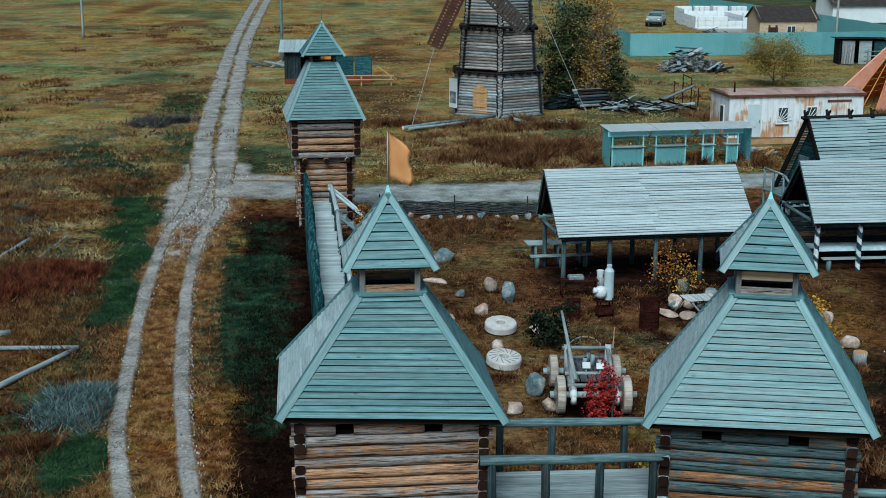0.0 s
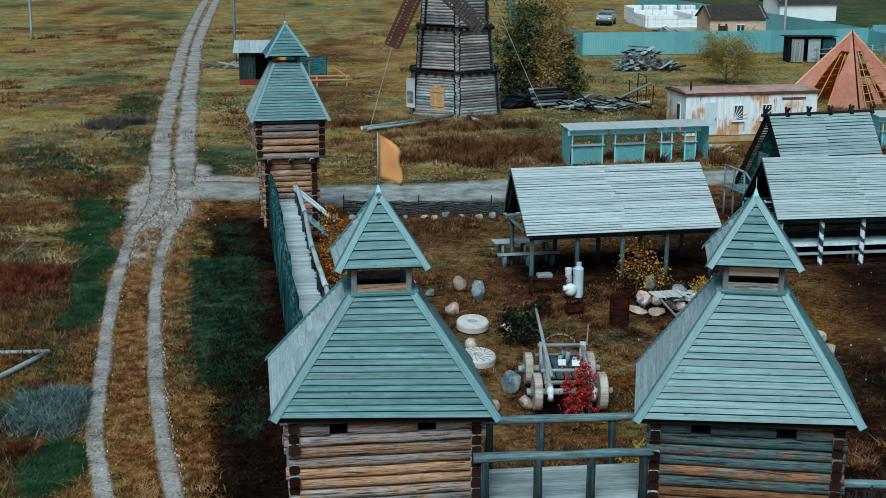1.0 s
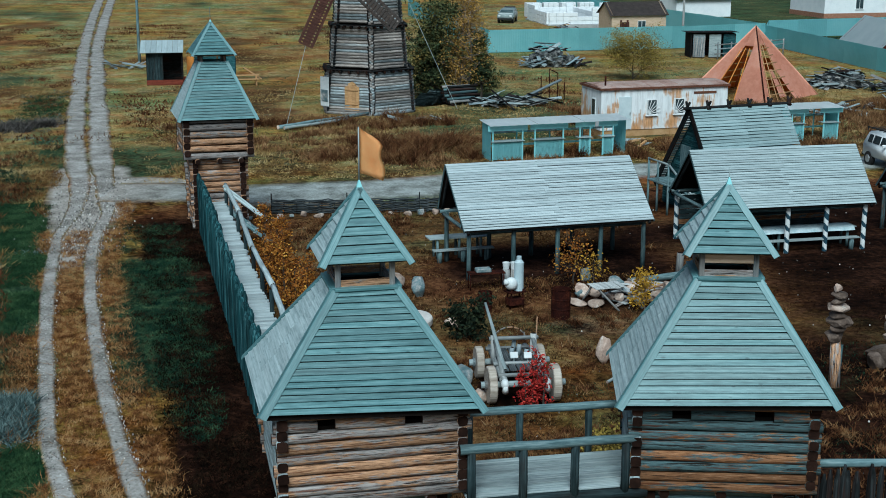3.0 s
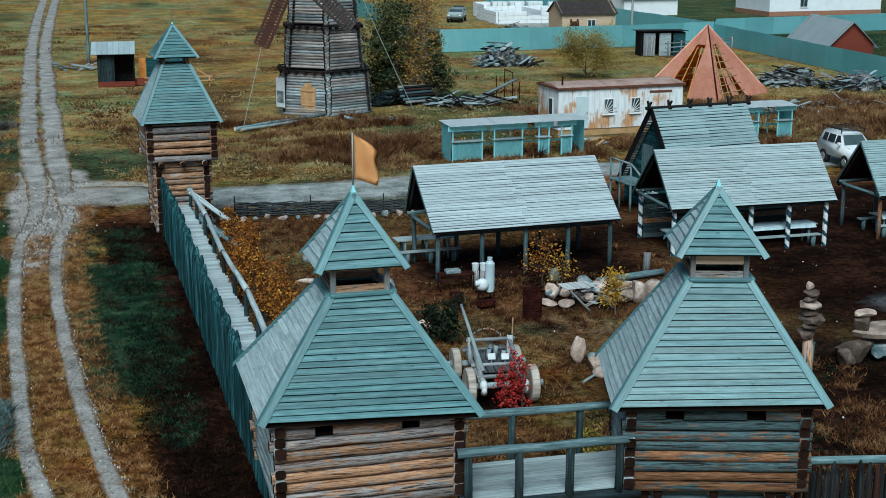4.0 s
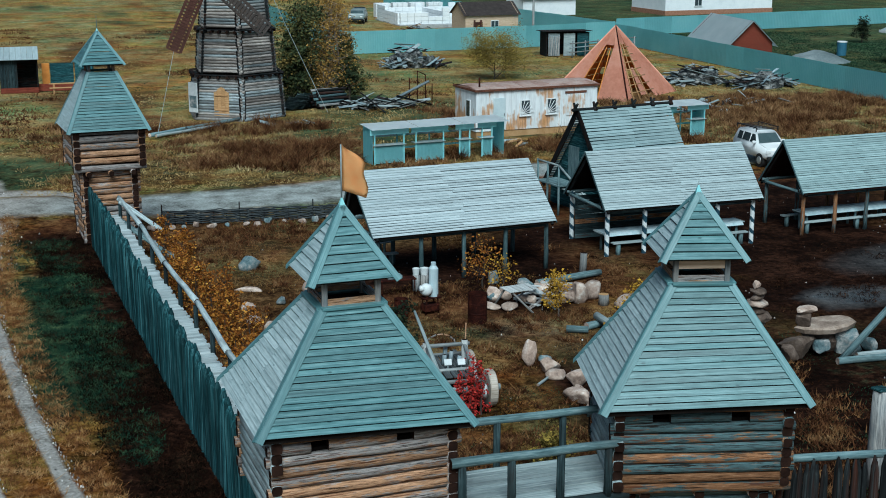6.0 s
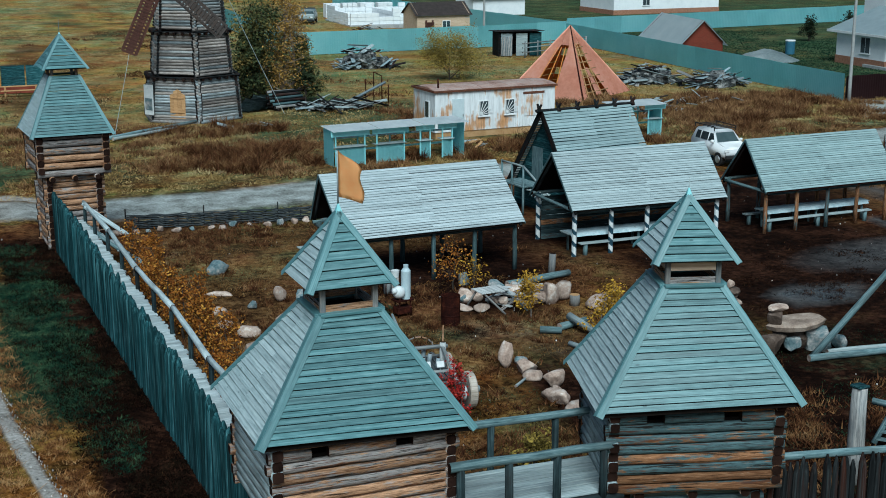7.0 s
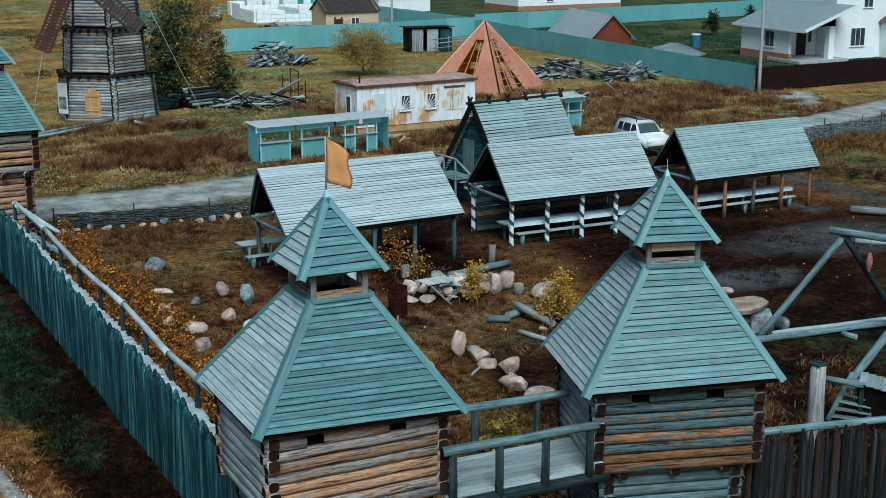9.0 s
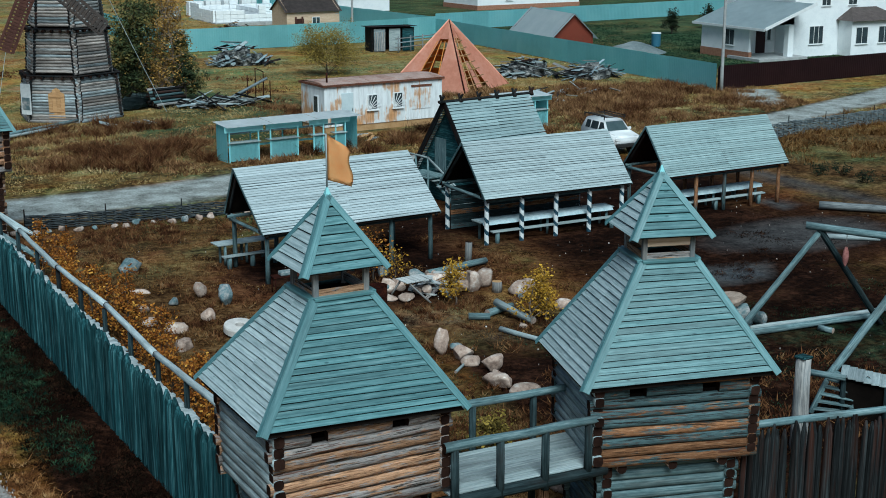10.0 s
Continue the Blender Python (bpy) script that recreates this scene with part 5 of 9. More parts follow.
def wall_pose(p, xdir, out):
    """Local x along the wall, y up, z outwards."""
    x = Vector(xdir).normalized()
    z = Vector(out).normalized()
    m = Matrix((x, Vector((0, 0, 1)), z)).transposed().to_4x4()
    m.translation = p
    return m


def site_trailer():
    """A long steel site cabin with rust-streaked paint; its long side faces the fort."""
    a, b = Vector((21.85, 49.78, 0)), Vector((29.42, 50.47, 0))
    ang = math.degrees(math.atan2(b.y - a.y, b.x - a.x))
    t = thing("site_trailer", "white steel site cabin streaked with rust in dry grass", "cabin", pose(a.x, a.y, 0, 0, 0, ang))
    L, D, H = 7.55, 2.75, 2.62
    part("body", bm_box(bmesh.new(), L, D, H - 0.35, pose(L / 2, D / 2, 0.35 + (H - 0.35) / 2), 0.02), RUST_PAINT, t)
    part("skirt", bm_box(bmesh.new(), L - 0.1, D - 0.1, 0.4, pose(L / 2, D / 2, 0.18)), mottled("ochre_skirt", [(0.3, (0.32, 0.18, 0.07)), (0.7, (0.50, 0.33, 0.17))], 2, 15), t)
    n = 8
    for k in range(n):
        x0 = -0.06 + (L + 0.12) * k / n
        w = (L + 0.12) / n
        bm = bmesh.new()
        v = []
        for xx in (x0 + 0.015, x0 + w - 0.015):
            for y, z in ((-0.1, 0.0), (D * 0.25, 0.10), (D * 0.5, 0.13), (D * 0.75, 0.10), (D + 0.1, 0.0)):
                v.append(bm.verts.new((xx, y, H + 0.03 + z)))
        for j in range(4):
            bm.faces.new((v[j], v[j + 5], v[j + 6], v[j + 1]))
        bmesh.ops.solidify(bm, geom=bm.faces[:], thickness=0.04)
        part("roof_sheet", bm, RUST_ROOF, t)
    for y in (-0.1, D + 0.1):
        plank("roof_edge", (-0.08, y, H - 0.02), (L + 0.08, y, H - 0.02), 0.05, 0.12, RUST_TRIM, t)
    for x in (-0.08, L + 0.08):
        plank("roof_edge", (x, -0.1, H - 0.02), (x, D + 0.1, H - 0.02), 0.05, 0.12, RUST_TRIM, t)
    for k in range(1, 10):
        part("seam", bm_box(bmesh.new(), 0.03, 0.02, H - 0.5, pose(L * k / 10, -0.008, H / 2 + 0.1)), RUST_PAINT, t)
    front = Vector((0, -1, 0))
    door = part("door", bm_box(bmesh.new(), 0.72, 0.05, 1.75, pose(1.40, -0.02, 1.28), 0.01), mottled("pale_blue_door", [(0.3, (0.45, 0.55, 0.58)), (0.7, (0.62, 0.70, 0.72))], 2, 20), t, "pale blue steel door")
    part("handle", bm_box(bmesh.new(), 0.04, 0.06, 0.14, pose(1.68, -0.06, 1.25), 0.01), CHROME, door)
    for x in (2.97, 4.60):
        window_unit(t, wall_pose(Vector((x, -0.02, 1.55)), (1, 0, 0), front), 0.62, 0.86, 1, True)
    window_unit(t, wall_pose(Vector((-0.02, 0.95, 1.55)), (0, -1, 0), (-1, 0, 0)), 0.5, 0.95, 1)
    part("shutter", bm_box(bmesh.new(), 1.35, 0.04, 0.12, pose(6.15, -0.03, 2.25)), RUST_TRIM, t, "rusty shutter rail")
    part("hatch", bm_box(bmesh.new(), 1.2, 0.03, 1.2, pose(6.15, -0.02, 1.55), 0.01), RUST_PAINT, t)
    pole("stove_pipe", (0.45, 0.55, H), (0.45, 0.55, H + 0.65), 0.05, 0.05, IRON_RUST, t, seg=8)


site_trailer()


def sheet_panel(bm, p, q, h, z0=0.0, ribs=None, depth=0.02):
    """Ribbed sheet metal from p to q."""
    p, q = Vector(p), Vector(q)
    d = q - p
    n = ribs or max(2, int(d.length / 0.2))
    nrm = Vector((-d.y, d.x, 0)).normalized()
    prev = None
    for k in range(2 * n + 1):
        f = k / (2 * n)
        o = nrm * (depth if k % 2 else 0.0)
        c = p + d * f + o
        a, b = bm.verts.new((c.x, c.y, z0)), bm.verts.new((c.x, c.y, z0 + h))
        if prev:
            bm.faces.new((prev[0], a, b, prev[1]))
        prev = (a, b)


def sheet_fence(pts, h, mats, label, step=2.4, gap_h=0.05, post=CONCRETE):
    f = thing("fence", label, "fence", pose(pts[0][0], pts[0][1], 0), kind="structure")
    o = Vector((pts[0][0], pts[0][1], 0))
    for a, b in zip(pts, pts[1:]):
        a, b = Vector((*a, 0)) - o, Vector((*b, 0)) - o
        n = max(1, int((b - a).length / step))
        for k in range(n):
            p, q = a.lerp(b, k / n), a.lerp(b, (k + 1) / n)
            bm = bmesh.new()
            sheet_panel(bm, p, q, h + R_.uniform(-0.02, 0.02), gap_h, depth=0.009)
            bmesh.ops.solidify(bm, geom=bm.faces[:], thickness=0.015)
            part("panel", bm, mats, f)
            part("post", bm_box(bmesh.new(), 0.06, 0.06, h, pose(p.x + 0.045, p.y + 0.065, h / 2 - 0.02)), mats, f)
    return f


sheet_fence([(27.6, 140), (26.6, 118), (26.5, 95.0), (37.5, 95.6), (43.5, 95.8), (53.3, 97.8)], 1.95, TEAL_METAL, "long teal sheet-metal fence behind the dry field", 2.6)
sheet_fence([(53.3, 97.8), (52.9, 82), (52.3, 54.6)], 1.75, TEAL_METAL, "long teal sheet-metal fence beside the grassy plot", 2.6)
sheet_fence([(53.3, 97.8), (56.5, 104), (86, 108), (120, 112)], 1.7, TEAL_METAL, "teal sheet-metal fence behind the kitchen garden", 3.0)
sheet_fence([(53.3, 98.2), (50.0, 126), (46.0, 150)], 1.9, TEAL_METAL, "teal sheet-metal fence between the house plots", 3.0)
sheet_fence([(52.4, 54.5), (69.3, 56.0), (95, 58.5)], 1.6, DARK_FENCE, "dark brown sheet-metal fence in front of the white house", 2.5)


def kiosk_row(m, length, label, bays, depth=1.25):
    """A row of teal metal market stalls with a common flat roof, counters and open fronts."""
    k = thing("market_stall", label, "stall", m, "teal stalls")
    H = 1.74
    n = max(1, int(length / 2.4))
    for j in range(n):
        x0, x1 = -0.15 + (length + 0.3) * j / n, -0.15 + (length + 0.3) * (j + 1) / n
        bm = bmesh.new()
        rows = []
        for i in range(13):
            x = x0 + 0.01 + (x1 - x0 - 0.02) * i / 12
            z = 0.010 * (i % 2)
            rows.append((bm.verts.new((x, -0.35, H + 0.02 + z)), bm.verts.new((x, depth + 0.1, H + 0.12 + z))))
        for a, b in zip(rows, rows[1:]):
            bm.faces.new((a[0], b[0], b[1], a[1]))
        bmesh.ops.solidify(bm, geom=bm.faces[:], thickness=0.02)
        part("roof_sheet", bm, ROOF_LIGHT, k)
    for x0, x1, full in bays:
        part("fascia", bm_box(bmesh.new(), x1 - x0 + 0.5, 0.03, 0.26, pose((x0 + x1) / 2, -0.02, H - 0.14)), TEAL_METAL, k)
    for x0, x1, full in bays:
        bm = bmesh.new()
        sheet_panel(bm, (x0, 0, 0), (x1, 0, 0), 0.88, 0.05, ribs=8, depth=0.008)
        bmesh.ops.solidify(bm, geom=bm.faces[:], thickness=0.015)
        part("front_panel", bm, TEAL_METAL, k)
        plank("counter", (x0 - 0.1, 0.15, 0.95), (x1 + 0.1, 0.15, 0.95), 0.5, 0.04, PLANK_PALE, k)
        for x in (x0, x1):
            part("post", bm_box(bmesh.new(), 0.06, 0.06, H, pose(x, 0.0, H / 2)), TEAL_METAL, k)
        plank("shelf", (x0, depth - 0.25, 1.25), (x1, depth - 0.25, 1.25), 0.35, 0.03, PLANK_PALE, k)
    for x in (0.0, length):
        bm = bmesh.new()
        sheet_panel(bm, (x, 0, 0), (x, depth, 0), H, 0.02, ribs=6, depth=0.008)
        bmesh.ops.solidify(bm, geom=bm.faces[:], thickness=0.015)
        part("side_panel", bm, TEAL_METAL, k)
    for x in np.linspace(0.05, length - 0.05, 5):
        part("post", bm_box(bmesh.new(), 0.06, 0.06, H, pose(float(x), depth, H / 2)), TEAL_METAL, k)
    for z in (0.55, 1.2):
        plank("back_rail", (0, depth, z), (length, depth, z), 0.10, 0.03, TEAL_METAL, k, up=(0, 1, 0))
    return k


ROOF_LIGHT = mottled("pale_galvanised_sheet", [(0.3, (0.66, 0.72, 0.74)), (0.6, (0.80, 0.84, 0.85)), (0.8, (0.86, 0.88, 0.88))], 1.0, 10, rough=0.5, bump=0.05)
kiosk_row(pose(14.35, 43.9, 0, 0, 0, 6.5), 7.2, "row of teal metal market stalls with open fronts", [(0.1, 1.65, True), (2.3, 3.8, True), (4.7, 5.25, True), (5.95, 6.5, True)])
kiosk_row(pose(31.2, 46.6, 0, 0, 0, 4.0), 3.0, "teal metal market stall behind the board house", [(0.2, 0.9, True), (2.1, 2.95, True)])


def tent_frame():
    """A pyramid of faded orange sheets on a wooden frame, partly open."""
    t = thing("pyramid_pavilion", "faded orange pyramid pavilion with torn open sides", "pavilion", pose(37.2, 64.5, 0))
    o = Vector((37.2, 64.5, 0))
    apex = Vector((0, 0, 4.6))
    c = [Vector(p) - o for p in ((36.2, 60.3, 0), (41.8, 64.3, 0), (38.0, 69.2, 0), (32.6, 65.0, 0))]

    def on(k, u, v):
        return c[k].lerp(c[(k + 1) % 4], u).lerp(apex, v)

    def sheet(k, quad, mats=ORANGE_SHEET, name="cover_sheet"):
        bm = bmesh.new()
        bm.faces.new([bm.verts.new(on(k, u, v)) for u, v in quad])
        bmesh.ops.solidify(bm, geom=bm.faces[:], thickness=0.05)
        part(name, bm, mats, t)

    # the side to the left of the front corner: one tall opening in the middle
    sheet(3, [(0, 0), (0.30, 0), (0.40, 0.72), (0.42, 0.985), (0, 0.985)])
    sheet(3, [(0.62, 0), (1, 0), (1, 0.985), (0.8, 0.985), (0.78, 0.72), (0.64, 0.34)])
    sheet(3, [(0.405, 0.73), (0.775, 0.73), (0.79, 0.985), (0.43, 0.985)])
    # the side to the right: sheets on both edges, a ladder of bare battens between
    sheet(0, [(0, 0), (0.10, 0), (0.10, 0.985), (0, 0.985)])
    sheet(0, [(0.56, 0), (1, 0), (1, 0.985), (0.3, 0.985), (0.48, 0.70), (0.44, 0.40)])
    sheet(0, [(0.11, 0.74), (0.45, 0.74), (0.28, 0.985), (0.11, 0.985)])
    sheet(0, [(0.30, 0.05), (0.42, 0.05), (0.34, 0.42), (0.26, 0.42)])
    # the far sides, seen from inside through the openings, with gaps that let light in
    for k in (1, 2):
        for i in range(9):
            v0, v1 = i * 0.105, i * 0.105 + 0.098
            if k == 2 and i in (5, 6):
                sheet(k, [(0, v0), (0.3, v0), (0.3, v1), (0, v1)], ORANGE_DARK, "inner_board")
                sheet(k, [(0.62, v0), (1, v0), (1, v1), (0.62, v1)], ORANGE_DARK, "inner_board")
            elif not (k == 1 and i in (2, 5)):
                sheet(k, [(0, v0), (1, v0), (1, v1), (0, v1)], ORANGE_DARK, "inner_board")
    for k in range(4):
        pole("corner_pole", c[k], apex, 0.06, 0.04, IRON_RUST if k == 0 else ORANGE_SHEET, t, seg=7)
    for v in (0.10, 0.2, 0.3, 0.4, 0.5, 0.6, 0.7):
        pole("batten", on(0, 0.08, v), on(0, 0.6, v), 0.035, 0.035, PLANK_NEW, t, seg=5)
    for u in (0.12, 0.24, 0.42):
        pole("rafter", on(0, u, 0), on(0, u, 0.76), 0.035, 0.03, PLANK_NEW, t, seg=5)
    for u in (0.31, 0.46, 0.62):
        pole("rafter", on(3, u, 0), on(3, u + 0.02, 0.7), 0.04, 0.03, ORANGE_DARK, t, seg=5)


tent_frame()


def gable_house(name, label, m, L, D, wall_h, ridge_h, wall_mat, roof_mat, gable_mat, windows, over=0.35, plinth=None, category="house"):
    """A house with a gable roof whose ridge runs along local x; the front is at y = 0."""
    h = thing(name, label, category, m)
    bm = bmesh.new()
    bm_box(bm, L, D, wall_h, pose(L / 2, D / 2, wall_h / 2))
    part("wall", bm, wall_mat, h)
    for x in (0.0, L - 0.1):
        bm = bmesh.new()
        a = [bm.verts.new((x, y, z)) for y, z in ((0, wall_h), (D, wall_h), (D / 2, ridge_h))]
        b = [bm.verts.new((x + 0.1, v.co.y, v.co.z)) for v in a]
        bm.faces.new(a[::-1])
        bm.faces.new(b)
        for k in range(3):
            bm.faces.new((a[k], a[(k + 1) % 3], b[(k + 1) % 3], b[k]))
        part("gable", bm, gable_mat, h)
    sl = (ridge_h - wall_h) / (D / 2)
    for s in (0, 1):
        bm = bmesh.new()
        y0 = -over if s == 0 else D + over
        z0 = wall_h - over * sl
        v = [bm.verts.new(p) for p in ((-over, y0, z0), (L + over, y0, z0), (L + over, D / 2, ridge_h), (-over, D / 2, ridge_h))]
        bm.faces.new(v if s == 0 else v[::-1])
        bmesh.ops.solidify(bm, geom=bm.faces[:], thickness=-0.10)
        part("roof", bm, roof_mat, h)
    if plinth:
        part("plinth", bm_box(bmesh.new(), L + 0.12, D + 0.12, 0.55, pose(L / 2, D / 2, 0.27)), plinth, h)
    for x, z, w, hh, p in windows:
        window_unit(h, wall_pose(Vector((x, -0.01, z)), (1, 0, 0), (0, -1, 0)), w, hh, p)
    return h


bh = gable_house("wooden_house", "small tan plank house with a dark brown roof behind the fence", pose(40.0, 102.2, 0, 0, 0, 1.0), 5.35, 3.7, 2.62, 3.66, PLANK_TAN, ROOF_BROWN, PLANK_TAN, [(2.95, 1.65, 0.8, 0.75, 2)], 0.22)
for x in (0.85, 1.5):
    pole("porch_post", (x, -0.15, 0), (x, -0.15, 2.1), 0.09, 0.09, SAIL_RED, bh)
part("door", bm_box(bmesh.new(), 0.9, 0.06, 1.9, pose(1.25, -0.03, 0.95)), SAIL_RED, bh, "dark brown door")
for k in range(7):
    plank("ladder_rung", (4.75, -0.35 + 0.25 * k, 2.28 + 0.155 * k), (5.15, -0.35 + 0.25 * k, 2.28 + 0.155 * k), 0.05, 0.04, PLANK_PALE, bh)
gable_house("bath_house", "red-brown timber bath house with a grey sheet roof", pose(57.4, 77.2, 0, 0, 0, 82.0), 8.6, 3.6, 1.75, 3.5, RED_BOARD, ROOF_LIGHTGREY, RED_BOARD, [], 0.35)
gable_house("garage", "small white house with a dark grey sheet roof", pose(57.5, 131, 0, 0, 0, 5), 7.0, 4.5, 2.3, 3.9, WHITE_WALL, ROOF_BROWN, WHITE_WALL, [], 0.4)
gable_house("country_house", "white rendered house with a dark glazed porch", pose(74, 127, 0, 0, 0, 3), 15.0, 8.0, 3.2, 6.2, WHITE_WALL, ROOF_SHEET, WHITE_WALL, [(4.5, 1.6, 1.0, 1.2, 2)], 0.4, BRICK_PLINTH)


def white_house():
    """The new white house: a two-storey body, a wing with a deep porch, a bay."""
    h = gable_house("country_house", "new white two-storey house with grey roofs and a porch", pose(71.1, 68.3, 0), 13.5, 8.8, 6.0, 8.6, WHITE_WALL, ROOF_SHEET, WHITE_WALL, [(2.4, 1.75, 1.5, 1.5, 3), (3.3, 4.7, 0.95, 1.2, 2), (6.2, 4.7, 0.95, 1.2, 2)], 0.5)
    part("porch_wall", bm_box(bmesh.new(), 0.25, 6.1, 2.75, pose(-4.5, 3.05, 1.37)), WHITE_WALL, h)
    part("porch_wall", bm_box(bmesh.new(), 4.3, 0.25, 2.75, pose(-2.2, 2.3, 1.37)), WHITE_WALL, h)
    part("plinth", bm_box(bmesh.new(), 0.32, 6.2, 0.65, pose(-4.5, 3.05, 0.32)), BRICK_PLINTH, h)
    part("terrace", bm_box(bmesh.new(), 5.0, 4.0, 0.25, pose(-2.4, 0.3, 0.125), 0.02), CONCRETE, h)
    part("door", bm_box(bmesh.new(), 0.95, 0.08, 2.05, pose(-1.62, 2.14, 1.29)), DARK_FENCE, h, "dark brown front door")
    window_unit(h, wall_pose(Vector((-0.75, 2.15, 1.75)), (1, 0, 0), (0, -1, 0)), 0.4, 1.0, 1)
    window_unit(h, wall_pose(Vector((-4.64, 2.4, 1.7)), (0, -1, 0), (-1, 0, 0)), 1.15, 1.3, 2)
    part("porch_column", bm_box(bmesh.new(), 0.55, 0.55, 2.8, pose(-1.3, -0.9, 1.4), 0.02), WHITE_WALL, h)
    bm = bmesh.new()
    v = [bm.verts.new(p) for p in ((-5.1, -2.4, 2.66), (0.1, -2.4, 4.5), (0.1, 6.8, 4.5), (-5.1, 6.8, 2.66))]
    bm.faces.new(v)
    bmesh.ops.solidify(bm, geom=bm.faces[:], thickness=0.12)
    part("porch_roof", bm, ROOF_SHEET, h)
    plank("verge_board", (-5.1, -2.43, 2.66), (0.1, -2.43, 4.5), 0.26, 0.05, WHITE_FRAME, h, up=(0, -1, 0))
    plank("eaves_board", (-5.13, -2.4, 2.6), (-5.13, 6.8, 2.6), 0.2, 0.05, WHITE_FRAME, h, up=(-1, 0, 0))
    bm = bmesh.new()
    v0 = [bm.verts.new(p) for p in ((-4.5, 0.0, 2.7), (0.0, 0.0, 2.7), (0.0, 0.0, 4.3))]
    bm.faces.new(v0)
    bmesh.ops.solidify(bm, geom=bm.faces[:], thickness=0.1)
    part("gable", bm, WHITE_WALL, h)
    part("bay", bm_box(bmesh.new(), 5.2, 1.6, 2.9, pose(7.4, -0.8, 1.45), 0.02), WHITE_WALL, h)
    for x in (5.9, 8.4):
        window_unit(h, wall_pose(Vector((x, -1.62, 1.7)), (1, 0, 0), (0, -1, 0)), 1.3, 1.4, 2)
    bm = bmesh.new()
    b0 = [bm.verts.new(p) for p in ((4.5, -2.0, 2.9), (10.3, -2.0, 2.9), (10.3, 0.02, 2.9), (4.5, 0.02, 2.9))]
    t0 = [bm.verts.new(p) for p in ((6.0, -0.1, 3.9), (8.8, -0.1, 3.9))]
    bm.faces.new((b0[0], b0[1], t0[1], t0[0]))
    bm.faces.new((b0[1], b0[2], t0[1]))
    bm.faces.new((b0[3], b0[0], t0[0]))
    bm.faces.new((b0[2], b0[3], t0[0], t0[1]))
    bm.faces.new(b0[::-1])
    part("bay_roof", bm, ROOF_BROWN, h)


white_house()


def car(m, paint, label, rack=False, L=4.1, W=1.75, H=1.75):
    """A boxy off-road car: body, glass house, wheels, lamps, bumpers."""
    c = thing("car", label, "car", m, "parked cars")
    prof = [(-L / 2, 0.45), (-L / 2, 0.95), (-L / 2 + 0.10, 1.05), (-L / 2 + 0.28, H), (L * 0.08, H), (L * 0.22, 1.08), (L / 2 - 0.05, 0.98), (L / 2, 0.8), (L / 2, 0.45)]
    bm = bmesh.new()
    rings = []
    for y, k in ((-W / 2, 0), (W / 2, 1)):
        ring = []
        for x, z in prof:
            inset = 0.16 * max(0, (z - 1.05) / (H - 1.05)) if z > 1.05 else 0
            ring.append(bm.verts.new((x, y + (inset if k == 0 else -inset), z)))
        rings.append(ring)
    n = len(prof)
    bm.faces.new(rings[0])
    bm.faces.new(rings[1][::-1])
    for k in range(n):
        bm.faces.new((rings[0][k], rings[1][k], rings[1][(k + 1) % n], rings[0][(k + 1) % n]))
    bmesh.ops.bevel(bm, geom=bm.edges[:], offset=0.05, segments=2, affect="EDGES")
    body = part("body", bm, paint, c, "", None, True)
    for s in (-1, 1):
        for x0, x1 in ((-L / 2 + 0.42, -L * 0.24), (-L * 0.22, -0.06), (0.0, L * 0.14)):
            bm = bmesh.new()
            q = [(x0, 1.12), (x1 + (0.15 if x1 > 0.3 else 0), 1.12), (x1 - (0.12 if x1 > 0.3 else 0), H - 0.12), (x0 + 0.05, H - 0.12)]
            vs = [bm.verts.new((x, s * (W / 2 + 0.012 - 0.16 * (z - 1.05) / (H - 1.05)), z)) for x, z in q]
            bm.faces.new(vs if s < 0 else vs[::-1])
            bmesh.ops.solidify(bm, geom=bm.faces[:], thickness=0.02)
            part("side_window", bm, GLASS_DARK, c)
        for x in (-L * 0.31, L * 0.31):
            wheel = part("wheel", bm_cone(bmesh.new(), 0.34, 0.34, 0.22, pose(x, s * (W / 2 - 0.08), 0.34, 90), 20), RUBBER, c)
            part("rim", bm_cone(bmesh.new(), 0.2, 0.18, 0.03, pose(x, s * (W / 2 + 0.04), 0.34, 90), 14), CHROME, wheel)
        part("headlight", bm_box(bmesh.new(), 0.05, 0.26, 0.16, pose(L / 2, s * 0.62, 0.82), 0.02), WHITE_FRAME, c, "clear headlight")
        part("mirror", bm_box(bmesh.new(), 0.12, 0.18, 0.14, pose(L * 0.17, s * (W / 2 + 0.09), 1.16), 0.03), paint, c)
    bm = bmesh.new()
    q = [(L * 0.21, 1.12), (L * 0.095, H - 0.08)]
    vs = [bm.verts.new((q[0][0] + 0.04, -W / 2 + 0.12, q[0][1])), bm.verts.new((q[0][0] + 0.04, W / 2 - 0.12, q[0][1])), bm.verts.new((q[1][0] + 0.04, W / 2 - 0.22, q[1][1])), bm.verts.new((q[1][0] + 0.04, -W / 2 + 0.22, q[1][1]))]
    bm.faces.new(vs)
    bmesh.ops.solidify(bm, geom=bm.faces[:], thickness=0.02)
    part("windscreen", bm, GLASS_SKY, c)
    part("rear_window", bm_box(bmesh.new(), 0.03, W - 0.5, 0.45, pose(-L / 2 + 0.17, 0, 1.38, 0, 15)), GLASS_DARK, c)
    for x in (-L / 2 - 0.03, L / 2 + 0.03):
        part("bumper", bm_box(bmesh.new(), 0.14, W - 0.05, 0.2, pose(x, 0, 0.5), 0.04), RUBBER, c)
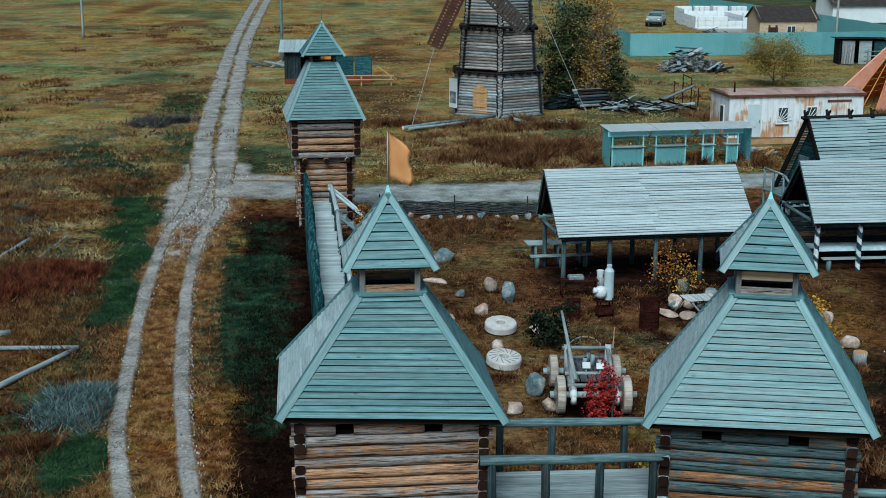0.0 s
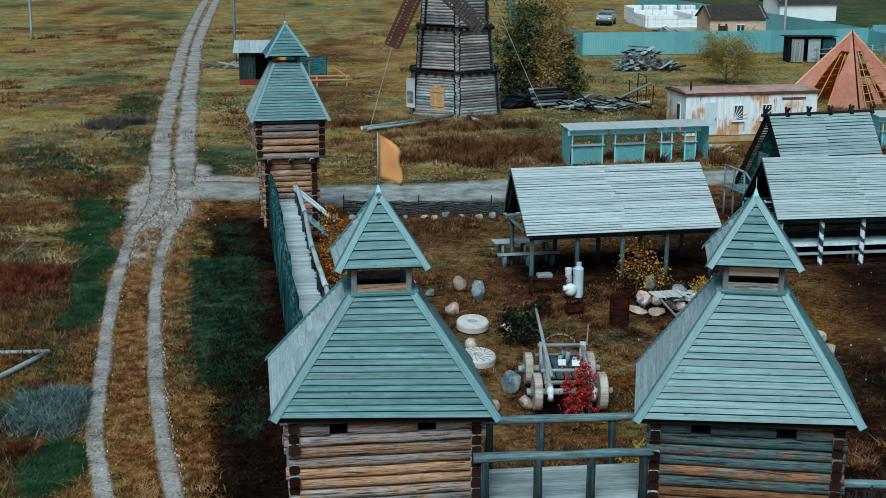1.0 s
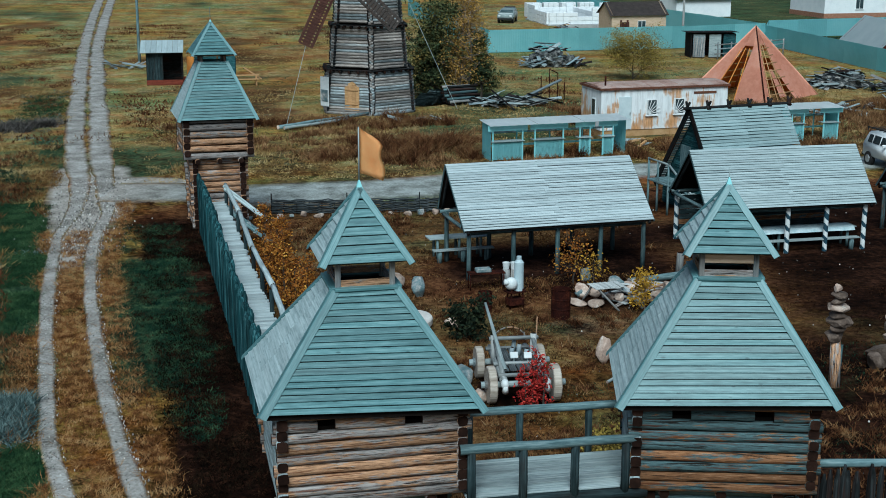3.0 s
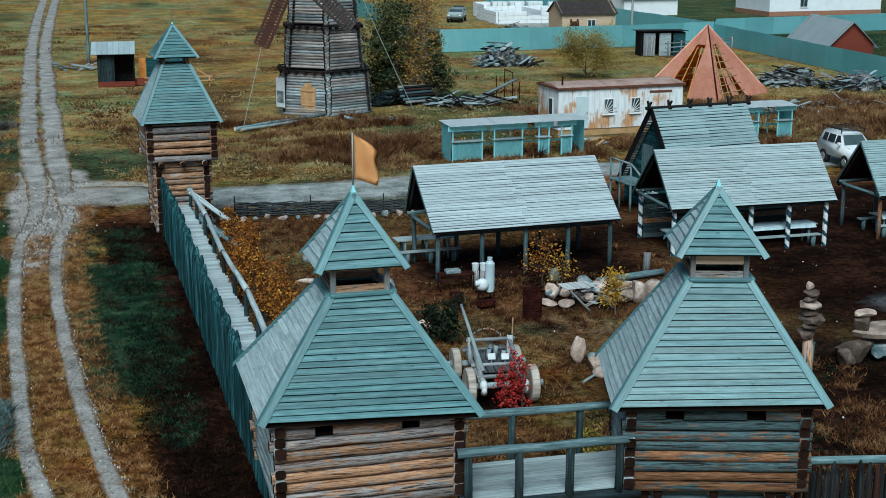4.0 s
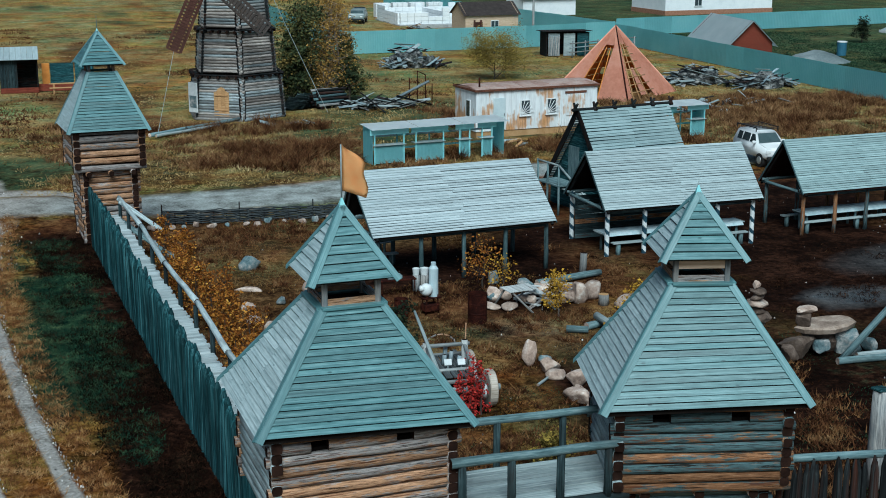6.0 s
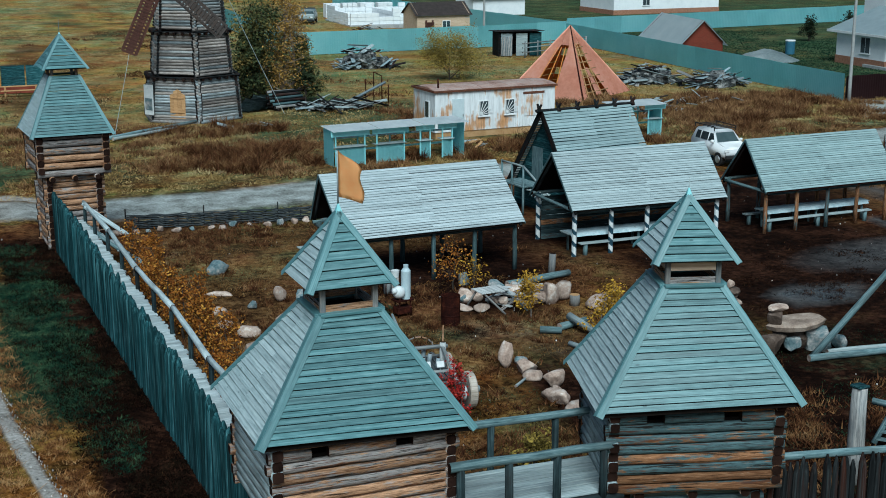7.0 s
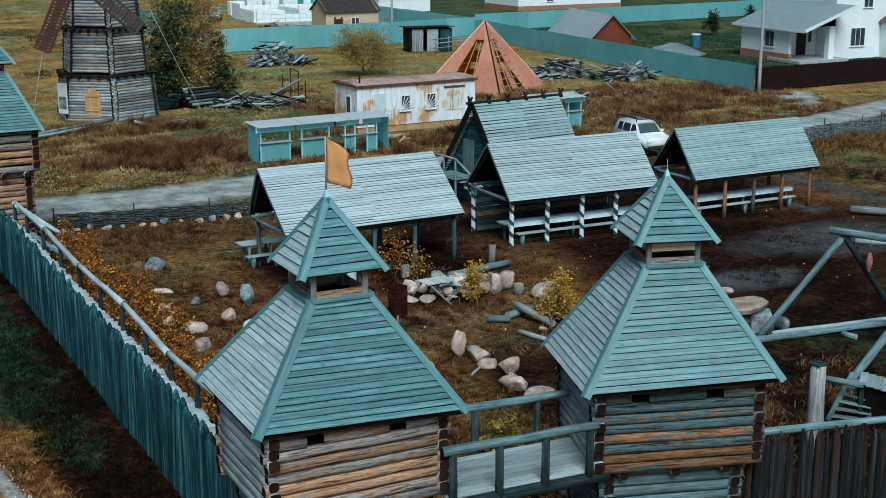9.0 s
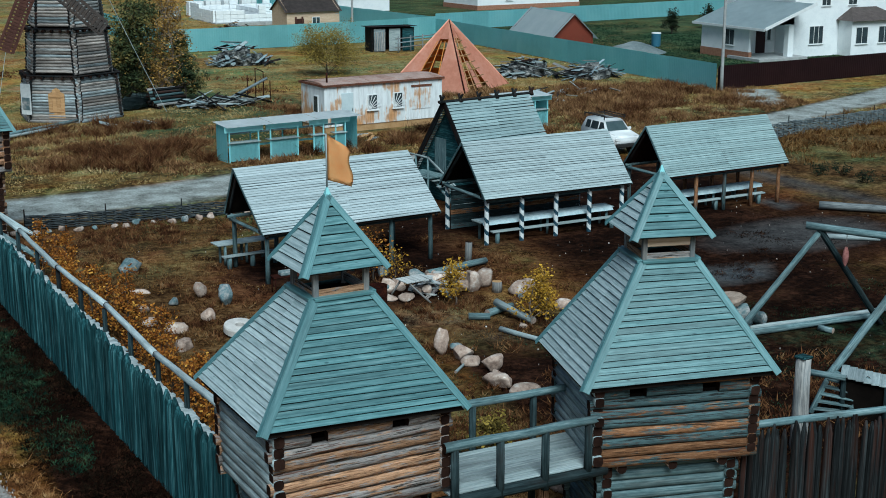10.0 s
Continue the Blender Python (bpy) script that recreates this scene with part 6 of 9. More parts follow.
    if rack:
        r = part("roof_rack", bm_box(bmesh.new(), 1.9, 0.04, 0.04, pose(-0.5, -0.6, H + 0.2)), RUBBER, c, "black roof rack")
        part("rack_bar", bm_box(bmesh.new(), 1.9, 0.04, 0.04, pose(-0.5, 0.6, H + 0.2)), RUBBER, r)
        for k in range(6):
            part("rack_bar", bm_box(bmesh.new(), 0.035, 1.24, 0.035, pose(-1.42 + 0.37 * k, 0, H + 0.14)), RUBBER, r)
        for x in (-1.4, 0.35):
            for y in (-0.6, 0.6):
                part("rack_foot", bm_box(bmesh.new(), 0.04, 0.04, 0.2, pose(x, y, H + 0.1)), RUBBER, r)
    return c


car(pose(32.7, 38.5, 0.0, 0, 0, -90), CAR_WHITE, "white off-road car with a roof rack on the road", True, 3.2, 1.45, 1.62)
car(pose(36.6, 128.0, 0, 0, 0, -112), CAR_GREY, "grey-green saloon car parked by the white blocks", False, 4.2, 1.7, 1.5)


def utility_pole(x, y, h, label, mats=CONCRETE, r=0.13):
    p = thing("utility_pole", label, "pole", pose(x, y, 0), "utility poles")
    pole("shaft", (0, 0, -0.2), (0, 0, h), r, r * 0.7, mats, p, seg=8)
    part("cross_arm", bm_box(bmesh.new(), 1.2, 0.08, 0.08, pose(0, 0, h - 0.4)), mats, p)


utility_pole(52.45, 54.2, 8.0, "tall pale concrete utility pole beside the dark fence")
utility_pole(50.5, 111.0, 8.0, "tall pale concrete utility pole behind the teal fence")
utility_pole(-2.85, 92.7, 8.0, "grey-blue utility pole in the dry meadow", LOG_TEAL)
utility_pole(-22.5, 114.2, 8.0, "pale utility pole in the open meadow", PLANK_PALE)


# ---- things in the yard ----
def rock(seed, sx, sy, sz):
    """An angular boulder: a ball cut by a dozen slanting planes, then pitted."""
    rr = random.Random(seed * 17 + 5)
    bm = bmesh.new()
    bmesh.ops.create_icosphere(bm, subdivisions=3, radius=0.6)
    planes = []
    for _ in range(10):
        a = Vector((rr.gauss(0, 1), rr.gauss(0, 1), rr.gauss(0.15, 0.8))).normalized()
        planes.append((a, rr.uniform(0.30, 0.46)))
    planes.append((Vector((rr.uniform(-0.2, 0.2), rr.uniform(-0.2, 0.2), 1)).normalized(), 0.40))
    o = Vector((seed * 7.3, seed * 3.1, seed * 1.7))
    for v in bm.verts:
        c = v.co.copy()
        for a, r in planes:
            d = c.dot(a) - r
            if d > 0:
                c -= a * d
        c *= 1 + 0.05 * noise.noise(c * 5 + o) + 0.09 * noise.noise(c * 2 + o)
        v.co = Vector((c.x * sx, c.y * sy, c.z * sz))
    return bm


def stone(x, y, sx, sy, sz, seed, mats=None, rz=0.0, tilt=0.0, label="pale weathered boulder lying in the dry grass", name="boulder", z=None, sink=0.25):
    bm = rock(seed, sx, sy, sz)
    lo = min(v.co.z for v in bm.verts)
    base = gz(x, y) if z is None else z
    ob = part(name, bm, mats or STONE, None, "", pose(x, y, base - lo - sink * sz * (1 if z is None else 0.0), 0, tilt, rz), True)
    return tagged(ob, label, "boulder" if name == "boulder" else "stone", "boulders in the yard")


for k, (x, y, sx, sy, sz, mt, tl) in enumerate([
    (4.85, 26.3, 0.92, 0.72, 0.82, STONE_BLUE, 0), (6.05, 22.2, 0.55, 0.45, 0.6, STONE, 8), (6.42, 20.95, 0.62, 0.45, 0.98, STONE_BLUE, 12),
    (5.48, 19.6, 0.52, 0.45, 0.48, STONE, 0), (4.28, 18.85, 0.85, 0.55, 0.45, STONE, 0), (3.98, 17.25, 0.75, 0.6, 0.42, STONE, 0),
    (5.0, 21.6, 0.4, 0.35, 0.38, STONE_BLUE, 0), (4.3, 23.4, 1.1, 0.3, 0.22, STONE, 0), (3.75, 19.9, 0.5, 0.4, 0.35, STONE, 0), (3.9, 21.3, 0.6, 0.45, 0.4, STONE, 0),
    (10.45, 12.95, 0.75, 0.55, 0.5, STONE, 0), (10.35, 12.35, 0.75, 0.4, 0.34, STONE, 0), (10.75, 11.75, 0.7, 0.6, 0.55, STONE, 0), (10.6, 11.3, 0.75, 0.35, 0.2, STONE, 0),
    (10.25, 10.65, 1.05, 0.6, 0.5, STONE, 4), (10.45, 9.75, 0.95, 0.6, 0.4, STONE, 0), (10.6, 13.55, 0.4, 0.35, 0.38, STONE_BLUE, 0),
    (14.0, 18.75, 0.72, 0.6, 0.95, STONE, 10), (14.55, 19.2, 0.8, 0.6, 0.8, STONE, 0), (15.15, 17.75, 0.9, 0.7, 0.8, STONE, 0), (15.55, 17.9, 0.5, 0.5, 0.55, STONE, 0),
    (12.0, 20.3, 0.5, 0.4, 0.4, STONE, 0), (11.0, 19.1, 0.85, 0.5, 0.3, STONE, 0), (11.5, 19.9, 0.6, 0.5, 0.6, STONE, 0), (12.2, 21.8, 0.55, 0.5, 0.55, STONE_BLUE, 0),
    (6.05, 12.7, 0.95, 0.65, 0.7, STONE_BLUE, 0), (6.2, 11.4, 0.5, 0.4, 0.4, STONE, 0), (5.3, 11.2, 0.55, 0.4, 0.35, STONE, 0), (5.55, 16.1, 0.45, 0.4, 0.45, STONE, 0),
    (8.3, 4.4, 1.0, 0.7, 0.75, STONE, 0), (6.6, 5.6, 0.9, 0.7, 0.6, STONE, 0), (4.9, 4.6, 0.75, 0.6, 0.6, STONE, 0), (13.9, 15.3, 0.35, 0.3, 0.3, STONE, 0), (13.35, 14.6, 0.3, 0.25, 0.2, STONE, 0),
    (13.2, 19.75, 0.8, 0.6, 0.62, STONE, 0), (13.65, 19.0, 0.65, 0.6, 0.6, STONE, 0), (11.6, 18.75, 0.7, 0.5, 0.35, STONE, 5), (12.9, 20.6, 0.7, 0.5, 0.55, STONE_BLUE, 0),
    (15.4, 15.7, 0.6, 0.5, 0.6, STONE, 0), (13.3, 16.4, 0.22, 0.2, 0.16, STONE_BLUE, 0), (14.9, 17.3, 0.3, 0.25, 0.2, STONE_BLUE, 0), (6.9, 17.6, 0.7, 0.4, 0.35, STONE, 0),
]):
    stone(x, y, sx * 0.9, sy * 0.9, sz * 0.82, k + 3, mt, rz=(k * 47) % 180, tilt=tl, label="blue-grey boulder lying in the dry grass" if mt is STONE_BLUE else "pale weathered boulder lying in the dry grass", sink=0.12)
stone(10.15, 13.55, 0.38, 0.36, 0.80, 7, STONE, 10, 14, "upright pale stone block in the boulder row", sink=0.05)
for k in range(18):
    f = k / 17
    stone(1.9 + 9.8 * f + R_.uniform(-0.15, 0.15), 33.25 - 0.7 * f + R_.uniform(-0.25, 0.25), R_.uniform(0.2, 0.55), R_.uniform(0.2, 0.35), R_.uniform(0.14, 0.26), 80 + k, STONE if k % 3 else STONE_BLUE, R_.uniform(0, 180), 0, "small pale stone at the wattle fence's foot", sink=0.1)


for k in range(16):
    a = R_.uniform(0, 6.28)
    r = R_.uniform(0.3, 1.0)
    stone(12.7 + 1.5 * r * math.cos(a), 19.6 + 0.9 * r * math.sin(a), R_.uniform(0.25, 0.55), R_.uniform(0.25, 0.45), R_.uniform(0.2, 0.45), 400 + k, STONE if k % 4 else STONE_BLUE, R_.uniform(0, 180), 0, "broken stone in the heap beside the trestle", sink=0.05)


def millstone(x, y, r, label, rz):
    bm = bmesh.new()
    seg = 28
    rings = [(r, 0.0), (r * 1.0, 0.16), (r * 0.95, 0.20), (r * 0.34, 0.215), (r * 0.27, 0.20), (r * 0.26, 0.0)]
    vs = [[bm.verts.new((q * math.cos(2 * math.pi * k / seg) * (1 + 0.02 * noise.noise(Vector((k, i, r)))), q * math.sin(2 * math.pi * k / seg), z)) for k in range(seg)] for i, (q, z) in enumerate(rings)]
    for i in range(len(rings) - 1):
        for k in range(seg):
            bm.faces.new((vs[i][k], vs[i][(k + 1) % seg], vs[i + 1][(k + 1) % seg], vs[i + 1][k]))
    t = thing("millstone", label, "millstone", pose(x, y, 0.12, 9, 0, rz), "millstones")
    part("wheel", bm, MILL, t)
    if rz:
        for k in range(14):
            a = 360 * k / 14
            part("groove", bm_box(bmesh.new(), r * 0.55, 0.02, 0.012, pose(0, 0, 0.208, 0, 0, a) @ pose(r * 0.62, 0, 0, 0, 0, 25)), GRAVEL, t)


MILL = mottled("millstone_grit", [(0.3, (0.42, 0.40, 0.37)), (0.6, (0.62, 0.60, 0.57)), (0.8, (0.74, 0.72, 0.69))], 4, 40, bump=0.3)
millstone(5.8, 17.8, 0.47, "white round millstone lying in the grass", 0)
millstone(5.5, 14.7, 0.48, "white grooved millstone lying in the grass", 20)


def drum(x, y, r, h, label, mats):
    d = thing("steel_drum", label, "barrel", pose(x, y, 0), "steel drums")
    bm = bmesh.new()
    seg = 22
    rings = [(r, 0), (r, 0.3 * h), (r + 0.012, 0.33 * h), (r, 0.36 * h), (r, 0.63 * h), (r + 0.012, 0.66 * h), (r, 0.69 * h), (r, h), (r + 0.012, h), (r - 0.02, h), (r - 0.03, 0.25 * h), (0.001, 0.24 * h)]
    vs = [[bm.verts.new((q * math.cos(2 * math.pi * k / seg), q * math.sin(2 * math.pi * k / seg), z)) for k in range(seg)] for q, z in rings]
    for i in range(len(rings) - 1):
        for k in range(seg):
            bm.faces.new((vs[i][k], vs[i][(k + 1) % seg], vs[i + 1][(k + 1) % seg], vs[i + 1][k]))
    part("shell", bm, mats, d)


drum(10.2, 17.85, 0.29, 0.9, "rusty open steel drum standing in the yard", IRON_RUST)
drum(8.15, 19.0, 0.21, 0.6, "small dark rusty drum standing in the yard", IRON_RUST)


BOTTLE = mottled("pale_blue_enamel", [(0.3, (0.36, 0.46, 0.50)), (0.6, (0.50, 0.60, 0.63)), (0.8, (0.60, 0.68, 0.70))], 3, 20, rough=0.45, bump=0.05)


def smoker():
    """A white gas bottle with a round pot on an iron stand."""
    s = thing("gas_smoker", "white gas bottle smoker with a pot on an iron stand", "smoker", pose(9.25, 19.2, 0, 0, 0, 10))
    bm = bmesh.new()
    for i, (r, z0, z1) in enumerate(((0.15, 0.48, 1.42),)):
        bm_cone(bm, r, r, z1 - z0, pose(0, 0, (z0 + z1) / 2), 20)
    bm_cone(bm, 0.15, 0.07, 0.1, pose(0, 0, 1.47), 20)
    bm_cone(bm, 0.08, 0.08, 0.1, pose(0, 0, 1.56), 14)
    part("bottle", bm, BOTTLE, s, "pale blue-white gas bottle")
    bm = bmesh.new()
    bmesh.ops.create_uvsphere(bm, u_segments=18, v_segments=12, radius=0.2, matrix=pose(-0.28, -0.05, 0.78))
    bm_cone(bm, 0.07, 0.09, 0.18, pose(-0.45, -0.12, 0.85, 0, -70), 10)
    part("pot", bm, PAINT_WHITE, s, "white round pot", smooth_faces=True)
    for x, y in ((-0.35, -0.15), (0.1, -0.15), (0.1, 0.15), (-0.35, 0.15)):
        pole("leg", (x, y, 0), (x * 0.8, y * 0.8, 0.6), 0.025, 0.025, IRON_RUST, s, seg=6)
    part("grate", bm_box(bmesh.new(), 0.6, 0.4, 0.04, pose(-0.12, 0, 0.52)), IRON_RUST, s)
    part("fire_box", bm_box(bmesh.new(), 0.5, 0.36, 0.22, pose(-0.12, 0, 0.2), 0.02), IRON_RUST, s)


smoker()


def barrow_bench():
    """The small iron table with basins beside the shed."""
    s = thing("wash_stand", "low iron stand with a grey basin by the shed", "stand", pose(8.75, 21.4, 0))
    plank("top", (-0.6, 0, 0.55), (0.6, 0, 0.55), 0.4, 0.04, IRON_RUST, s)
    for x in (-0.55, 0.55):
        for y in (-0.15, 0.15):
            pole("leg", (x, y, 0), (x, y, 0.55), 0.02, 0.02, IRON_RUST, s, seg=6)
    part("basin", bm_box(bmesh.new(), 0.5, 0.3, 0.14, pose(-0.1, 0, 0.64), 0.03), STONE_BLUE, s, "grey-blue basin")
    for x, y, r, mt in ((0.75, 0.35, 0.12, PAINT_WHITE), (1.02, 0.30, 0.14, PAINT_WHITE)):
        b = thing("bucket", "small white enamel bucket on a stump by the shed", "bucket", pose(8.75 + x, 21.4 + y, 0), "white buckets")
        pole("stump", (0, 0, -0.02), (0, 0, 0.52), 0.13, 0.12, LOG_GREY, b, seg=10)
        bm = bmesh.new()
        bm_cone(bm, r * 0.8, r, 0.24, pose(0, 0, 0.64), 16, caps=False)
        bm_cone(bm, r * 0.8, r * 0.8, 0.01, pose(0, 0, 0.53), 16)
        bmesh.ops.solidify(bm, geom=bm.faces[:], thickness=0.012)
        part("pail", bm, mt, b)


barrow_bench()


def ox_cart():
    """A wooden siege cart on four solid wheels with pale carved posts."""
    c = thing("wooden_cart", "heavy wooden cart on solid wheels with pale carved posts", "cart", pose(7.3, 12.05, 0, 0, 0, -4))
    for y, r in ((-0.95, 0.47), (0.95, 0.42)):
        pole("axle", (-1.08, y, r), (1.08, y, r), 0.085, 0.085, PLANK_PALE, c, seg=10)
        for s in (-1, 1):
            bm = bmesh.new()
            bm_cone(bm, r, r, 0.20, pose(s * 0.80, y, r, 0, 90, 0), 24)
            es = [e for e in bm.edges if len(e.link_faces) == 2 and any(len(f.verts) > 4 for f in e.link_faces)]
            bmesh.ops.bevel(bm, geom=es, offset=0.025, segments=1, affect="EDGES")
            w = part("wheel", bm, WHEEL_WOOD, c, "solid pale wooden wheel")
            part("hub", bm_cone(bmesh.new(), 0.13, 0.11, 0.06, pose(s * 0.93, y, r, 0, 90, 0), 14), LOG_GREY, w)
    for s in (-1, 1):
        pole("side_beam", (s * 0.52, -1.25, 0.62), (s * 0.46, 1.25, 0.72), 0.10, 0.09, CART_GREY, c)
        bm = bmesh.new()
        bmesh.ops.create_uvsphere(bm, u_segments=12, v_segments=9, radius=0.13, matrix=pose(s * 0.52, -1.32, 0.60) @ Matrix.Diagonal((0.8, 1.1, 1.0, 1)))
        bm_cone(bm, 0.09, 0.05, 0.18, pose(s * 0.52, -1.40, 0.50, 20), 10)
        part("carved_knob", bm, PAINT_WHITE, c, "white carved knob", smooth_faces=True)
        pole("upright", (s * 0.50, 0.35, 0.6), (s * 0.52, 0.40, 1.32), 0.10, 0.08, CART_PALE, c)
        pole("brace", (s * 0.50, -0.9, 0.7), (s * 0.50, 0.35, 1.2), 0.06, 0.05, CART_GREY, c)
    for y, z in ((-1.0, 0.72), (-0.3, 0.78), (0.4, 1.22), (0.9, 0.80)):
        pole("cross_bar", (-0.62, y, z), (0.62, y, z), 0.055, 0.05, CART_GREY, c)
    for k in range(5):
        plank("bed_board", (-0.4 + 0.2 * k, -0.8, 0.76), (-0.4 + 0.2 * k, 1.0, 0.80), 0.17, 0.03, CART_BED, c)
    pole("throwing_arm", (-0.42, -0.75, 0.75), (-0.58, 1.35, 1.90), 0.06, 0.035, PLANK_PALE, c)
    pole("stake", (0.72, 1.1, 0.6), (0.78, 1.2, 1.55), 0.025, 0.02, LOG_BROWN, c, seg=6)
    for k in range(7):
        a0, a1 = math.pi * k / 7, math.pi * (k + 1) / 7
        pole("hoop", (0.42 * math.cos(a0) - 0.02, 0.85, 1.05 + 0.33 * math.sin(a0)), (0.42 * math.cos(a1) - 0.02, 0.85, 1.05 + 0.33 * math.sin(a1)), 0.022, 0.022, LOG_BROWN, c, seg=6)
    for x, y, h in ((-0.12, 0.1, 0.28), (0.1, 0.25, 0.32), (0.02, 0.55, 0.36), (0.22, -0.1, 0.3)):
        pole("peg", (x, y, 0.8), (x + 0.03, y, 0.8 + h), 0.07, 0.05, STONE_BLUE_WOOD, c)
    for x, y in ((-0.1, -0.25), (0.24, -0.3)):
        part("plate", bm_box(bmesh.new(), 0.2, 0.03, 0.16, pose(x, y, 0.98, -25), 0.01), PAINT_WHITE, c)
        pole("plate_stem", (x, y + 0.02, 0.76), (x, y + 0.02, 0.95), 0.02, 0.02, PLANK_PALE, c, seg=6)


CART_PALE = wood("pale_carved_wood", (0.30, 0.32, 0.32), (0.52, 0.54, 0.53), (0.68, 0.69, 0.67), (0.16, 0.16, 0.15), 0.5, 0.2)
CART_GREY = wood("grey_cart_beam", (0.10, 0.11, 0.11), (0.26, 0.28, 0.28), (0.46, 0.48, 0.47), (0.06, 0.05, 0.045), 0.6, 0.5)
CART_BED = wood("dark_cart_bed", (0.02, 0.022, 0.024), (0.06, 0.068, 0.072), (0.14, 0.155, 0.16), (0.02, 0.018, 0.016), 0.5, 0.5)
WHEEL_WOOD = wood("pale_wheel_wood", (0.22, 0.18, 0.14), (0.42, 0.37, 0.31), (0.60, 0.55, 0.49), (0.12, 0.09, 0.07), 0.6, 0.3, grain=0.6)
STONE_BLUE_WOOD = wood("blue_grey_plank", (0.14, 0.19, 0.22), (0.28, 0.34, 0.37), (0.45, 0.50, 0.52), vary=0.3)
ox_cart()


def trestle_heap():
    """A broken plank trestle among stones."""
    t = thing("plank_trestle", "broken pale plank trestle among the stones", "trestle", pose(12.0, 18.9, 0, 0, 0, 8))
    for k in range(6):
        plank("top_board", (-0.45 + 0.17 * k, -0.30, 0.60 + R_.uniform(-0.02, 0.02)), (-0.45 + 0.17 * k, 0.35, 0.62), 0.15, 0.03, CART_PALE, t)
    for x in (-0.4, 0.4):
        pole("leg", (x, -0.2, 0.58), (x + 0.45, -0.75, 0.0), 0.035, 0.035, LOG_GREY, t, seg=6)
        pole("leg", (x, 0.25, 0.58), (x - 0.2, 0.55, 0.0), 0.035, 0.035, LOG_GREY, t, seg=6)
    t2 = thing("plank_pile", "pile of grey offcuts and boards beside the stones", "planks", pose(13.0, 19.3, 0))
    for k in range(16):
        a = R_.uniform(0, math.pi)
        L = R_.uniform(0.5, 1.2)
        x, y, z = R_.uniform(-0.7, 0.7), R_.uniform(-0.5, 0.5), 0.06 + 0.03 * k
        plank("board", (x - L / 2 * math.cos(a), y - L / 2 * math.sin(a), z), (x + L / 2 * math.cos(a), y + L / 2 * math.sin(a), z + R_.uniform(-0.05, 0.08)), 0.14, 0.035, CART_PALE if k % 3 else LOG_BROWN, t2)


trestle_heap()


def felled_logs():
    for k, (p, q, r, mt, lb) in enumerate([
        ((13.4, 20.9, 0.12), (16.0, 21.5, 0.14), 0.13, LOG_TEAL, "blue-grey felled log lying by the shed"),
        ((12.3, 16.0, 0.12), (12.9, 15.7, 0.12), 0.12, LOG_TEAL, "short blue-grey log lying in the grass"),
        ((12.95, 16.0, 0.12), (14.0, 16.3, 0.14), 0.12, LOG_TEAL, "blue-grey log lying across others"),
        ((13.35, 16.2, 0.38), (13.75, 14.6, 0.15), 0.12, PLANK_PALE, "pale log leaning on another log"),
        ((12.6, 14.6, 0.08), (13.2, 12.8, 0.08), 0.08, PLANK_PALE, "thin pale log lying in the grass"),
        ((9.7, 11.9, 0.06), (10.4, 12.5, 0.1), 0.04, PLANK_PALE, "thin pale branch lying by the stones"),
        ((18.15, 10.95, 0.10), (23.2, 10.5, 0.12), 0.105, LOG_TEAL, "long blue-grey beam lying on the ground"),
        ((19.0, 11.25, 0.09), (24.0, 10.9, 0.09), 0.085, PLANK_PALE, "long pale beam lying on the ground"),
        ((20.85, 10.4, 0.09), (21.0, 9.95, 0.09), 0.10, LOG_TEAL, "short round log under the beam"),
        ((32.3, 22.9, 0.18), (34.6, 20.6, 0.18), 0.17, LOG_GREY, "dark log lying at the yard's edge"),
        ((29.0, 18.9, 0.1), (30.5, 17.7, 0.1), 0.11, PLANK_PALE, "pale log lying at the yard's edge"),
        ((-7.67, 12.86, 0.26), (-6.06, 16.21, 0.26), 0.085, PLANK_PALE, "long pale pole lying in the rough grass"),
        ((-8.88, 16.53, 0.24), (-6, 16.46, 0.24), 0.07, PLANK_PALE, "long pale pole lying in the rough grass"),
        ((-10.8, 29.6, 0.12), (-9.5, 31.7, 0.12), 0.10, LOG_TEAL, "grey log lying in the rough grass"),
        ((-10.6, 26.9, 0.12), (-10.0, 29.4, 0.25), 0.10, PLANK_PALE, "pale log lying in the rough grass"),
        ((-9.2, 27.0, 0.12), (-8.8, 30.6, 0.12), 0.09, PLANK_PALE, "pale log lying in the rough grass"),
        ((-8.9, 17.6, 0.2), (-8.2, 18.1, 0.2), 0.12, PLANK_PALE, "short pale log lying in the rough grass"),
        ((5.0, 55.0, 0.26), (10.6, 59.1, 0.30), 0.12, LOG_TEAL, "long grey tail pole lying below the windmill"),
        ((5.3, 54.8, 0.24), (9.2, 57.4, 0.26), 0.09, PLANK_PALE, "long pale pole lying below the windmill"),
    ]):
        t = thing("log", lb, "log", pose(0, 0, 0), "loose logs")
        d = Vector(q) - Vector(p)
        pole("trunk", p, q, r, r * 0.85, mt, t, seg=10, end=STONE)
    for x, y, r, h in ((14.6, 18.3, 0.17, 0.36), (15.2, 14.3, 0.2, 0.35)):
        t = thing("tree_stump", "dark sawn stump standing in the yard", "stump", pose(x, y, 0), "stumps")
        pole("stump", (0, 0, -0.02), (0, 0, h), r, r * 0.95, LOG_GREY, t, seg=12, end=PLANK_NEW)
    t = thing("short_post", "grey split post standing by the shed", "post", pose(15.55, 22.0, 0))
    pole("post", (0, 0, -0.1), (0.05, 0, 0.75), 0.13, 0.12, LOG_GREY, t)


felled_logs()


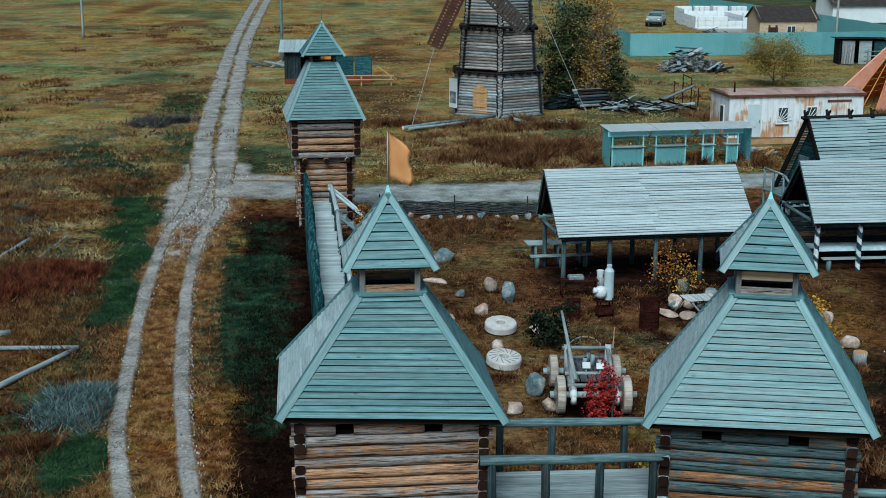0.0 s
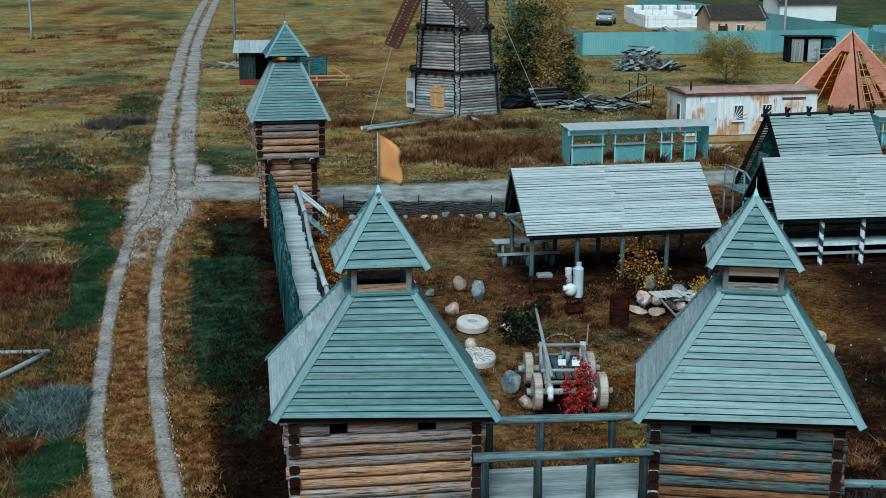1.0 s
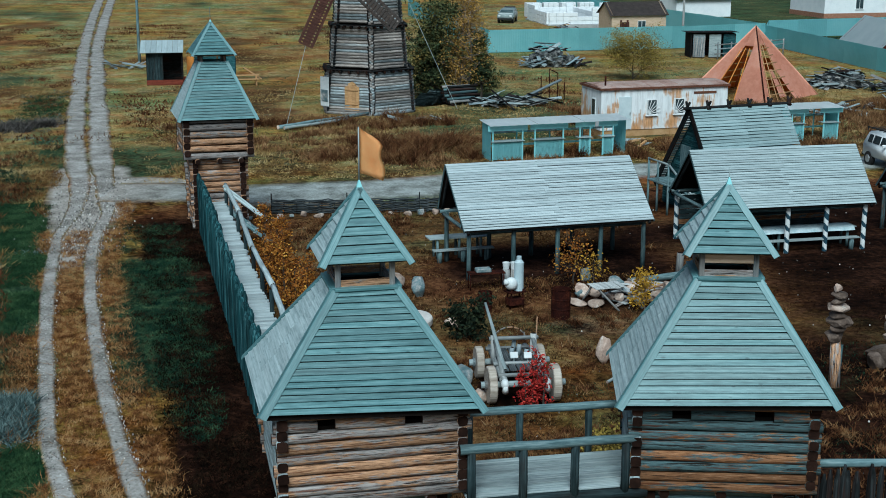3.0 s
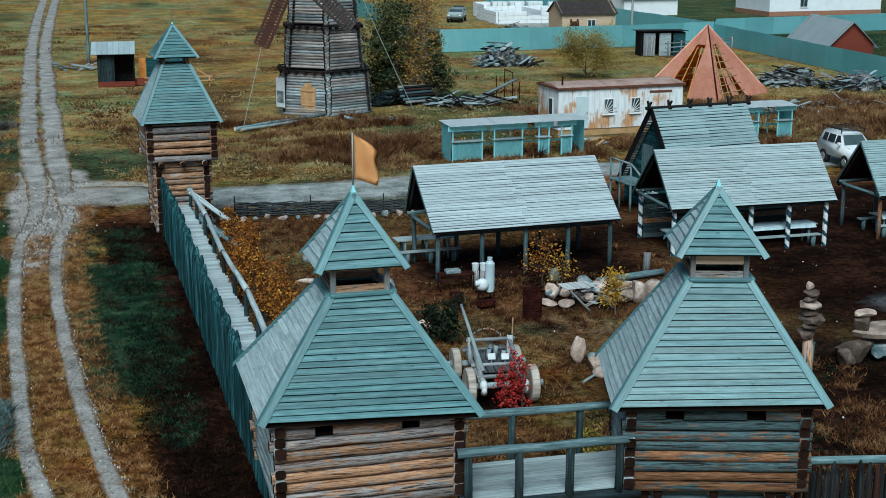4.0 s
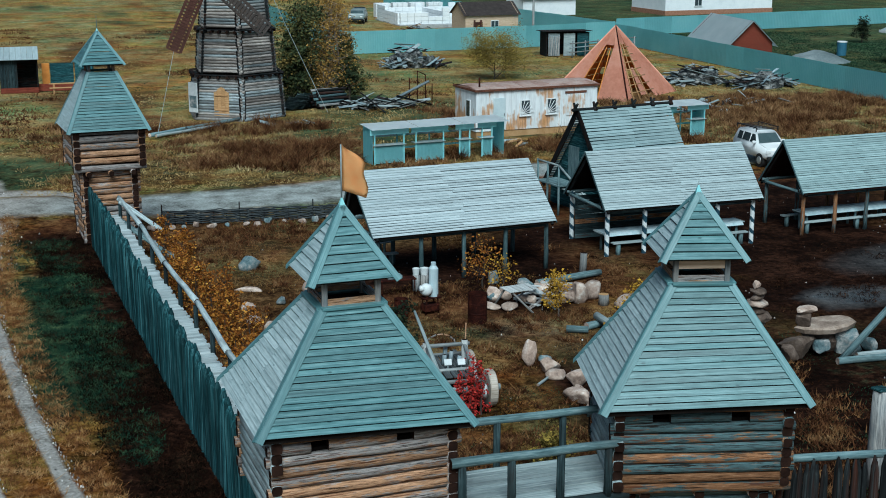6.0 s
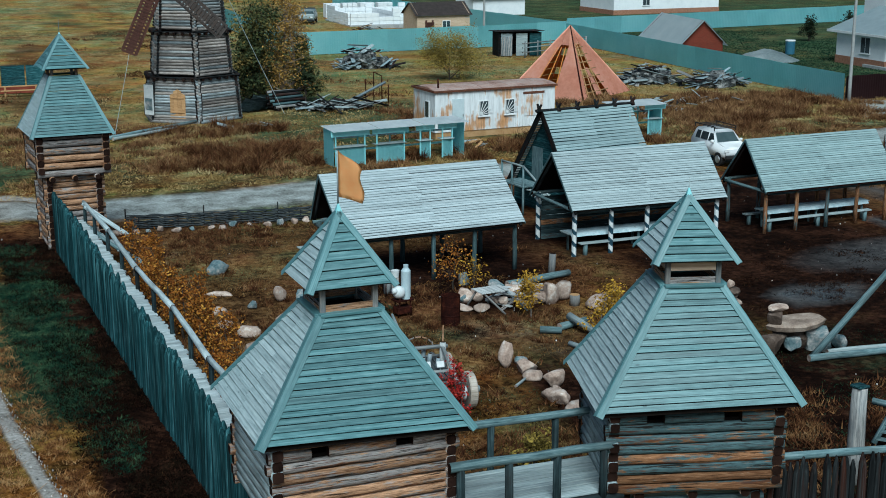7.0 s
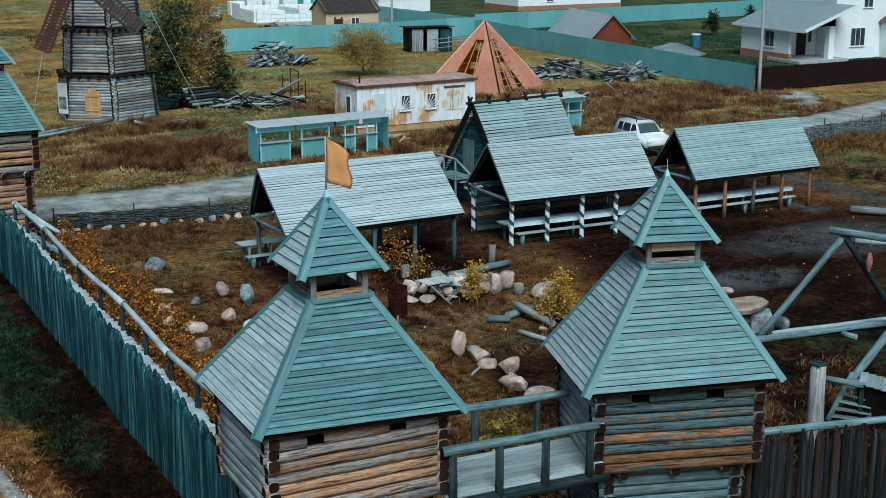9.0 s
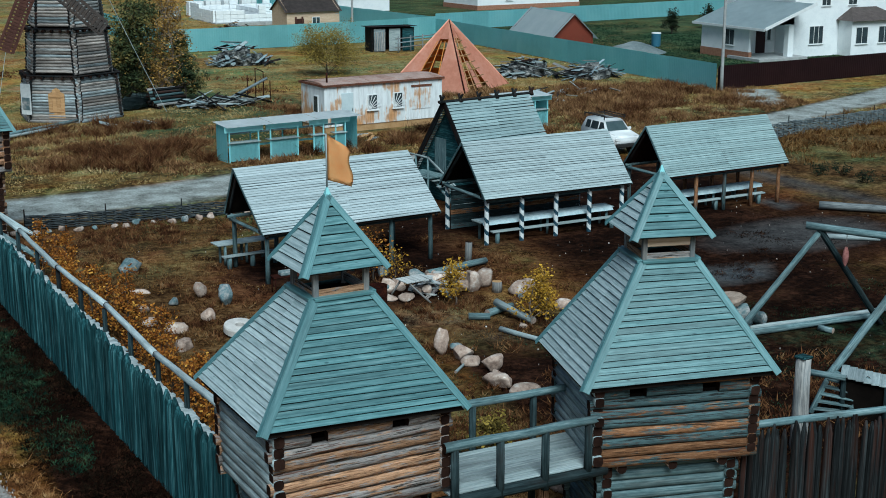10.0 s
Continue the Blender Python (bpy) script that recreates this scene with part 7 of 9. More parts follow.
def swing_frame():
    """The big A-frame of poles with a crossbeam at the right of the yard."""
    s = thing("tripod_hoist", "tall blue-grey hoist of crossed poles in the yard", "hoist", pose(0, 0, 0))
    apex = Vector((20.75, 10.5, 3.0))
    pole("leg", (18.45, 11.2, 0.0), apex + Vector((0.12, -0.03, 0.1)), 0.10, 0.085, LOG_TEAL, s)
    pole("leg", apex + Vector((-0.1, 0.0, 0.12)), (22.9, 10.0, 0.0), 0.10, 0.09, POST_DARK, s)
    pole("crossbeam", apex + Vector((-0.35, 0.25, 0.12)), (23.9, 7.4, 2.75), 0.115, 0.10, LOG_TEAL, s)
    pole("leg", (22.95, 8.3, 3.0), (18.1, 7.1, 0.0), 0.12, 0.11, LOG_TEAL, s)
    bm = bmesh.new()
    for k, (z, w, d) in enumerate(((0.0, 0.05, 0.05), (-0.16, 0.12, 0.09), (-0.32, 0.15, 0.10), (-0.50, 0.12, 0.09), (-0.66, 0.03, 0.03))):
        ring = [bm.verts.new((w * math.cos(2 * math.pi * j / 8), d * math.sin(2 * math.pi * j / 8), z)) for j in range(8)]
        if k:
            for j in range(8):
                bm.faces.new((prev_ring[j], prev_ring[(j + 1) % 8], ring[(j + 1) % 8], ring[j]))
        prev_ring = ring
    part("hanging_bag", bm, mottled("faded_red_cloth", [(0.3, (0.16, 0.045, 0.04)), (0.7, (0.40, 0.19, 0.17))], 8, 40), s, "faded red cloth bag", pose(21.25, 9.95, 2.55) @ Matrix.Diagonal((0.75, 0.75, 0.85, 1)), True)
    pole("cord", (21.25, 9.95, 2.6), (21.25, 9.95, 2.95), 0.012, 0.012, LOG_GREY, s, seg=5)


swing_frame()


def stone_table():
    t = thing("stone_table", "rough slab table of piled pale stones", "stone table", pose(18.3, 11.95, 0))
    rr = random.Random(4)
    def lump(cx, cy, cz, sx, sy, sz, seed, mt=STONE, name="stone"):
        part(name, rock(seed + 200, sx, sy, sz), mt, t, m=pose(cx, cy, cz, 0, 0, rr.uniform(-25, 25)))
    lump(-0.75, 0, 0.30, 0.95, 0.85, 0.75, 1, STONE_BROWN)
    lump(0.75, -0.1, 0.34, 0.95, 0.8, 0.82, 2, STONE_BLUE)
    lump(0.1, 0.2, 0.30, 1.2, 0.8, 0.75, 3, STONE_BROWN)
    lump(-0.15, -0.25, 0.30, 0.42, 0.4, 0.58, 4, STONE_BLUE)
    bm = bmesh.new()
    ring = []
    for k in range(11):
        a = 2 * math.pi * k / 11
        q = 1 + 0.16 * noise.noise(Vector((k * 1.7, 4.4, 0)))
        ring.append((1.0 * math.cos(a) * q, 0.52 * math.sin(a) * q))
    low = [bm.verts.new((x * 0.93, y * 0.93, -0.09)) for x, y in ring]
    mid = [bm.verts.new((x, y, 0.04 + 0.03 * noise.noise(Vector((x, y, 1))))) for x, y in ring]
    top = [bm.verts.new((x * 0.88, y * 0.86, 0.10 + 0.05 * noise.noise(Vector((x * 2, y * 2, 5))))) for x, y in ring]
    for lo, hi in ((low, mid), (mid, top)):
        for k in range(11):
            bm.faces.new((lo[k], lo[(k + 1) % 11], hi[(k + 1) % 11], hi[k]))
    bm.faces.new(top)
    bm.faces.new(low[::-1])
    part("slab", bm, STONE_TAN, t, "broad tan slab", pose(0.12, 0, 0.82, 2, -2, 6))
    lump(-0.62, -0.05, 1.10, 0.45, 0.42, 0.45, 6, STONE_BROWN)
    lump(-0.62, -0.05, 1.36, 0.62, 0.52, 0.18, 7)
    lump(1.35, -0.3, 0.22, 0.5, 0.45, 0.5, 9, STONE_BLUE)
    lump(-1.2, -0.3, 0.25, 0.5, 0.5, 0.5, 10, STONE_BROWN)


STONE_TAN = mottled("tan_stone", [(0.3, (0.11, 0.08, 0.06)), (0.5, (0.27, 0.205, 0.16)), (0.7, (0.46, 0.38, 0.31))], 2.6, 18, bump=0.9, vary=0.4)
STONE_BROWN = mottled("brown_stone", [(0.3, (0.03, 0.021, 0.016)), (0.5, (0.105, 0.075, 0.058)), (0.7, (0.24, 0.185, 0.15))], 2.6, 18, bump=0.9, vary=0.4)


stone_table()


def cairn():
    c = thing("cairn", "cairn of flat stones balanced on a tree post", "cairn", pose(15.3, 10.6, 0))
    pole("post", (0.05, 0, -0.1), (0.0, 0, 1.28), 0.15, 0.13, LOG_BROWN, c, seg=10)
    rr = random.Random(8)
    z = 1.25
    for k, (w, h) in enumerate(((0.62, 0.26), (0.5, 0.2), (0.72, 0.2), (0.45, 0.2), (0.6, 0.24), (0.42, 0.16), (0.5, 0.18), (0.2, 0.22))):
        part("stone", rock(300 + k, w, w * 0.8, h * 1.1), STONE if k in (4, 7) else STONE_BROWN, c, m=pose(rr.uniform(-0.05, 0.05), 0, z + h / 2, rr.uniform(-6, 6), 0, rr.uniform(0, 180)))
        z += h * 0.88
    pole("post", (0.20, 0.1, -0.1), (0.22, 0.1, 1.1), 0.07, 0.06, POST_MID, c)


cairn()
tp = thing("carved_post", "thick pale grey post with a split top", "post", pose(14.12, 3.74, 0))
pole("post", (0, 0, -0.1), (0, 0, 2.2), 0.20, 0.17, LOG_GREY, tp, seg=12)
part("post_cap", bm_box(bmesh.new(), 0.36, 0.28, 0.07, pose(0, 0, 2.22, 0, 6, 15), 0.02), STAKE, tp)
gp = thing("gate_marker", "short dark round-topped post before the gate", "post", pose(4.35, -0.75, 0))
bm = bmesh.new()
bm_cone(bm, 0.13, 0.13, 2.4, pose(0, 0, 1.2), 14)
bmesh.ops.create_uvsphere(bm, u_segments=14, v_segments=8, radius=0.15, matrix=pose(0, 0, 2.45))
part("post", bm, STAKE, gp, smooth_faces=True)


def corner_stage():
    """A low stage of pale boards with pole steps behind the right-hand palisade."""
    s = thing("corner_platform", "low stage of pale boards with pole steps", "platform", pose(16.4, 4.9, 0))
    along, deep = Vector((0.33, -0.94, 0)), Vector((0.66, 0.62, 0.0))
    for k in range(12):
        p = along * (0.1 + 0.2 * k) + Vector((0, 0, 1.03 + R_.uniform(-0.008, 0.008)))
        plank("stage_board", p, p + deep, 0.185, 0.03, PLANK_PALE, s)
    for u in (0.1, 1.2, 2.3):
        for w_ in (0.08, 0.92):
            p = along * u + deep * w_
            pole("post", (p.x, p.y, -0.05), (p.x, p.y, 1.0), 0.07, 0.065, POST_DARK, s)
    # dark box added to stand for the shade under the stage
    part("dark_core", bm_box(bmesh.new(), 2.1, 0.7, 0.9, Matrix.Translation(along * 1.2 + deep * 0.52 + Vector((0, 0, 0.46))) @ pose(0, 0, 0, 0, 0, -70.6)), INNER_SHADE, s)
    left, right = (Vector((-0.55, 0.35, 0.05)), Vector((0.22, 0.42, 1.16))), (Vector((0.12, -0.2, 0.05)), Vector((0.52, -0.42, 1.05)))
    for lo, hi in (left, right):
        pole("step_string", lo, hi, 0.075, 0.065, LOG_TEAL, s)
    for k in range(6):
        f = 0.12 + 0.15 * k
        plank("tread", left[0].lerp(left[1], f), right[0].lerp(right[1], f), 0.16, 0.04, LOG_TEAL, s)
    pole("cross_log", (-0.55, 0.5, 1.08), (0.0, -0.2, 1.05), 0.085, 0.075, LOG_TEAL, s)


corner_stage()


def wattle(pts, h, label, mats=None):
    """A low fence of woven twigs between short posts."""
    w = thing("wattle_fence", label, "fence", pose(0, 0, 0))
    for (ax, ay), (bx, by) in zip(pts, pts[1:]):
        a, b = Vector((ax, ay, 0)), Vector((bx, by, 0))
        L = (b - a).length
        nrm = Vector((-(b - a).y, (b - a).x, 0)).normalized()
        n = int(L / 0.45)
        for k in range(n):
            p = a.lerp(b, k / n)
            tall = h + (0.28 if k % 6 == 0 else -0.06)
            pole("wattle_stake", (p.x, p.y, -0.05), (p.x, p.y, tall), 0.03, 0.025, STAKE_DARK, w, seg=6)
        bm = bmesh.new()
        rows = int(h / 0.034)
        for j in range(rows):
            z0 = 0.04 + j * 0.034
            m_ = n * 2
            prev = None
            for k in range(m_ + 1):
                c = a.lerp(b, k / m_) + nrm * (0.045 * (1 if (k // 2 + j) % 2 else -1) + R_.uniform(-0.03, 0.03))
                z = z0 + R_.uniform(-0.025, 0.025)
                q = [bm.verts.new((c.x, c.y, z - 0.024)), bm.verts.new((c.x + nrm.x * 0.02, c.y + nrm.y * 0.02, z)), bm.verts.new((c.x, c.y, z + 0.024)), bm.verts.new((c.x - nrm.x * 0.02, c.y - nrm.y * 0.02, z))]
                if prev and R_.random() > 0.04:
                    for i in range(4):
                        bm.faces.new((prev[i], prev[(i + 1) % 4], q[(i + 1) % 4], q[i]))
                prev = q
        part("wattle_weave", bm, mats or TWIG, w)["kind"] = "stuff"


TWIG_GREY = mottled("grey_twig", [(0.3, (0.04, 0.05, 0.055)), (0.55, (0.15, 0.18, 0.19)), (0.75, (0.30, 0.33, 0.34))], 3, 30)
TWIG = mottled("dark_twig", [(0.3, (0.012, 0.015, 0.017)), (0.6, (0.06, 0.07, 0.075)), (0.8, (0.17, 0.18, 0.18))], 3, 30)
wattle([(2.9, 34.0), (5.9, 33.6), (8.8, 33.2), (12.0, 33.0), (16.0, 33.1)], 0.56, "low dark wattle fence along the road")
wattle([(41.4, 36.9), (43.8, 37.8), (48.2, 38.3), (54.0, 39.2), (62.0, 42.3)], 0.8, "grey-blue wattle fence on the road's verge", TWIG_GREY)


# ---- trees and shrubs ----
def leaf_mesh(bm_list, pts, size, rr, n):
    """Small bent leaves scattered round a list of twig places."""
    verts, faces = [], []
    for _ in range(n):
        c, spread = pts[rr.randrange(len(pts))]
        p = Vector(c) + Vector((rr.gauss(0, spread), rr.gauss(0, spread), rr.gauss(0, spread * 0.8)))
        a = Vector((rr.uniform(-1, 1), rr.uniform(-1, 1), rr.uniform(-1, 1))).normalized()
        b = a.orthogonal().normalized()
        s = size * rr.uniform(0.6, 1.4)
        k = len(verts)
        verts += [p - a * s, p + b * s * 0.55, p + a * s, p - b * s * 0.55]
        faces += [(k, k + 1, k + 2), (k, k + 2, k + 3)]
    return verts, faces


def tree(x, y, h, spread, leaf_mat, bark, label, seed, n_leaf=2500, leaf=0.07, limbs=9, bare=0.0, low=0.25, name="tree", category="tree", trunk_r=None, top_narrow=0.5, cluster=0.16):
    rr = random.Random(seed)
    t = thing(name, label, category, pose(x, y, gz(x, y)))
    r0 = trunk_r or h * 0.022
    verts, faces = [], []

    def tube(pts, ra, rb, seg=6):
        base = len(verts)
        n = len(pts)
        for i, p in enumerate(pts):
            d = (pts[min(i + 1, n - 1)] - pts[max(i - 1, 0)]).normalized()
            u = d.orthogonal().normalized()
            v = d.cross(u)
            r = ra + (rb - ra) * i / (n - 1)
            for k in range(seg):
                a = 2 * math.pi * k / seg
                verts.append(p + u * r * math.cos(a) + v * r * math.sin(a))
        for i in range(n - 1):
            for k in range(seg):
                a, b = base + i * seg + k, base + i * seg + (k + 1) % seg
                faces.append((a, b, b + seg, a + seg))

    trunk = [Vector((0, 0, -0.1))]
    for i in range(1, 7):
        trunk.append(Vector((rr.gauss(0, 0.02) * h, rr.gauss(0, 0.02) * h, h * 0.93 * i / 6)))
    tube(trunk, r0, r0 * 0.15, 7)
    ends = []
    for k in range(limbs):
        f = low + (0.95 - low) * (k + rr.random()) / limbs
        p = trunk[0].lerp(trunk[-1], f)
        a = rr.uniform(0, 2 * math.pi)
        L = spread * (1 - top_narrow * f) * rr.uniform(0.65, 1.1)
        q = p + Vector((math.cos(a) * L * 0.5, math.sin(a) * L * 0.5, L * rr.uniform(0.2, 0.5)))
        e = q + Vector((math.cos(a + rr.gauss(0, 0.4)) * L * 0.5, math.sin(a + rr.gauss(0, 0.4)) * L * 0.5, L * rr.uniform(0.15, 0.5)))
        tube([p, q, e], r0 * 0.4 * (1.1 - f), r0 * 0.08, 5)
        for c in (q, q.lerp(e, 0.5), e):
            ends.append((c, spread * cluster))
            for _ in range(2):
                g = c + Vector((rr.gauss(0, 1), rr.gauss(0, 1), rr.gauss(0.3, 0.8))) * spread * 0.22
                tube([c, g], r0 * 0.10, r0 * 0.04, 4)
                ends.append((g, spread * cluster * 0.8))
    ends.append((trunk[-1], spread * cluster))
    mesh_ob("trunk", verts, faces, bark, t, smooth_faces=True)
    if n_leaf:
        v2, f2 = leaf_mesh(None, ends, leaf, rr, n_leaf)
        mesh_ob("crown", v2, f2, leaf_mat, t)
    return t


BARK = mottled("dark_bark", [(0.3, (0.02, 0.016, 0.013)), (0.7, (0.09, 0.075, 0.06))], 5, 30)
BARK_PALE = mottled("pale_bark", [(0.3, (0.16, 0.13, 0.11)), (0.7, (0.32, 0.27, 0.23))], 5, 30)
LEAF_OCHRE = leafy("ochre_leaf", [(0.0, (0.12, 0.07, 0.018)), (0.5, (0.30, 0.17, 0.04)), (1.0, (0.52, 0.33, 0.10))])
LEAF_YELLOW = leafy("yellow_leaf", [(0.0, (0.13, 0.065, 0.010)), (0.5, (0.34, 0.19, 0.022)), (1.0, (0.58, 0.36, 0.05))])
LEAF_ORANGE = leafy("orange_leaf", [(0.0, (0.08, 0.024, 0.006)), (0.5, (0.24, 0.085, 0.016)), (0.85, (0.38, 0.165, 0.028)), (1.0, (0.58, 0.32, 0.06))])
LEAF_RED = leafy("red_leaf", [(0.0, (0.10, 0.008, 0.008)), (0.5, (0.30, 0.022, 0.02)), (1.0, (0.52, 0.06, 0.045))])
LEAF_OLIVE = leafy("olive_leaf", [(0.0, (0.07, 0.055, 0.015)), (0.5, (0.20, 0.15, 0.035)), (1.0, (0.38, 0.28, 0.06))])
LEAF_DUSK = leafy("dusky_olive_leaf", [(0.0, (0.018, 0.030, 0.018)), (0.45, (0.060, 0.075, 0.032)), (0.8, (0.16, 0.135, 0.045)), (1.0, (0.32, 0.22, 0.065))], patch=0.6, patch_scale=0.7)
LEAF_SPRUCE = leafy("spruce_needle", [(0.0, (0.006, 0.010, 0.007)), (0.6, (0.016, 0.024, 0.014)), (1.0, (0.04, 0.045, 0.022))])

tree(16.6, 67.3, 6.4, 2.05, LEAF_DUSK, BARK, "tall dark olive-green leafy tree beside the windmill", 3, 7600, 0.095, 34, low=0.04, top_narrow=0.45, cluster=0.22)
tree(17.9, 66.9, 7.4, 1.6, LEAF_OCHRE, BARK_PALE, "tall half-bare ochre tree beside the windmill", 5, 5200, 0.065, 36, low=0.10, top_narrow=0.4)
tree(18.3, 66.2, 6.2, 1.4, LEAF_OCHRE, BARK_PALE, "slender half-bare tree with pale twigs", 9, 1800, 0.06, 36, low=0.08, top_narrow=0.3)
tree(19.1, 66.3, 4.4, 1.0, LEAF_DUSK, BARK, "small dark spruce beside the timber heap", 6, 6500, 0.09, 26, low=0.03, top_narrow=0.8)
tree(15.9, 67.4, 4.6, 1.35, LEAF_DUSK, BARK, "dark green leafy shrub beside the windmill", 13, 5200, 0.10, 22, low=0.03)
tree(32.4, 74.6, 2.6, 2.1, LEAF_OLIVE, BARK, "round olive-yellow bush behind the site cabin", 21, 11000, 0.055, 22, low=0.03, name="bush", category="bush", top_narrow=0.2)
tree(12.75, 17.6, 1.35, 0.55, LEAF_YELLOW, BARK_PALE, "small yellow sapling in front of the stones", 31, 900, 0.045, 12, low=0.2, name="sapling", category="sapling", cluster=0.2)
tree(13.65, 14.6, 1.65, 0.62, LEAF_YELLOW, BARK_PALE, "small bright yellow sapling beside the logs", 32, 1300, 0.045, 14, low=0.2, name="sapling", category="sapling", cluster=0.2)
tree(14.35, 14.9, 1.1, 0.45, LEAF_YELLOW, BARK_PALE, "small bright yellow sapling beside the logs", 33, 500, 0.045, 9, low=0.2, name="sapling", category="sapling", cluster=0.2)
tree(11.7, 21.4, 1.5, 0.7, LEAF_ORANGE, BARK, "small orange sapling before the shed", 34, 420, 0.042, 16, low=0.2, name="sapling", category="sapling", cluster=0.2)
tree(12.1, 20.6, 1.2, 0.6, LEAF_YELLOW, BARK, "small yellow sapling before the shed", 35, 260, 0.042, 12, low=0.2, name="sapling", category="sapling", cluster=0.2)
for k, (x, y, h) in enumerate(((7.10, 10.5, 1.15), (7.42, 10.55, 1.65), (7.60, 10.5, 1.35), (7.30, 10.4, 0.9))):
    tree(x, y, h, 0.15, LEAF_RED, BARK, "spindly red-leaved shrub in front of the cart", 36 + k, 420, 0.034, 12, low=0.15, name="shrub", category="shrub", cluster=0.42, top_narrow=0.3)
tree(6.95, 16.2, 0.9, 0.62, LEAF_SPRUCE, BARK, "dark green bush beside the millstone", 38, 1500, 0.06, 14, low=0.03, name="bush", category="bush", top_narrow=0.2)
tree(7.9, 6.9, 0.75, 0.5, LEAF_OLIVE, BARK, "low olive bush behind the gate", 39, 900, 0.045, 10, low=0.05, name="bush", category="bush")
for k, (x, y, h) in enumerate(((2.1, 26.6, 1.7), (2.3, 24.0, 1.5), (2.6, 17.9, 2.0), (2.4, 19.3, 1.6), (2.9, 15.6, 1.5), (2.2, 14.0, 1.5), (3.0, 12.6, 1.2), (2.4, 11.2, 1.4), (2.2, 12.3, 1.5), (2.5, 16.7, 1.7), (2.8, 18.6, 1.4), (2.2, 20.4, 1.6), (2.0, 22.8, 1.4), (2.6, 25.3, 1.6), (2.1, 8.6, 1.2), (3.2, 9.6, 1.0), (1.7, 21.6, 1.5))):
    tree(x, y, h * 1.2, 0.40, LEAF_ORANGE, BARK, "slender orange sapling growing along the palisade", 50 + k, 900, 0.042, 18, low=0.12, name="sapling", category="sapling", cluster=0.2)
for k, (x, y) in enumerate(((37.4, 28.5), (38.3, 28.0), (38.2, 26.2))):
    tree(x, y, 0.24, 0.5, LEAF_SPRUCE, BARK, "low dark twiggy bush at the yard's edge", 90 + k, 320, 0.05, 10, low=0.05, name="bush", category="bush", top_narrow=0.2)
for x, y, h in ((75.5, 90.5, 2.2), (82.5, 94.0, 2.2)):
    tree(x, y, h, 1.0, LEAF_SPRUCE, BARK, "small dark conifer in the kitchen garden", int(x), 1500, 0.09, 14, low=0.05, top_narrow=0.8)


# ---- heaps, hut and far things ----
def heap(x, y, w, d, h, n, mats, label, seed, length=(0.8, 2.2), stones=6):
    rr = random.Random(seed)
    t = thing("timber_heap", label, "heap", pose(x, y, 0), "heaps of timber")
    if h > 0.6:
        bm = bmesh.new()
        bmesh.ops.create_icosphere(bm, subdivisions=4, radius=1.0)
        for v in bm.verts:
            c = v.co.copy()
            lump = 1 + 0.45 * noise.noise(c * 1.9 + Vector((seed, 0, 0))) + 0.22 * noise.noise(c * 4.3)
            v.co = Vector((c.x * w * 0.44 * lump, c.y * d * 0.44 * lump, max(-0.05, c.z * h * 0.72 * lump)))
        part("rubble", bm, RUBBLE, t, "dark packed rubble")
    for k in range(n):
        a = rr.gauss(0.3, 0.9)
        L = rr.uniform(*length)
        u = rr.uniform(-1, 1)
        px, py = u * w / 2, rr.uniform(-1, 1) * d / 2
        z = 0.06 + h * (1 - u * u) * rr.random()
        tilt = rr.uniform(-0.35, 0.35)
        e = Vector((math.cos(a) * L / 2, math.sin(a) * L / 2, tilt * L / 2))
        c = Vector((px, py, max(z, abs(e.z) + 0.05)))
        plank("board", c - e, c + e, rr.choice((0.14, 0.2, 0.28)), 0.04, mats[k % len(mats)], t, up=(rr.uniform(-0.5, 0.5), rr.uniform(-0.5, 0.5), 1))
    return t


RUBBLE = mottled("heap_rubble", [(0.38, (0.010, 0.012, 0.013)), (0.47, (0.055, 0.060, 0.060)), (0.54, (0.16, 0.165, 0.16)), (0.62, (0.34, 0.33, 0.31))], 2.4, 7, bump=1.0, bump_dist=0.15)
SHEET_BLUE = wood("blue_grey_sheet", (0.12, 0.18, 0.20), (0.26, 0.34, 0.37), (0.45, 0.52, 0.54), vary=0.5)
heap(29.1, 84.4, 4.6, 2.6, 1.7, 90, [LOG_GREY, SHEET_BLUE, STAKE_DARK, PLANK_PALE], "tangled heap of scrap timber and metal sheets", 1)
heap(45.6, 68.2, 4.2, 3.4, 1.25, 75, [LOG_GREY, STAKE_DARK, PLANK_PALE], "long heap of grey firewood by the fence", 2)
heap(48.6, 64.6, 4.2, 3.0, 1.25, 75, [LOG_GREY, STAKE_DARK, SHEET_BLUE], "long heap of grey firewood by the fence", 3)


def sheet_stack():
    """Corrugated sheets slipped against one another, leaning on the beam pile."""
    rr = random.Random(4)
    t = thing("sheet_stack", "stack of pale corrugated sheets beside the windmill", "sheets", pose(15.15, 64.2, 0))
    for k in range(7):
        bm = bmesh.new()
        rows = []
        for i in range(25):
            x, z = -0.55 + 1.1 * i / 24, 0.03 * math.cos(i * math.pi / 2)
            rows.append((bm.verts.new((x, -0.75, z)), bm.verts.new((x, 0.75, z))))
        for a, b in zip(rows, rows[1:]):
            bm.faces.new((a[0], b[0], b[1], a[1]))
        bmesh.ops.solidify(bm, geom=bm.faces[:], thickness=0.012)
        part("sheet", bm, SHEET_PALE, t, "", pose(-0.45 + 0.20 * k, 0.03 * k + rr.uniform(-0.15, 0.15), 0.24 + 0.045 * k, rr.uniform(-4, 4), -24 - 2.5 * k, 35 + rr.uniform(-12, 12)), True)
    return t


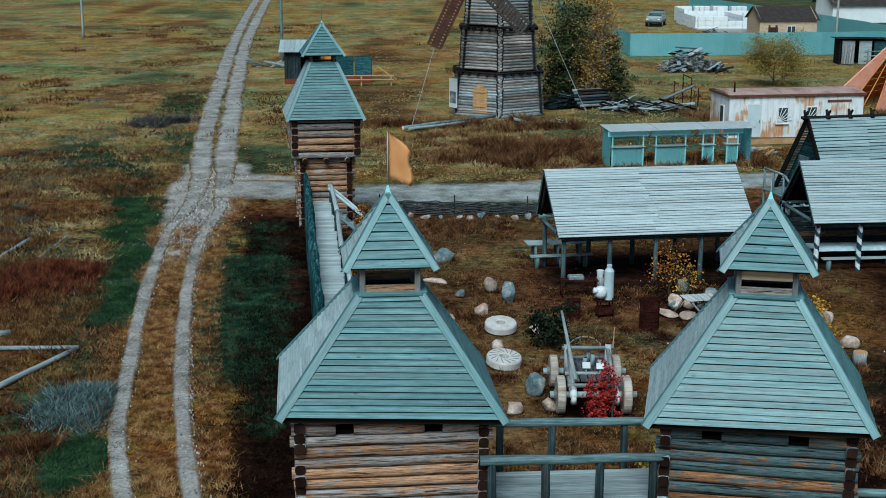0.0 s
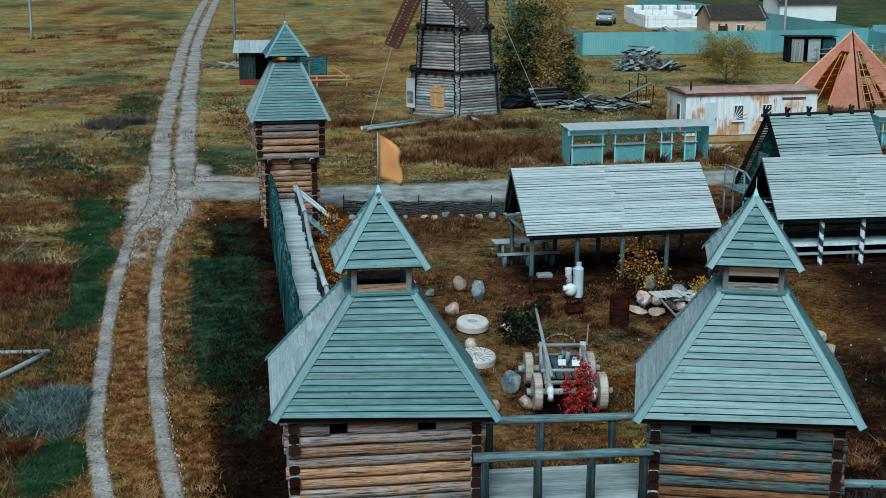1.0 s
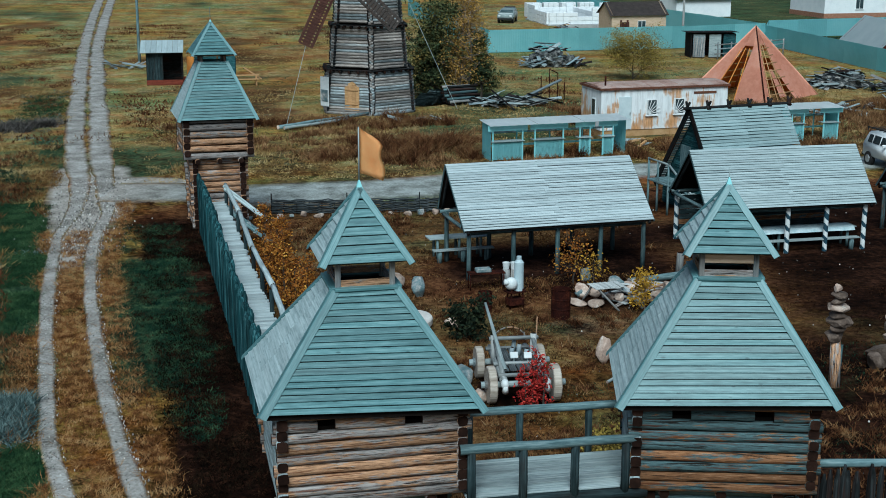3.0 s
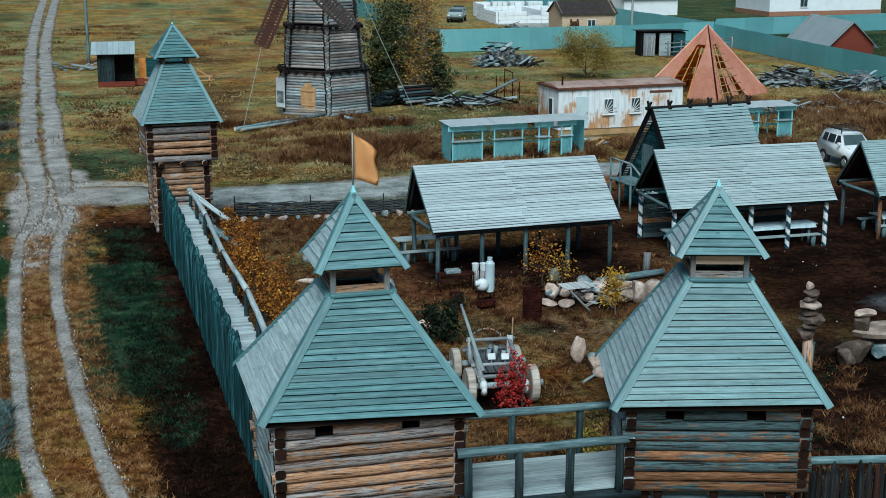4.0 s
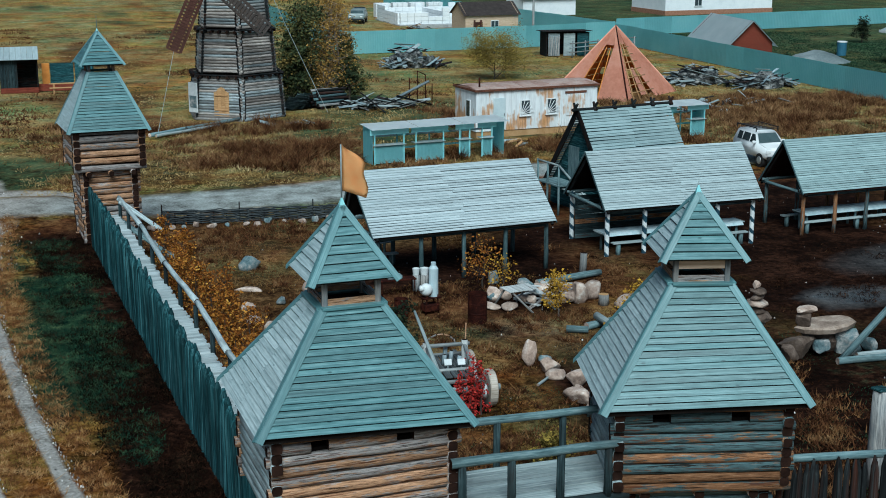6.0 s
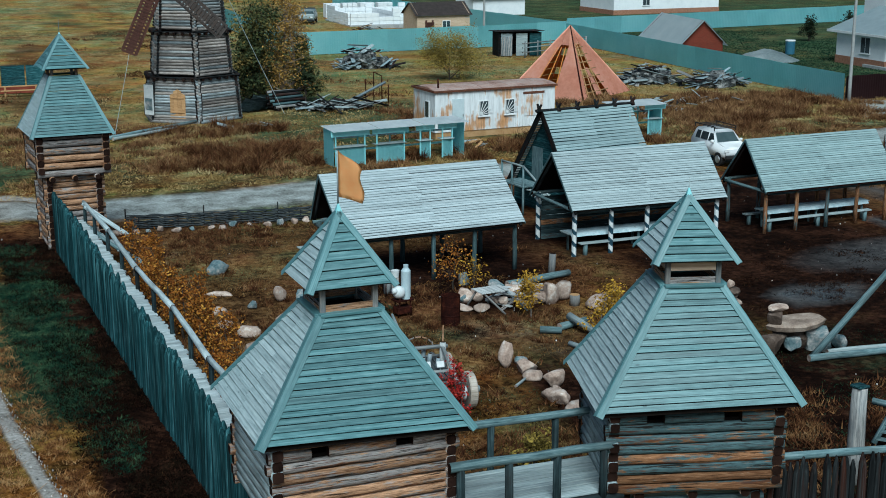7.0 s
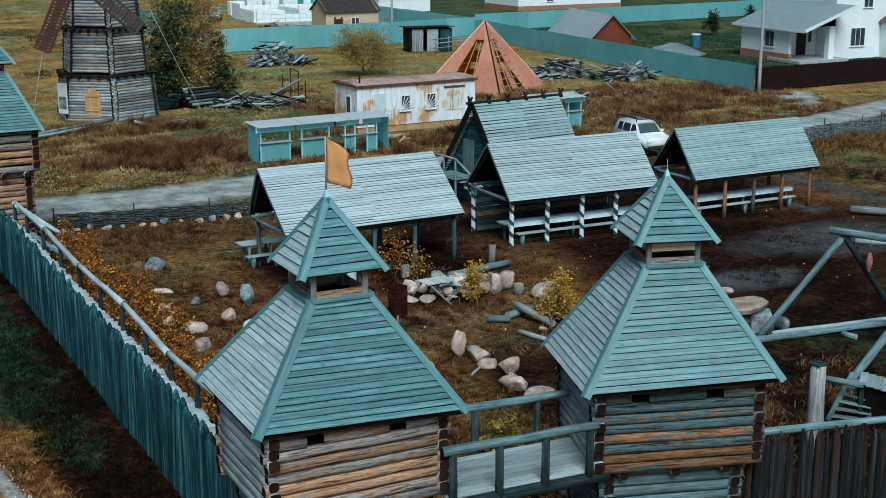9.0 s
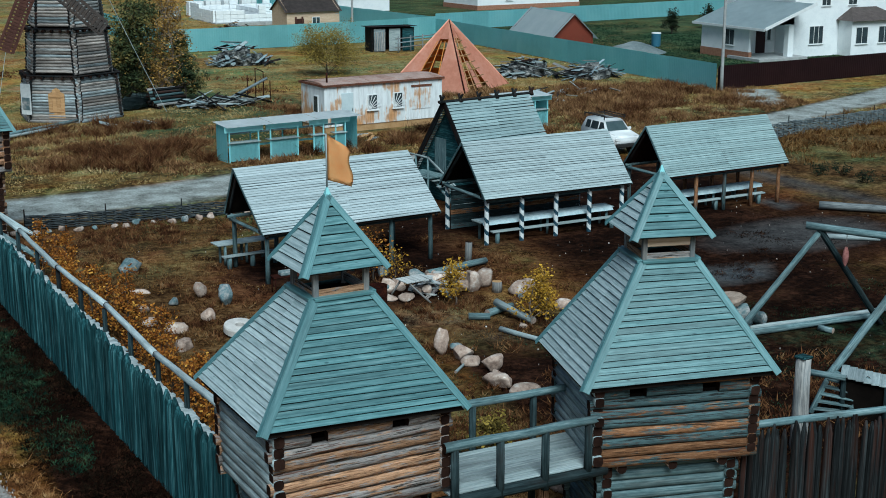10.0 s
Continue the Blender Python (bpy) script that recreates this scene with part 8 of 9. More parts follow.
def beam_pile():
    """Old squared beams piled on bearers, the ends uneven."""
    rr = random.Random(5)
    t = thing("beam_pile", "dark pile of old grey beams under the trees", "timber pile", pose(17.15, 64.3, 0, 0, 0, 18))
    for x in (-0.8, 0.8):
        pole("bearer", (x, -0.8, 0.08), (x, 0.8, 0.08), 0.08, 0.08, STAKE_DARK, t, seg=7)
    for row in range(6):
        for k in range(7 - row):
            y = -0.72 + 0.11 * row + 0.22 * k
            sh = rr.uniform(-0.25, 0.25)
            pole("beam", (-1.1 + sh, y, 0.25 + 0.175 * row), (1.1 + sh + rr.uniform(-0.2, 0.2), y + rr.uniform(-0.05, 0.05), 0.25 + 0.175 * row + rr.uniform(-0.02, 0.03)), 0.09, 0.08, (POST_MID, STAKE_DARK, LOG_GREY)[rr.randrange(3)], t, seg=7)
    return t


SHEET_PALE = mottled("pale_blue_corrugated_sheet", [(0.3, (0.10, 0.16, 0.17)), (0.45, (0.30, 0.42, 0.44)), (0.65, (0.52, 0.64, 0.65))], 1.5, 12, rough=0.5, bump=0.1, vary=0.4)
sheet_stack()
beam_pile()
heap(18.9, 62.9, 1.8, 1.2, 0.3, 14, [STAKE_DARK, LOG_GREY, SHEET_BLUE], "loose broken beams beside the timber pile", 5, (1.0, 2.0))
heap(20.4, 63.0, 4.2, 1.8, 0.7, 36, [LOG_GREY, PLANK_PALE, STAKE_DARK], "loose heap of grey beams in the weeds", 6, (1.0, 3.0))
heap(13.2, 57.6, 2.8, 1.0, 0.12, 8, [PLANK_PALE, LOG_GREY], "old pallet boards lying in the weeds", 7, (0.7, 1.1))
heap(22.8, 46.9, 1.4, 0.8, 0.3, 6, [PLANK_NEW, PLANK_PALE], "few loose boards in the weeds by the stalls", 8, (0.6, 1.2))
heap(42.5, 57.5, 7.0, 4.0, 0.08, 26, [PLANK_PALE, LOG_GREY, STAKE_DARK], "old boards strewn over the weedy ground", 10, (0.5, 1.8))
heap(37.5, 55.0, 5.0, 3.0, 0.08, 14, [PLANK_PALE, LOG_GREY], "old boards strewn over the weedy ground", 11, (0.5, 1.8))
heap(39.6, 117.0, 3.4, 2.0, 0.5, 18, [STAKE_DARK, LOG_GREY, PLANK_NEW], "dark scrap heap before the block walls", 12, (0.6, 1.6))
heap(-3.5, 88.5, 3.0, 1.5, 0.4, 14, [PLANK_PALE, LOG_GREY], "scattered pale boards in the meadow", 9, (0.8, 2.0))
fr = thing("rusty_frame", "rusty iron pipe frame standing in the weeds", "frame", pose(23.3, 64.2, 0))
for x, h in ((-0.8, 1.7), (-0.2, 2.1), (0.4, 1.8), (0.9, 1.2)):
    pole("upright", (x, 0.3 * x, 0), (x, 0.3 * x, h), 0.035, 0.035, IRON_RUST, fr, seg=6)
pole("top_bar", (-0.2, -0.06, 2.08), (0.4, 0.12, 1.8), 0.03, 0.03, IRON_RUST, fr, seg=6)
pole("leaning_beam", (-2.2, -0.6, 0.3), (0.6, 0.0, 1.4), 0.10, 0.09, LOG_GREY, fr)


def meadow_hut():
    h = thing("field_hut", "small dark hut with a pale flat roof in the meadow", "hut", pose(-2.2, 77.4, 0, 0, 0, -2))
    part("back_wall", bm_box(bmesh.new(), 2.5, 0.1, 2.5, pose(1.25, 1.7, 1.25)), STAKE_DARK, h)
    part("side_wall", bm_box(bmesh.new(), 0.1, 1.7, 2.3, pose(0.05, 0.85, 1.15)), STAKE_DARK, h)
    part("side_wall", bm_box(bmesh.new(), 0.1, 1.7, 2.3, pose(2.45, 0.85, 1.15)), STAKE_DARK, h)
    for k in range(6):
        plank("front_board", (0.12 + 0.19 * k, 0.0, 0.35), (0.12 + 0.19 * k, 0.0, 2.25), 0.17, 0.03, POST_DARK, h, up=(0, -1, 0))
    plank("front_board", (0.0, 0.0, 0.2), (2.5, 0.0, 0.2), 0.36, 0.04, RED_BOARD, h, up=(0, -1, 0))
    for k in range(8):
        plank("roof_board", (-0.2 + 0.37 * k, -0.4, 2.3), (-0.2 + 0.37 * k, 2.0, 2.95), 0.36, 0.03, ROOF_GREY, h)
    f = thing("paddock", "low dark board enclosure with fresh plank benches", "enclosure", pose(0.6, 78.6, 0, 0, 0, -2))
    for x0, x1, mt in ((0.0, 0.5, ORANGE_DARK), (0.55, 2.1, STAKE), (2.2, 3.4, STAKE)):
        plank("board_panel", (x0, 0, 1.0), (x1, 0, 1.0), 1.7, 0.05, mt, f, up=(0, -1, 0))
    plank("board_panel", (-0.3, -0.9, 0.3), (3.4, -0.9, 0.3), 0.5, 0.05, RED_BOARD, f, up=(0, -1, 0))
    plank("board_panel", (3.4, -0.9, 0.95), (3.4, 0.0, 0.95), 1.6, 0.05, STAKE, f, up=(1, 0, 0))
    b = thing("fresh_bench", "fresh pale plank bench and trestles in the meadow", "bench", pose(0.9, 76.1, 0, 0, 0, 2))
    for z, y in ((0.72, 0), (0.45, -0.15)):
        plank("plank", (0, y, z), (4.6, y, z), 0.25, 0.06, PLANK_NEW, b)
    for x in (0.3, 2.3, 4.4):
        plank("support", (x, -0.1, 0), (x, -0.1, 0.7), 0.12, 0.12, PLANK_NEW, b, up=(0, 1, 0))
    plank("sloping_board", (3.6, 0.8, 1.2), (4.8, 0.2, 0.4), 0.2, 0.05, PLANK_NEW, b)


meadow_hut()


def animal_shed():
    s = thing("animal_shed", "ramshackle dark animal shed with pale boards", "shed", pose(42.3, 88.2, 0, 0, 0, -8))
    for x, mt in ((0.15, LOG_GREY), (1.5, PLANK_PALE), (2.7, STAKE)):
        plank("wall_panel", (x, 0, 1.0), (x + 1.0, 0, 1.0), 1.9, 0.06, mt, s, up=(0, -1, 0))
    part("back_wall", bm_box(bmesh.new(), 3.7, 0.1, 2.0, pose(1.85, 2.0, 1.0)), STAKE_DARK, s)
    for x in (0.0, 3.7):
        part("side_wall", bm_box(bmesh.new(), 0.1, 2.0, 2.0, pose(x, 1.0, 1.0)), STAKE_DARK, s)
    for k in range(8):
        plank("roof_board", (-0.1 + 0.54 * k, -0.3, 2.15), (-0.1 + 0.54 * k, 2.3, 2.05), 0.5, 0.04, STAKE_DARK, s)
    for k in range(5):
        plank("leaning_board", (0.1 + 0.2 * k, -0.4, 0.1), (0.3 + 0.2 * k, -0.05, 1.7), 0.12, 0.04, LOG_GREY, s, up=(0, -1, 0.2))
    f = thing("pole_fence", "grey pole paddock fence before the teal fence", "fence", pose(44.0, 86.6, 0, 0, 0, 0))
    for k in range(6):
        pole("post", (1.4 * k, 0.5 * k, 0), (1.4 * k, 0.5 * k, 1.4), 0.07, 0.06, LOG_GREY, f, seg=6)
    for z in (0.45, 0.85, 1.2):
        pole("rail", (-0.3, -0.1, z), (7.2, 2.6, z + 0.1), 0.05, 0.045, LOG_GREY, f, seg=6)


animal_shed()


def block_site():
    """White block walls of a house being built, pallets of blocks behind and a pale slab before it."""
    rr = random.Random(2)
    ft = thing("foundation_wall", "low white block walls of a house being built", "wall", pose(39.8, 122.6, 0, 0, 0, 0))
    side, cross = bm_box(bmesh.new(), 0.78, 0.4, 0.43, Matrix(), 0.02), bm_box(bmesh.new(), 0.4, 0.78, 0.43, Matrix(), 0.02)
    shapes = []
    for bm in (side, cross):
        me = bpy.data.meshes.new("block")
        bm.to_mesh(me)
        bm.free()
        me.materials.append(WHITE_WALL)
        shapes.append(me)

    def block(k, x, y, z):
        ob = new("block", shapes[k])
        ob.parent = ft
        ob.matrix_basis = pose(x + rr.uniform(-0.01, 0.01), y, z)

    for i in range(12):
        for j in range(3 if i < 4 else 4 if i == 6 else 2):
            if not (i in (4,) and j > 1):
                block(0, 0.4 + 0.8 * i, 0, 0.25 + 0.45 * j)
        for j in range(3 if i % 5 else 4):
            block(0, 0.8 + 0.8 * i, 8.4, 0.25 + 0.45 * j)
    for i in range(10):
        for j in range(3 if i < 6 else 4):
            block(1, 0.0, 0.6 + 0.8 * i, 0.25 + 0.45 * j)
        for j in range(3):
            block(1, 5.4, 0.6 + 0.8 * i, 0.25 + 0.45 * j)
    part("base_slab", bm_box(bmesh.new(), 10.4, 9.4, 0.16, pose(5.0, 4.2, 0.06), 0.02), CONCRETE, ft)
    for k in range(4):
        t = thing("block_pallet", "pallet of white building blocks", "blocks", pose(41.2 + 2.1 * k, 134.5 + rr.uniform(-0.6, 0.6), 0, 0, 0, rr.uniform(-5, 5)), "white block pallets")
        for j in range(4):
            for i in range(3):
                part("block", bm_box(bmesh.new(), 0.56, 1.1, 0.38, pose(-0.6 + 0.6 * i, 0, 0.3 + 0.4 * j), 0.02), WHITE_WALL, t)
        part("pallet", bm_box(bmesh.new(), 1.8, 1.2, 0.1, pose(0, 0, 0.06)), PLANK_NEW, t)
    sl = thing("concrete_beam", "long pale concrete beam lying before the block walls", "beam", pose(43.9, 119.0, 0, 0, 0, 1))
    part("beam", bm_box(bmesh.new(), 7.0, 0.5, 0.35, pose(0, 0, 0.17), 0.03), CONCRETE, sl)


block_site()
sp = thing("sand_heap", "grey gravel heap on the grass plot", "heap", pose(61.6, 77.4, 0) @ Matrix.Diagonal((1.35, 1.3, 1.05, 1)))
bm = bmesh.new()
bmesh.ops.create_icosphere(bm, subdivisions=4, radius=1.0)
for v in bm.verts:
    r = math.hypot(v.co.x, v.co.y)
    v.co = Vector((v.co.x * 2.4, v.co.y * 1.7, max(-0.1, 0.85 * max(0.0, 1 - r * r) ** 1.3 * (1 + 0.25 * noise.noise(v.co * 3))) if v.co.z > 0 else -0.1))
part("gravel", bm, GRAVEL, sp, smooth_faces=True)
wb = thing("water_butt", "blue plastic water butt on the grass plot", "barrel", pose(66.8, 81.2, 0))
part("tub", bm_cone(bmesh.new(), 0.4, 0.42, 1.15, pose(0, 0, 0.57), 18), mottled("blue_plastic", [(0.3, (0.03, 0.10, 0.16)), (0.7, (0.06, 0.17, 0.25))], 4, 30, rough=0.5), wb)
part("lid", bm_cone(bmesh.new(), 0.44, 0.42, 0.08, pose(0, 0, 1.18), 18), WHITE_FRAME, wb)


def cable(p, q, sag, label, r=0.012, mats=None):
    t = thing("cable", label, "cable", pose(0, 0, 0), "cables")
    p, q = Vector(p), Vector(q)
    verts, faces, n = [], [], 24
    for i in range(n + 1):
        f = i / n
        c = p.lerp(q, f) - Vector((0, 0, sag * 4 * f * (1 - f)))
        for k in range(4):
            a = math.pi / 2 * k
            verts.append((c.x + r * math.cos(a), c.y, c.z + r * math.sin(a)))
    for i in range(n):
        for k in range(4):
            a, b = i * 4 + k, i * 4 + (k + 1) % 4
            faces.append((a, b, b + 4, a + 4))
    mesh_ob("strand", verts, faces, mats or PLANK_PALE, t)


cable((12.6, 60.6, 8.3), (16.5, 61.5, 0.1), 0.1, "pale guy rope from the windmill to the ground", 0.018)
cable((7.05, 59.2, 4.35), (5.45, 55.5, 0.1), 0.0, "thin rope from a sail to the tail pole", 0.012)

# ---- grass and weeds ----
NP = np.random.RandomState(7)


def scatter(name, label, centres, hmin, hmax, wide, blades, spread, mats, lean=0.35):
    """One mesh of many thin blades, several to a tuft."""
    c = np.repeat(np.asarray(centres, dtype=float), blades, axis=0)
    n = len(c)
    base = c[:, :2] + NP.normal(0, spread, (n, 2))
    h = NP.uniform(hmin, hmax, n) * (0.35 + 0.45 * NP.rand(n))
    a = NP.uniform(0, 2 * np.pi, n)
    w = wide * NP.uniform(1.0, 2.4, n)
    dx, dy = np.cos(a) * w / 2, np.sin(a) * w / 2
    tip = base + NP.normal(0, lean * 2.0, (n, 2)) * h[:, None]
    z = c[:, 2] - 0.02
    verts = np.empty((n, 3, 3))
    verts[:, 0] = np.c_[base[:, 0] - dx, base[:, 1] - dy, z]
    verts[:, 1] = np.c_[base[:, 0] + dx, base[:, 1] + dy, z]
    verts[:, 2] = np.c_[tip, z + h]
    me = bpy.data.meshes.new(name)
    me.vertices.add(3 * n)
    me.vertices.foreach_set("co", verts.reshape(-1))
    me.loops.add(3 * n)
    me.loops.foreach_set("vertex_index", np.arange(3 * n, dtype=np.int32))
    me.polygons.add(n)
    me.polygons.foreach_set("loop_start", np.arange(0, 3 * n, 3, dtype=np.int32))
    me.materials.append(mats)
    me.update(calc_edges=True)
    ob = new(name, me)
    return tagged(ob, label, "grass", kind="stuff")


GRASS_DRY = leafy("dry_grass", [(0.0, (0.0387, 0.0156, 0.00562)), (0.4, (0.126, 0.0617, 0.0203)), (0.7, (0.2, 0.116, 0.0428)), (1.0, (0.247, 0.168, 0.0814))], patch=0.72, patch_scale=2.6)
GRASS_GOLD = leafy("golden_meadow_grass", [(0.0, (0.0936, 0.0538, 0.0187)), (0.35, (0.247, 0.163, 0.0585)), (0.7, (0.377, 0.273, 0.114)), (1.0, (0.416, 0.333, 0.177))], patch=0.72, patch_scale=0.5)
GRASS_GREEN = leafy("green_grass", [(0.0, (0.0039, 0.013, 0.0098)), (0.5, (0.0169, 0.0468, 0.0266)), (0.9, (0.0455, 0.0845, 0.042)), (1.0, (0.091, 0.13, 0.063))], patch=0.7, patch_scale=2.4)
GRASS_SLATE = leafy("grey_brushwood", [(0.0, (0.02, 0.02, 0.02)), (0.5, (0.075, 0.068, 0.062)), (0.85, (0.16, 0.145, 0.13)), (1.0, (0.26, 0.25, 0.24))], patch=0.4, patch_scale=1.5)
GRASS_LUSH = leafy("lush_green_grass", [(0.0, (0.008, 0.022, 0.012)), (0.5, (0.026, 0.060, 0.025)), (0.9, (0.060, 0.105, 0.045)), (1.0, (0.11, 0.16, 0.08))], patch=0.4, patch_scale=1.2)
GRASS_BROWN = leafy("brown_weed", [(0.0, (0.01837, 0.007491, 0.004013)), (0.5, (0.09926, 0.04226, 0.01901)), (0.85, (0.198, 0.1056, 0.0429)), (1.0, (0.2629, 0.1799, 0.0961))], patch=0.68, patch_scale=1.8)
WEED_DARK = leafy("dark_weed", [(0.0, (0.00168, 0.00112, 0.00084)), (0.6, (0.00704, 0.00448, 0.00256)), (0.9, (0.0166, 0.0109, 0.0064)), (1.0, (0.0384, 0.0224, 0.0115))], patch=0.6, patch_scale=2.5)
GRASS_ORANGE = leafy("orange_track_grass", [(0.0, (0.05031, 0.01971, 0.00813)), (0.35, (0.1963, 0.08829, 0.0318)), (0.7, (0.3328, 0.1796, 0.069)), (1.0, (0.429, 0.2916, 0.1404))], patch=0.72, patch_scale=3.2)
WEED_RUST = leafy("dark_red_weed", [(0.0, (0.0045, 0.0018, 0.00135)), (0.6, (0.0198, 0.0081, 0.0045)), (0.9, (0.0495, 0.0234, 0.0126)), (1.0, (0.108, 0.054, 0.027))], patch=0.6, patch_scale=2.6)
GRASS_RUST = leafy("rusty_weed", [(0.0, (0.022, 0.0066, 0.0044)), (0.5, (0.0935, 0.0264, 0.0132)), (0.9, (0.187, 0.066, 0.0308)), (1.0, (0.308, 0.143, 0.066))], patch=0.65, patch_scale=2.4)
GRASS_DUSTY = leafy("dusty_brown_weed", [(0.0, (0.0448, 0.02, 0.00968)), (0.4, (0.14, 0.072, 0.03168)), (0.75, (0.2632, 0.15, 0.06864)), (1.0, (0.3696, 0.235, 0.1232))], patch=0.6, patch_scale=0.9)
GRASS_GREY = leafy("grey_sage", [(0.0, (0.025, 0.042, 0.042)), (0.5, (0.085, 0.130, 0.128)), (1.0, (0.19, 0.25, 0.24))])

RUT_L = [(3.88, -2.88), (6.82, -3.47), (10.07, -4.03), (12.31, -4.24), (17.93, -4.68), (24.06, -5.02), (30.47, -5.17), (35.49, -4.83), (41.64, -4.97), (50, -5.6), (64.2, -6.3), (85.4, -7.1), (114, -8), (168, -8.9)]
RUT_R = [(3.35, -1.4), (6.92, -2.09), (10.92, -2.65), (15.16, -3.09), (20.51, -3.54), (26.82, -3.84), (31.16, -3.79), (35.2, -3.54), (42.78, -3.99), (50.6, -4.5), (64, -5.1), (85.2, -6), (113.7, -6.9), (168.5, -7.5)]
ROAD = [(-6.5, 38.5), (-3.0, 38.8), (0.5, 38.6), (3.0, 38.4), (8.0, 38.9), (13.0, 40.1), (20.0, 40.6), (28.0, 40.2), (36.0, 40.0), (46.0, 42.2), (55.5, 45.6), (70, 51.5), (90, 60)]


def free_of_roads(x, y):
    ok = np.abs(x - np.interp(y, [p[0] for p in RUT_L], [p[1] for p in RUT_L])) > 0.24
    ok &= np.abs(x - np.interp(y, [p[0] for p in RUT_R], [p[1] for p in RUT_R])) > 0.24
    ok &= (np.abs(y - np.interp(x, [p[0] for p in ROAD], [p[1] for p in ROAD])) > 1.85) | (x < -6.3)
    ok &= ~((np.abs(x + 4.5) < 1.35) & (y > 31.5) & (y < 47.5))
    ok &= ~((x > 7.9) & (x < 15.3) & (y > 22.4) & (y < 26.5)) & ~((x > 17) & (x < 32.5) & (y > 23.6) & (y < 33))
    ok &= ~((np.hypot(x - 11.2, y - 62.9) < 3.0)) & ~((x > 21.6) & (x < 30) & (y > 48.5) & (y < 53.5))
    ok &= np.hypot((x - 7.3) / 1.15, (y - 11.8) / 1.5) > 1
    ok &= np.hypot((x - 12.6) / 1.8, (y - 19.1) / 1.1) > 1
    ok &= ~((x > -0.1) & (x < 3.7) & (y < 3.0)) & ~((x > 5.5) & (x < 9.6) & (y < 3.0))
    return ok


def places(n, x0, x1, y0, y1, keep=None, patch=0.0, scale=0.4):
    x, y = NP.uniform(x0, x1, n), NP.uniform(y0, y1, n)
    ok = free_of_roads(x, y)
    if keep is not None:
        ok &= keep(x, y)
    x, y = x[ok], y[ok]
    if patch:
        v = np.array([noise.noise(Vector((a * scale, b * scale, 5.5))) for a, b in zip(x, y)])
        k = v + NP.normal(0, 0.12, len(v)) > patch - 0.5
        x, y = x[k], y[k]
    z = np.array([gz(a, b) for a, b in zip(x, y)])
    return np.c_[x, y, z]


def clumps(n, x0, x1, y0, y1, blades, radius, keep=None, patch=0.0, scale=0.4):
    """Places of blades drawn together into rounded tussocks of unequal size."""
    c = places(n, x0, x1, y0, y1, keep, patch, scale)
    r = radius * NP.uniform(0.45, 1.3, len(c))
    k = np.repeat(np.arange(len(c)), blades)
    x, y = c[k, 0] + NP.normal(0, 1, len(k)) * r[k], c[k, 1] + NP.normal(0, 1, len(k)) * r[k]
    ok = free_of_roads(x, y)
    return np.c_[x, y, c[k, 2]][ok]


wx = lambda y: 1.08 - 0.034 * y
rutl = lambda y: np.interp(y, [p[0] for p in RUT_L], [p[1] for p in RUT_L])
rutr = lambda y: np.interp(y, [p[0] for p in RUT_R], [p[1] for p in RUT_R])
verge = lambda x, y: ((np.abs(x + 5.5 + 0.085 * (y - 19) + 0.25 * np.sin(y * 1.1)) < 0.62 + 0.012 * (y - 19)) & (y > 18.5) & (y < 37)) | (np.hypot((x + 4.75) / 0.75, (y - 8.4) / 1.7) < 1)
scatter("grass", "lush green grass along the rut's edge", places(90000, -8.6, -3.8, 6, 38, verge, 0.2, 0.8), 0.03, 0.16, 0.02, 7, 0.08, GRASS_LUSH, 0.5)
scatter("grass", "tufts of dry orange grass between and beside the ruts", places(34000, -8, 0.5, 2, 40, lambda x, y: (x < rutr(y) + 0.95) & (x > rutl(y) - 0.9) & ~verge(x, y), 0.22, 1.5), 0.05, 0.25, 0.014, 10, 0.08, GRASS_ORANGE, 0.55)
scatter("grass", "patches of dry orange grass in the rough meadow", places(24000, -16, -4, 2, 45, lambda x, y: (x < rutl(y) - 0.3) & ~verge(x, y), 0.5, 0.5), 0.08, 0.34, 0.02, 8, 0.10, GRASS_DRY)
scatter("weeds", "dark brown weeds in the rough meadow", places(9000, -16, -4, 2, 50, lambda x, y: (x < rutl(y) - 0.6) & ~verge(x, y), 0.62, 0.35), 0.15, 0.5, 0.022, 9, 0.13, GRASS_BROWN)
scatter("grass", "short green grass beside the ruts", places(80000, -14, 0.8, 6, 50, lambda x, y: ((x > rutr(y) + 0.75 + 0.35 * np.sin(y * 1.7) + 0.3 * np.sin(y * 0.63 + 1)) & (x < wx(y) - 0.75) & (y < 33) & (y > 11 + 1.5 * np.sin(x * 2.3))) | ((x < rutl(y) - 0.4) & (np.sin(y * 0.35 + x * 0.8) > 0.25)), 0.35, 0.6), 0.04, 0.17, 0.018, 6, 0.07, GRASS_GREEN, 0.5)
scatter("grass", "grey sage clump in the rough meadow", places(1500, -7.6, -5.2, 9.0, 13.5, lambda x, y: np.hypot(x + 5.5, (y - 11.6) * 0.6) < 0.8, 0.5, 1.4), 0.1, 0.32, 0.04, 6, 0.08, GRASS_GREY)
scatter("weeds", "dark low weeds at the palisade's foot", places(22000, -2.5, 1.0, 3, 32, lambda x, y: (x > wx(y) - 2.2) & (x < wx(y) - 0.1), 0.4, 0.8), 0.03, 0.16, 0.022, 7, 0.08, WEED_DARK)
scatter("grass", "trampled dry grass of the yard", places(40000, 0.9, 20, 4, 33, lambda x, y: (x > wx(y) + 0.6) & (x < 14.5) & ((x < 9.0) | (y > 13)), 0.47, 0.6), 0.03, 0.14, 0.02, 6, 0.09, GRASS_DRY)
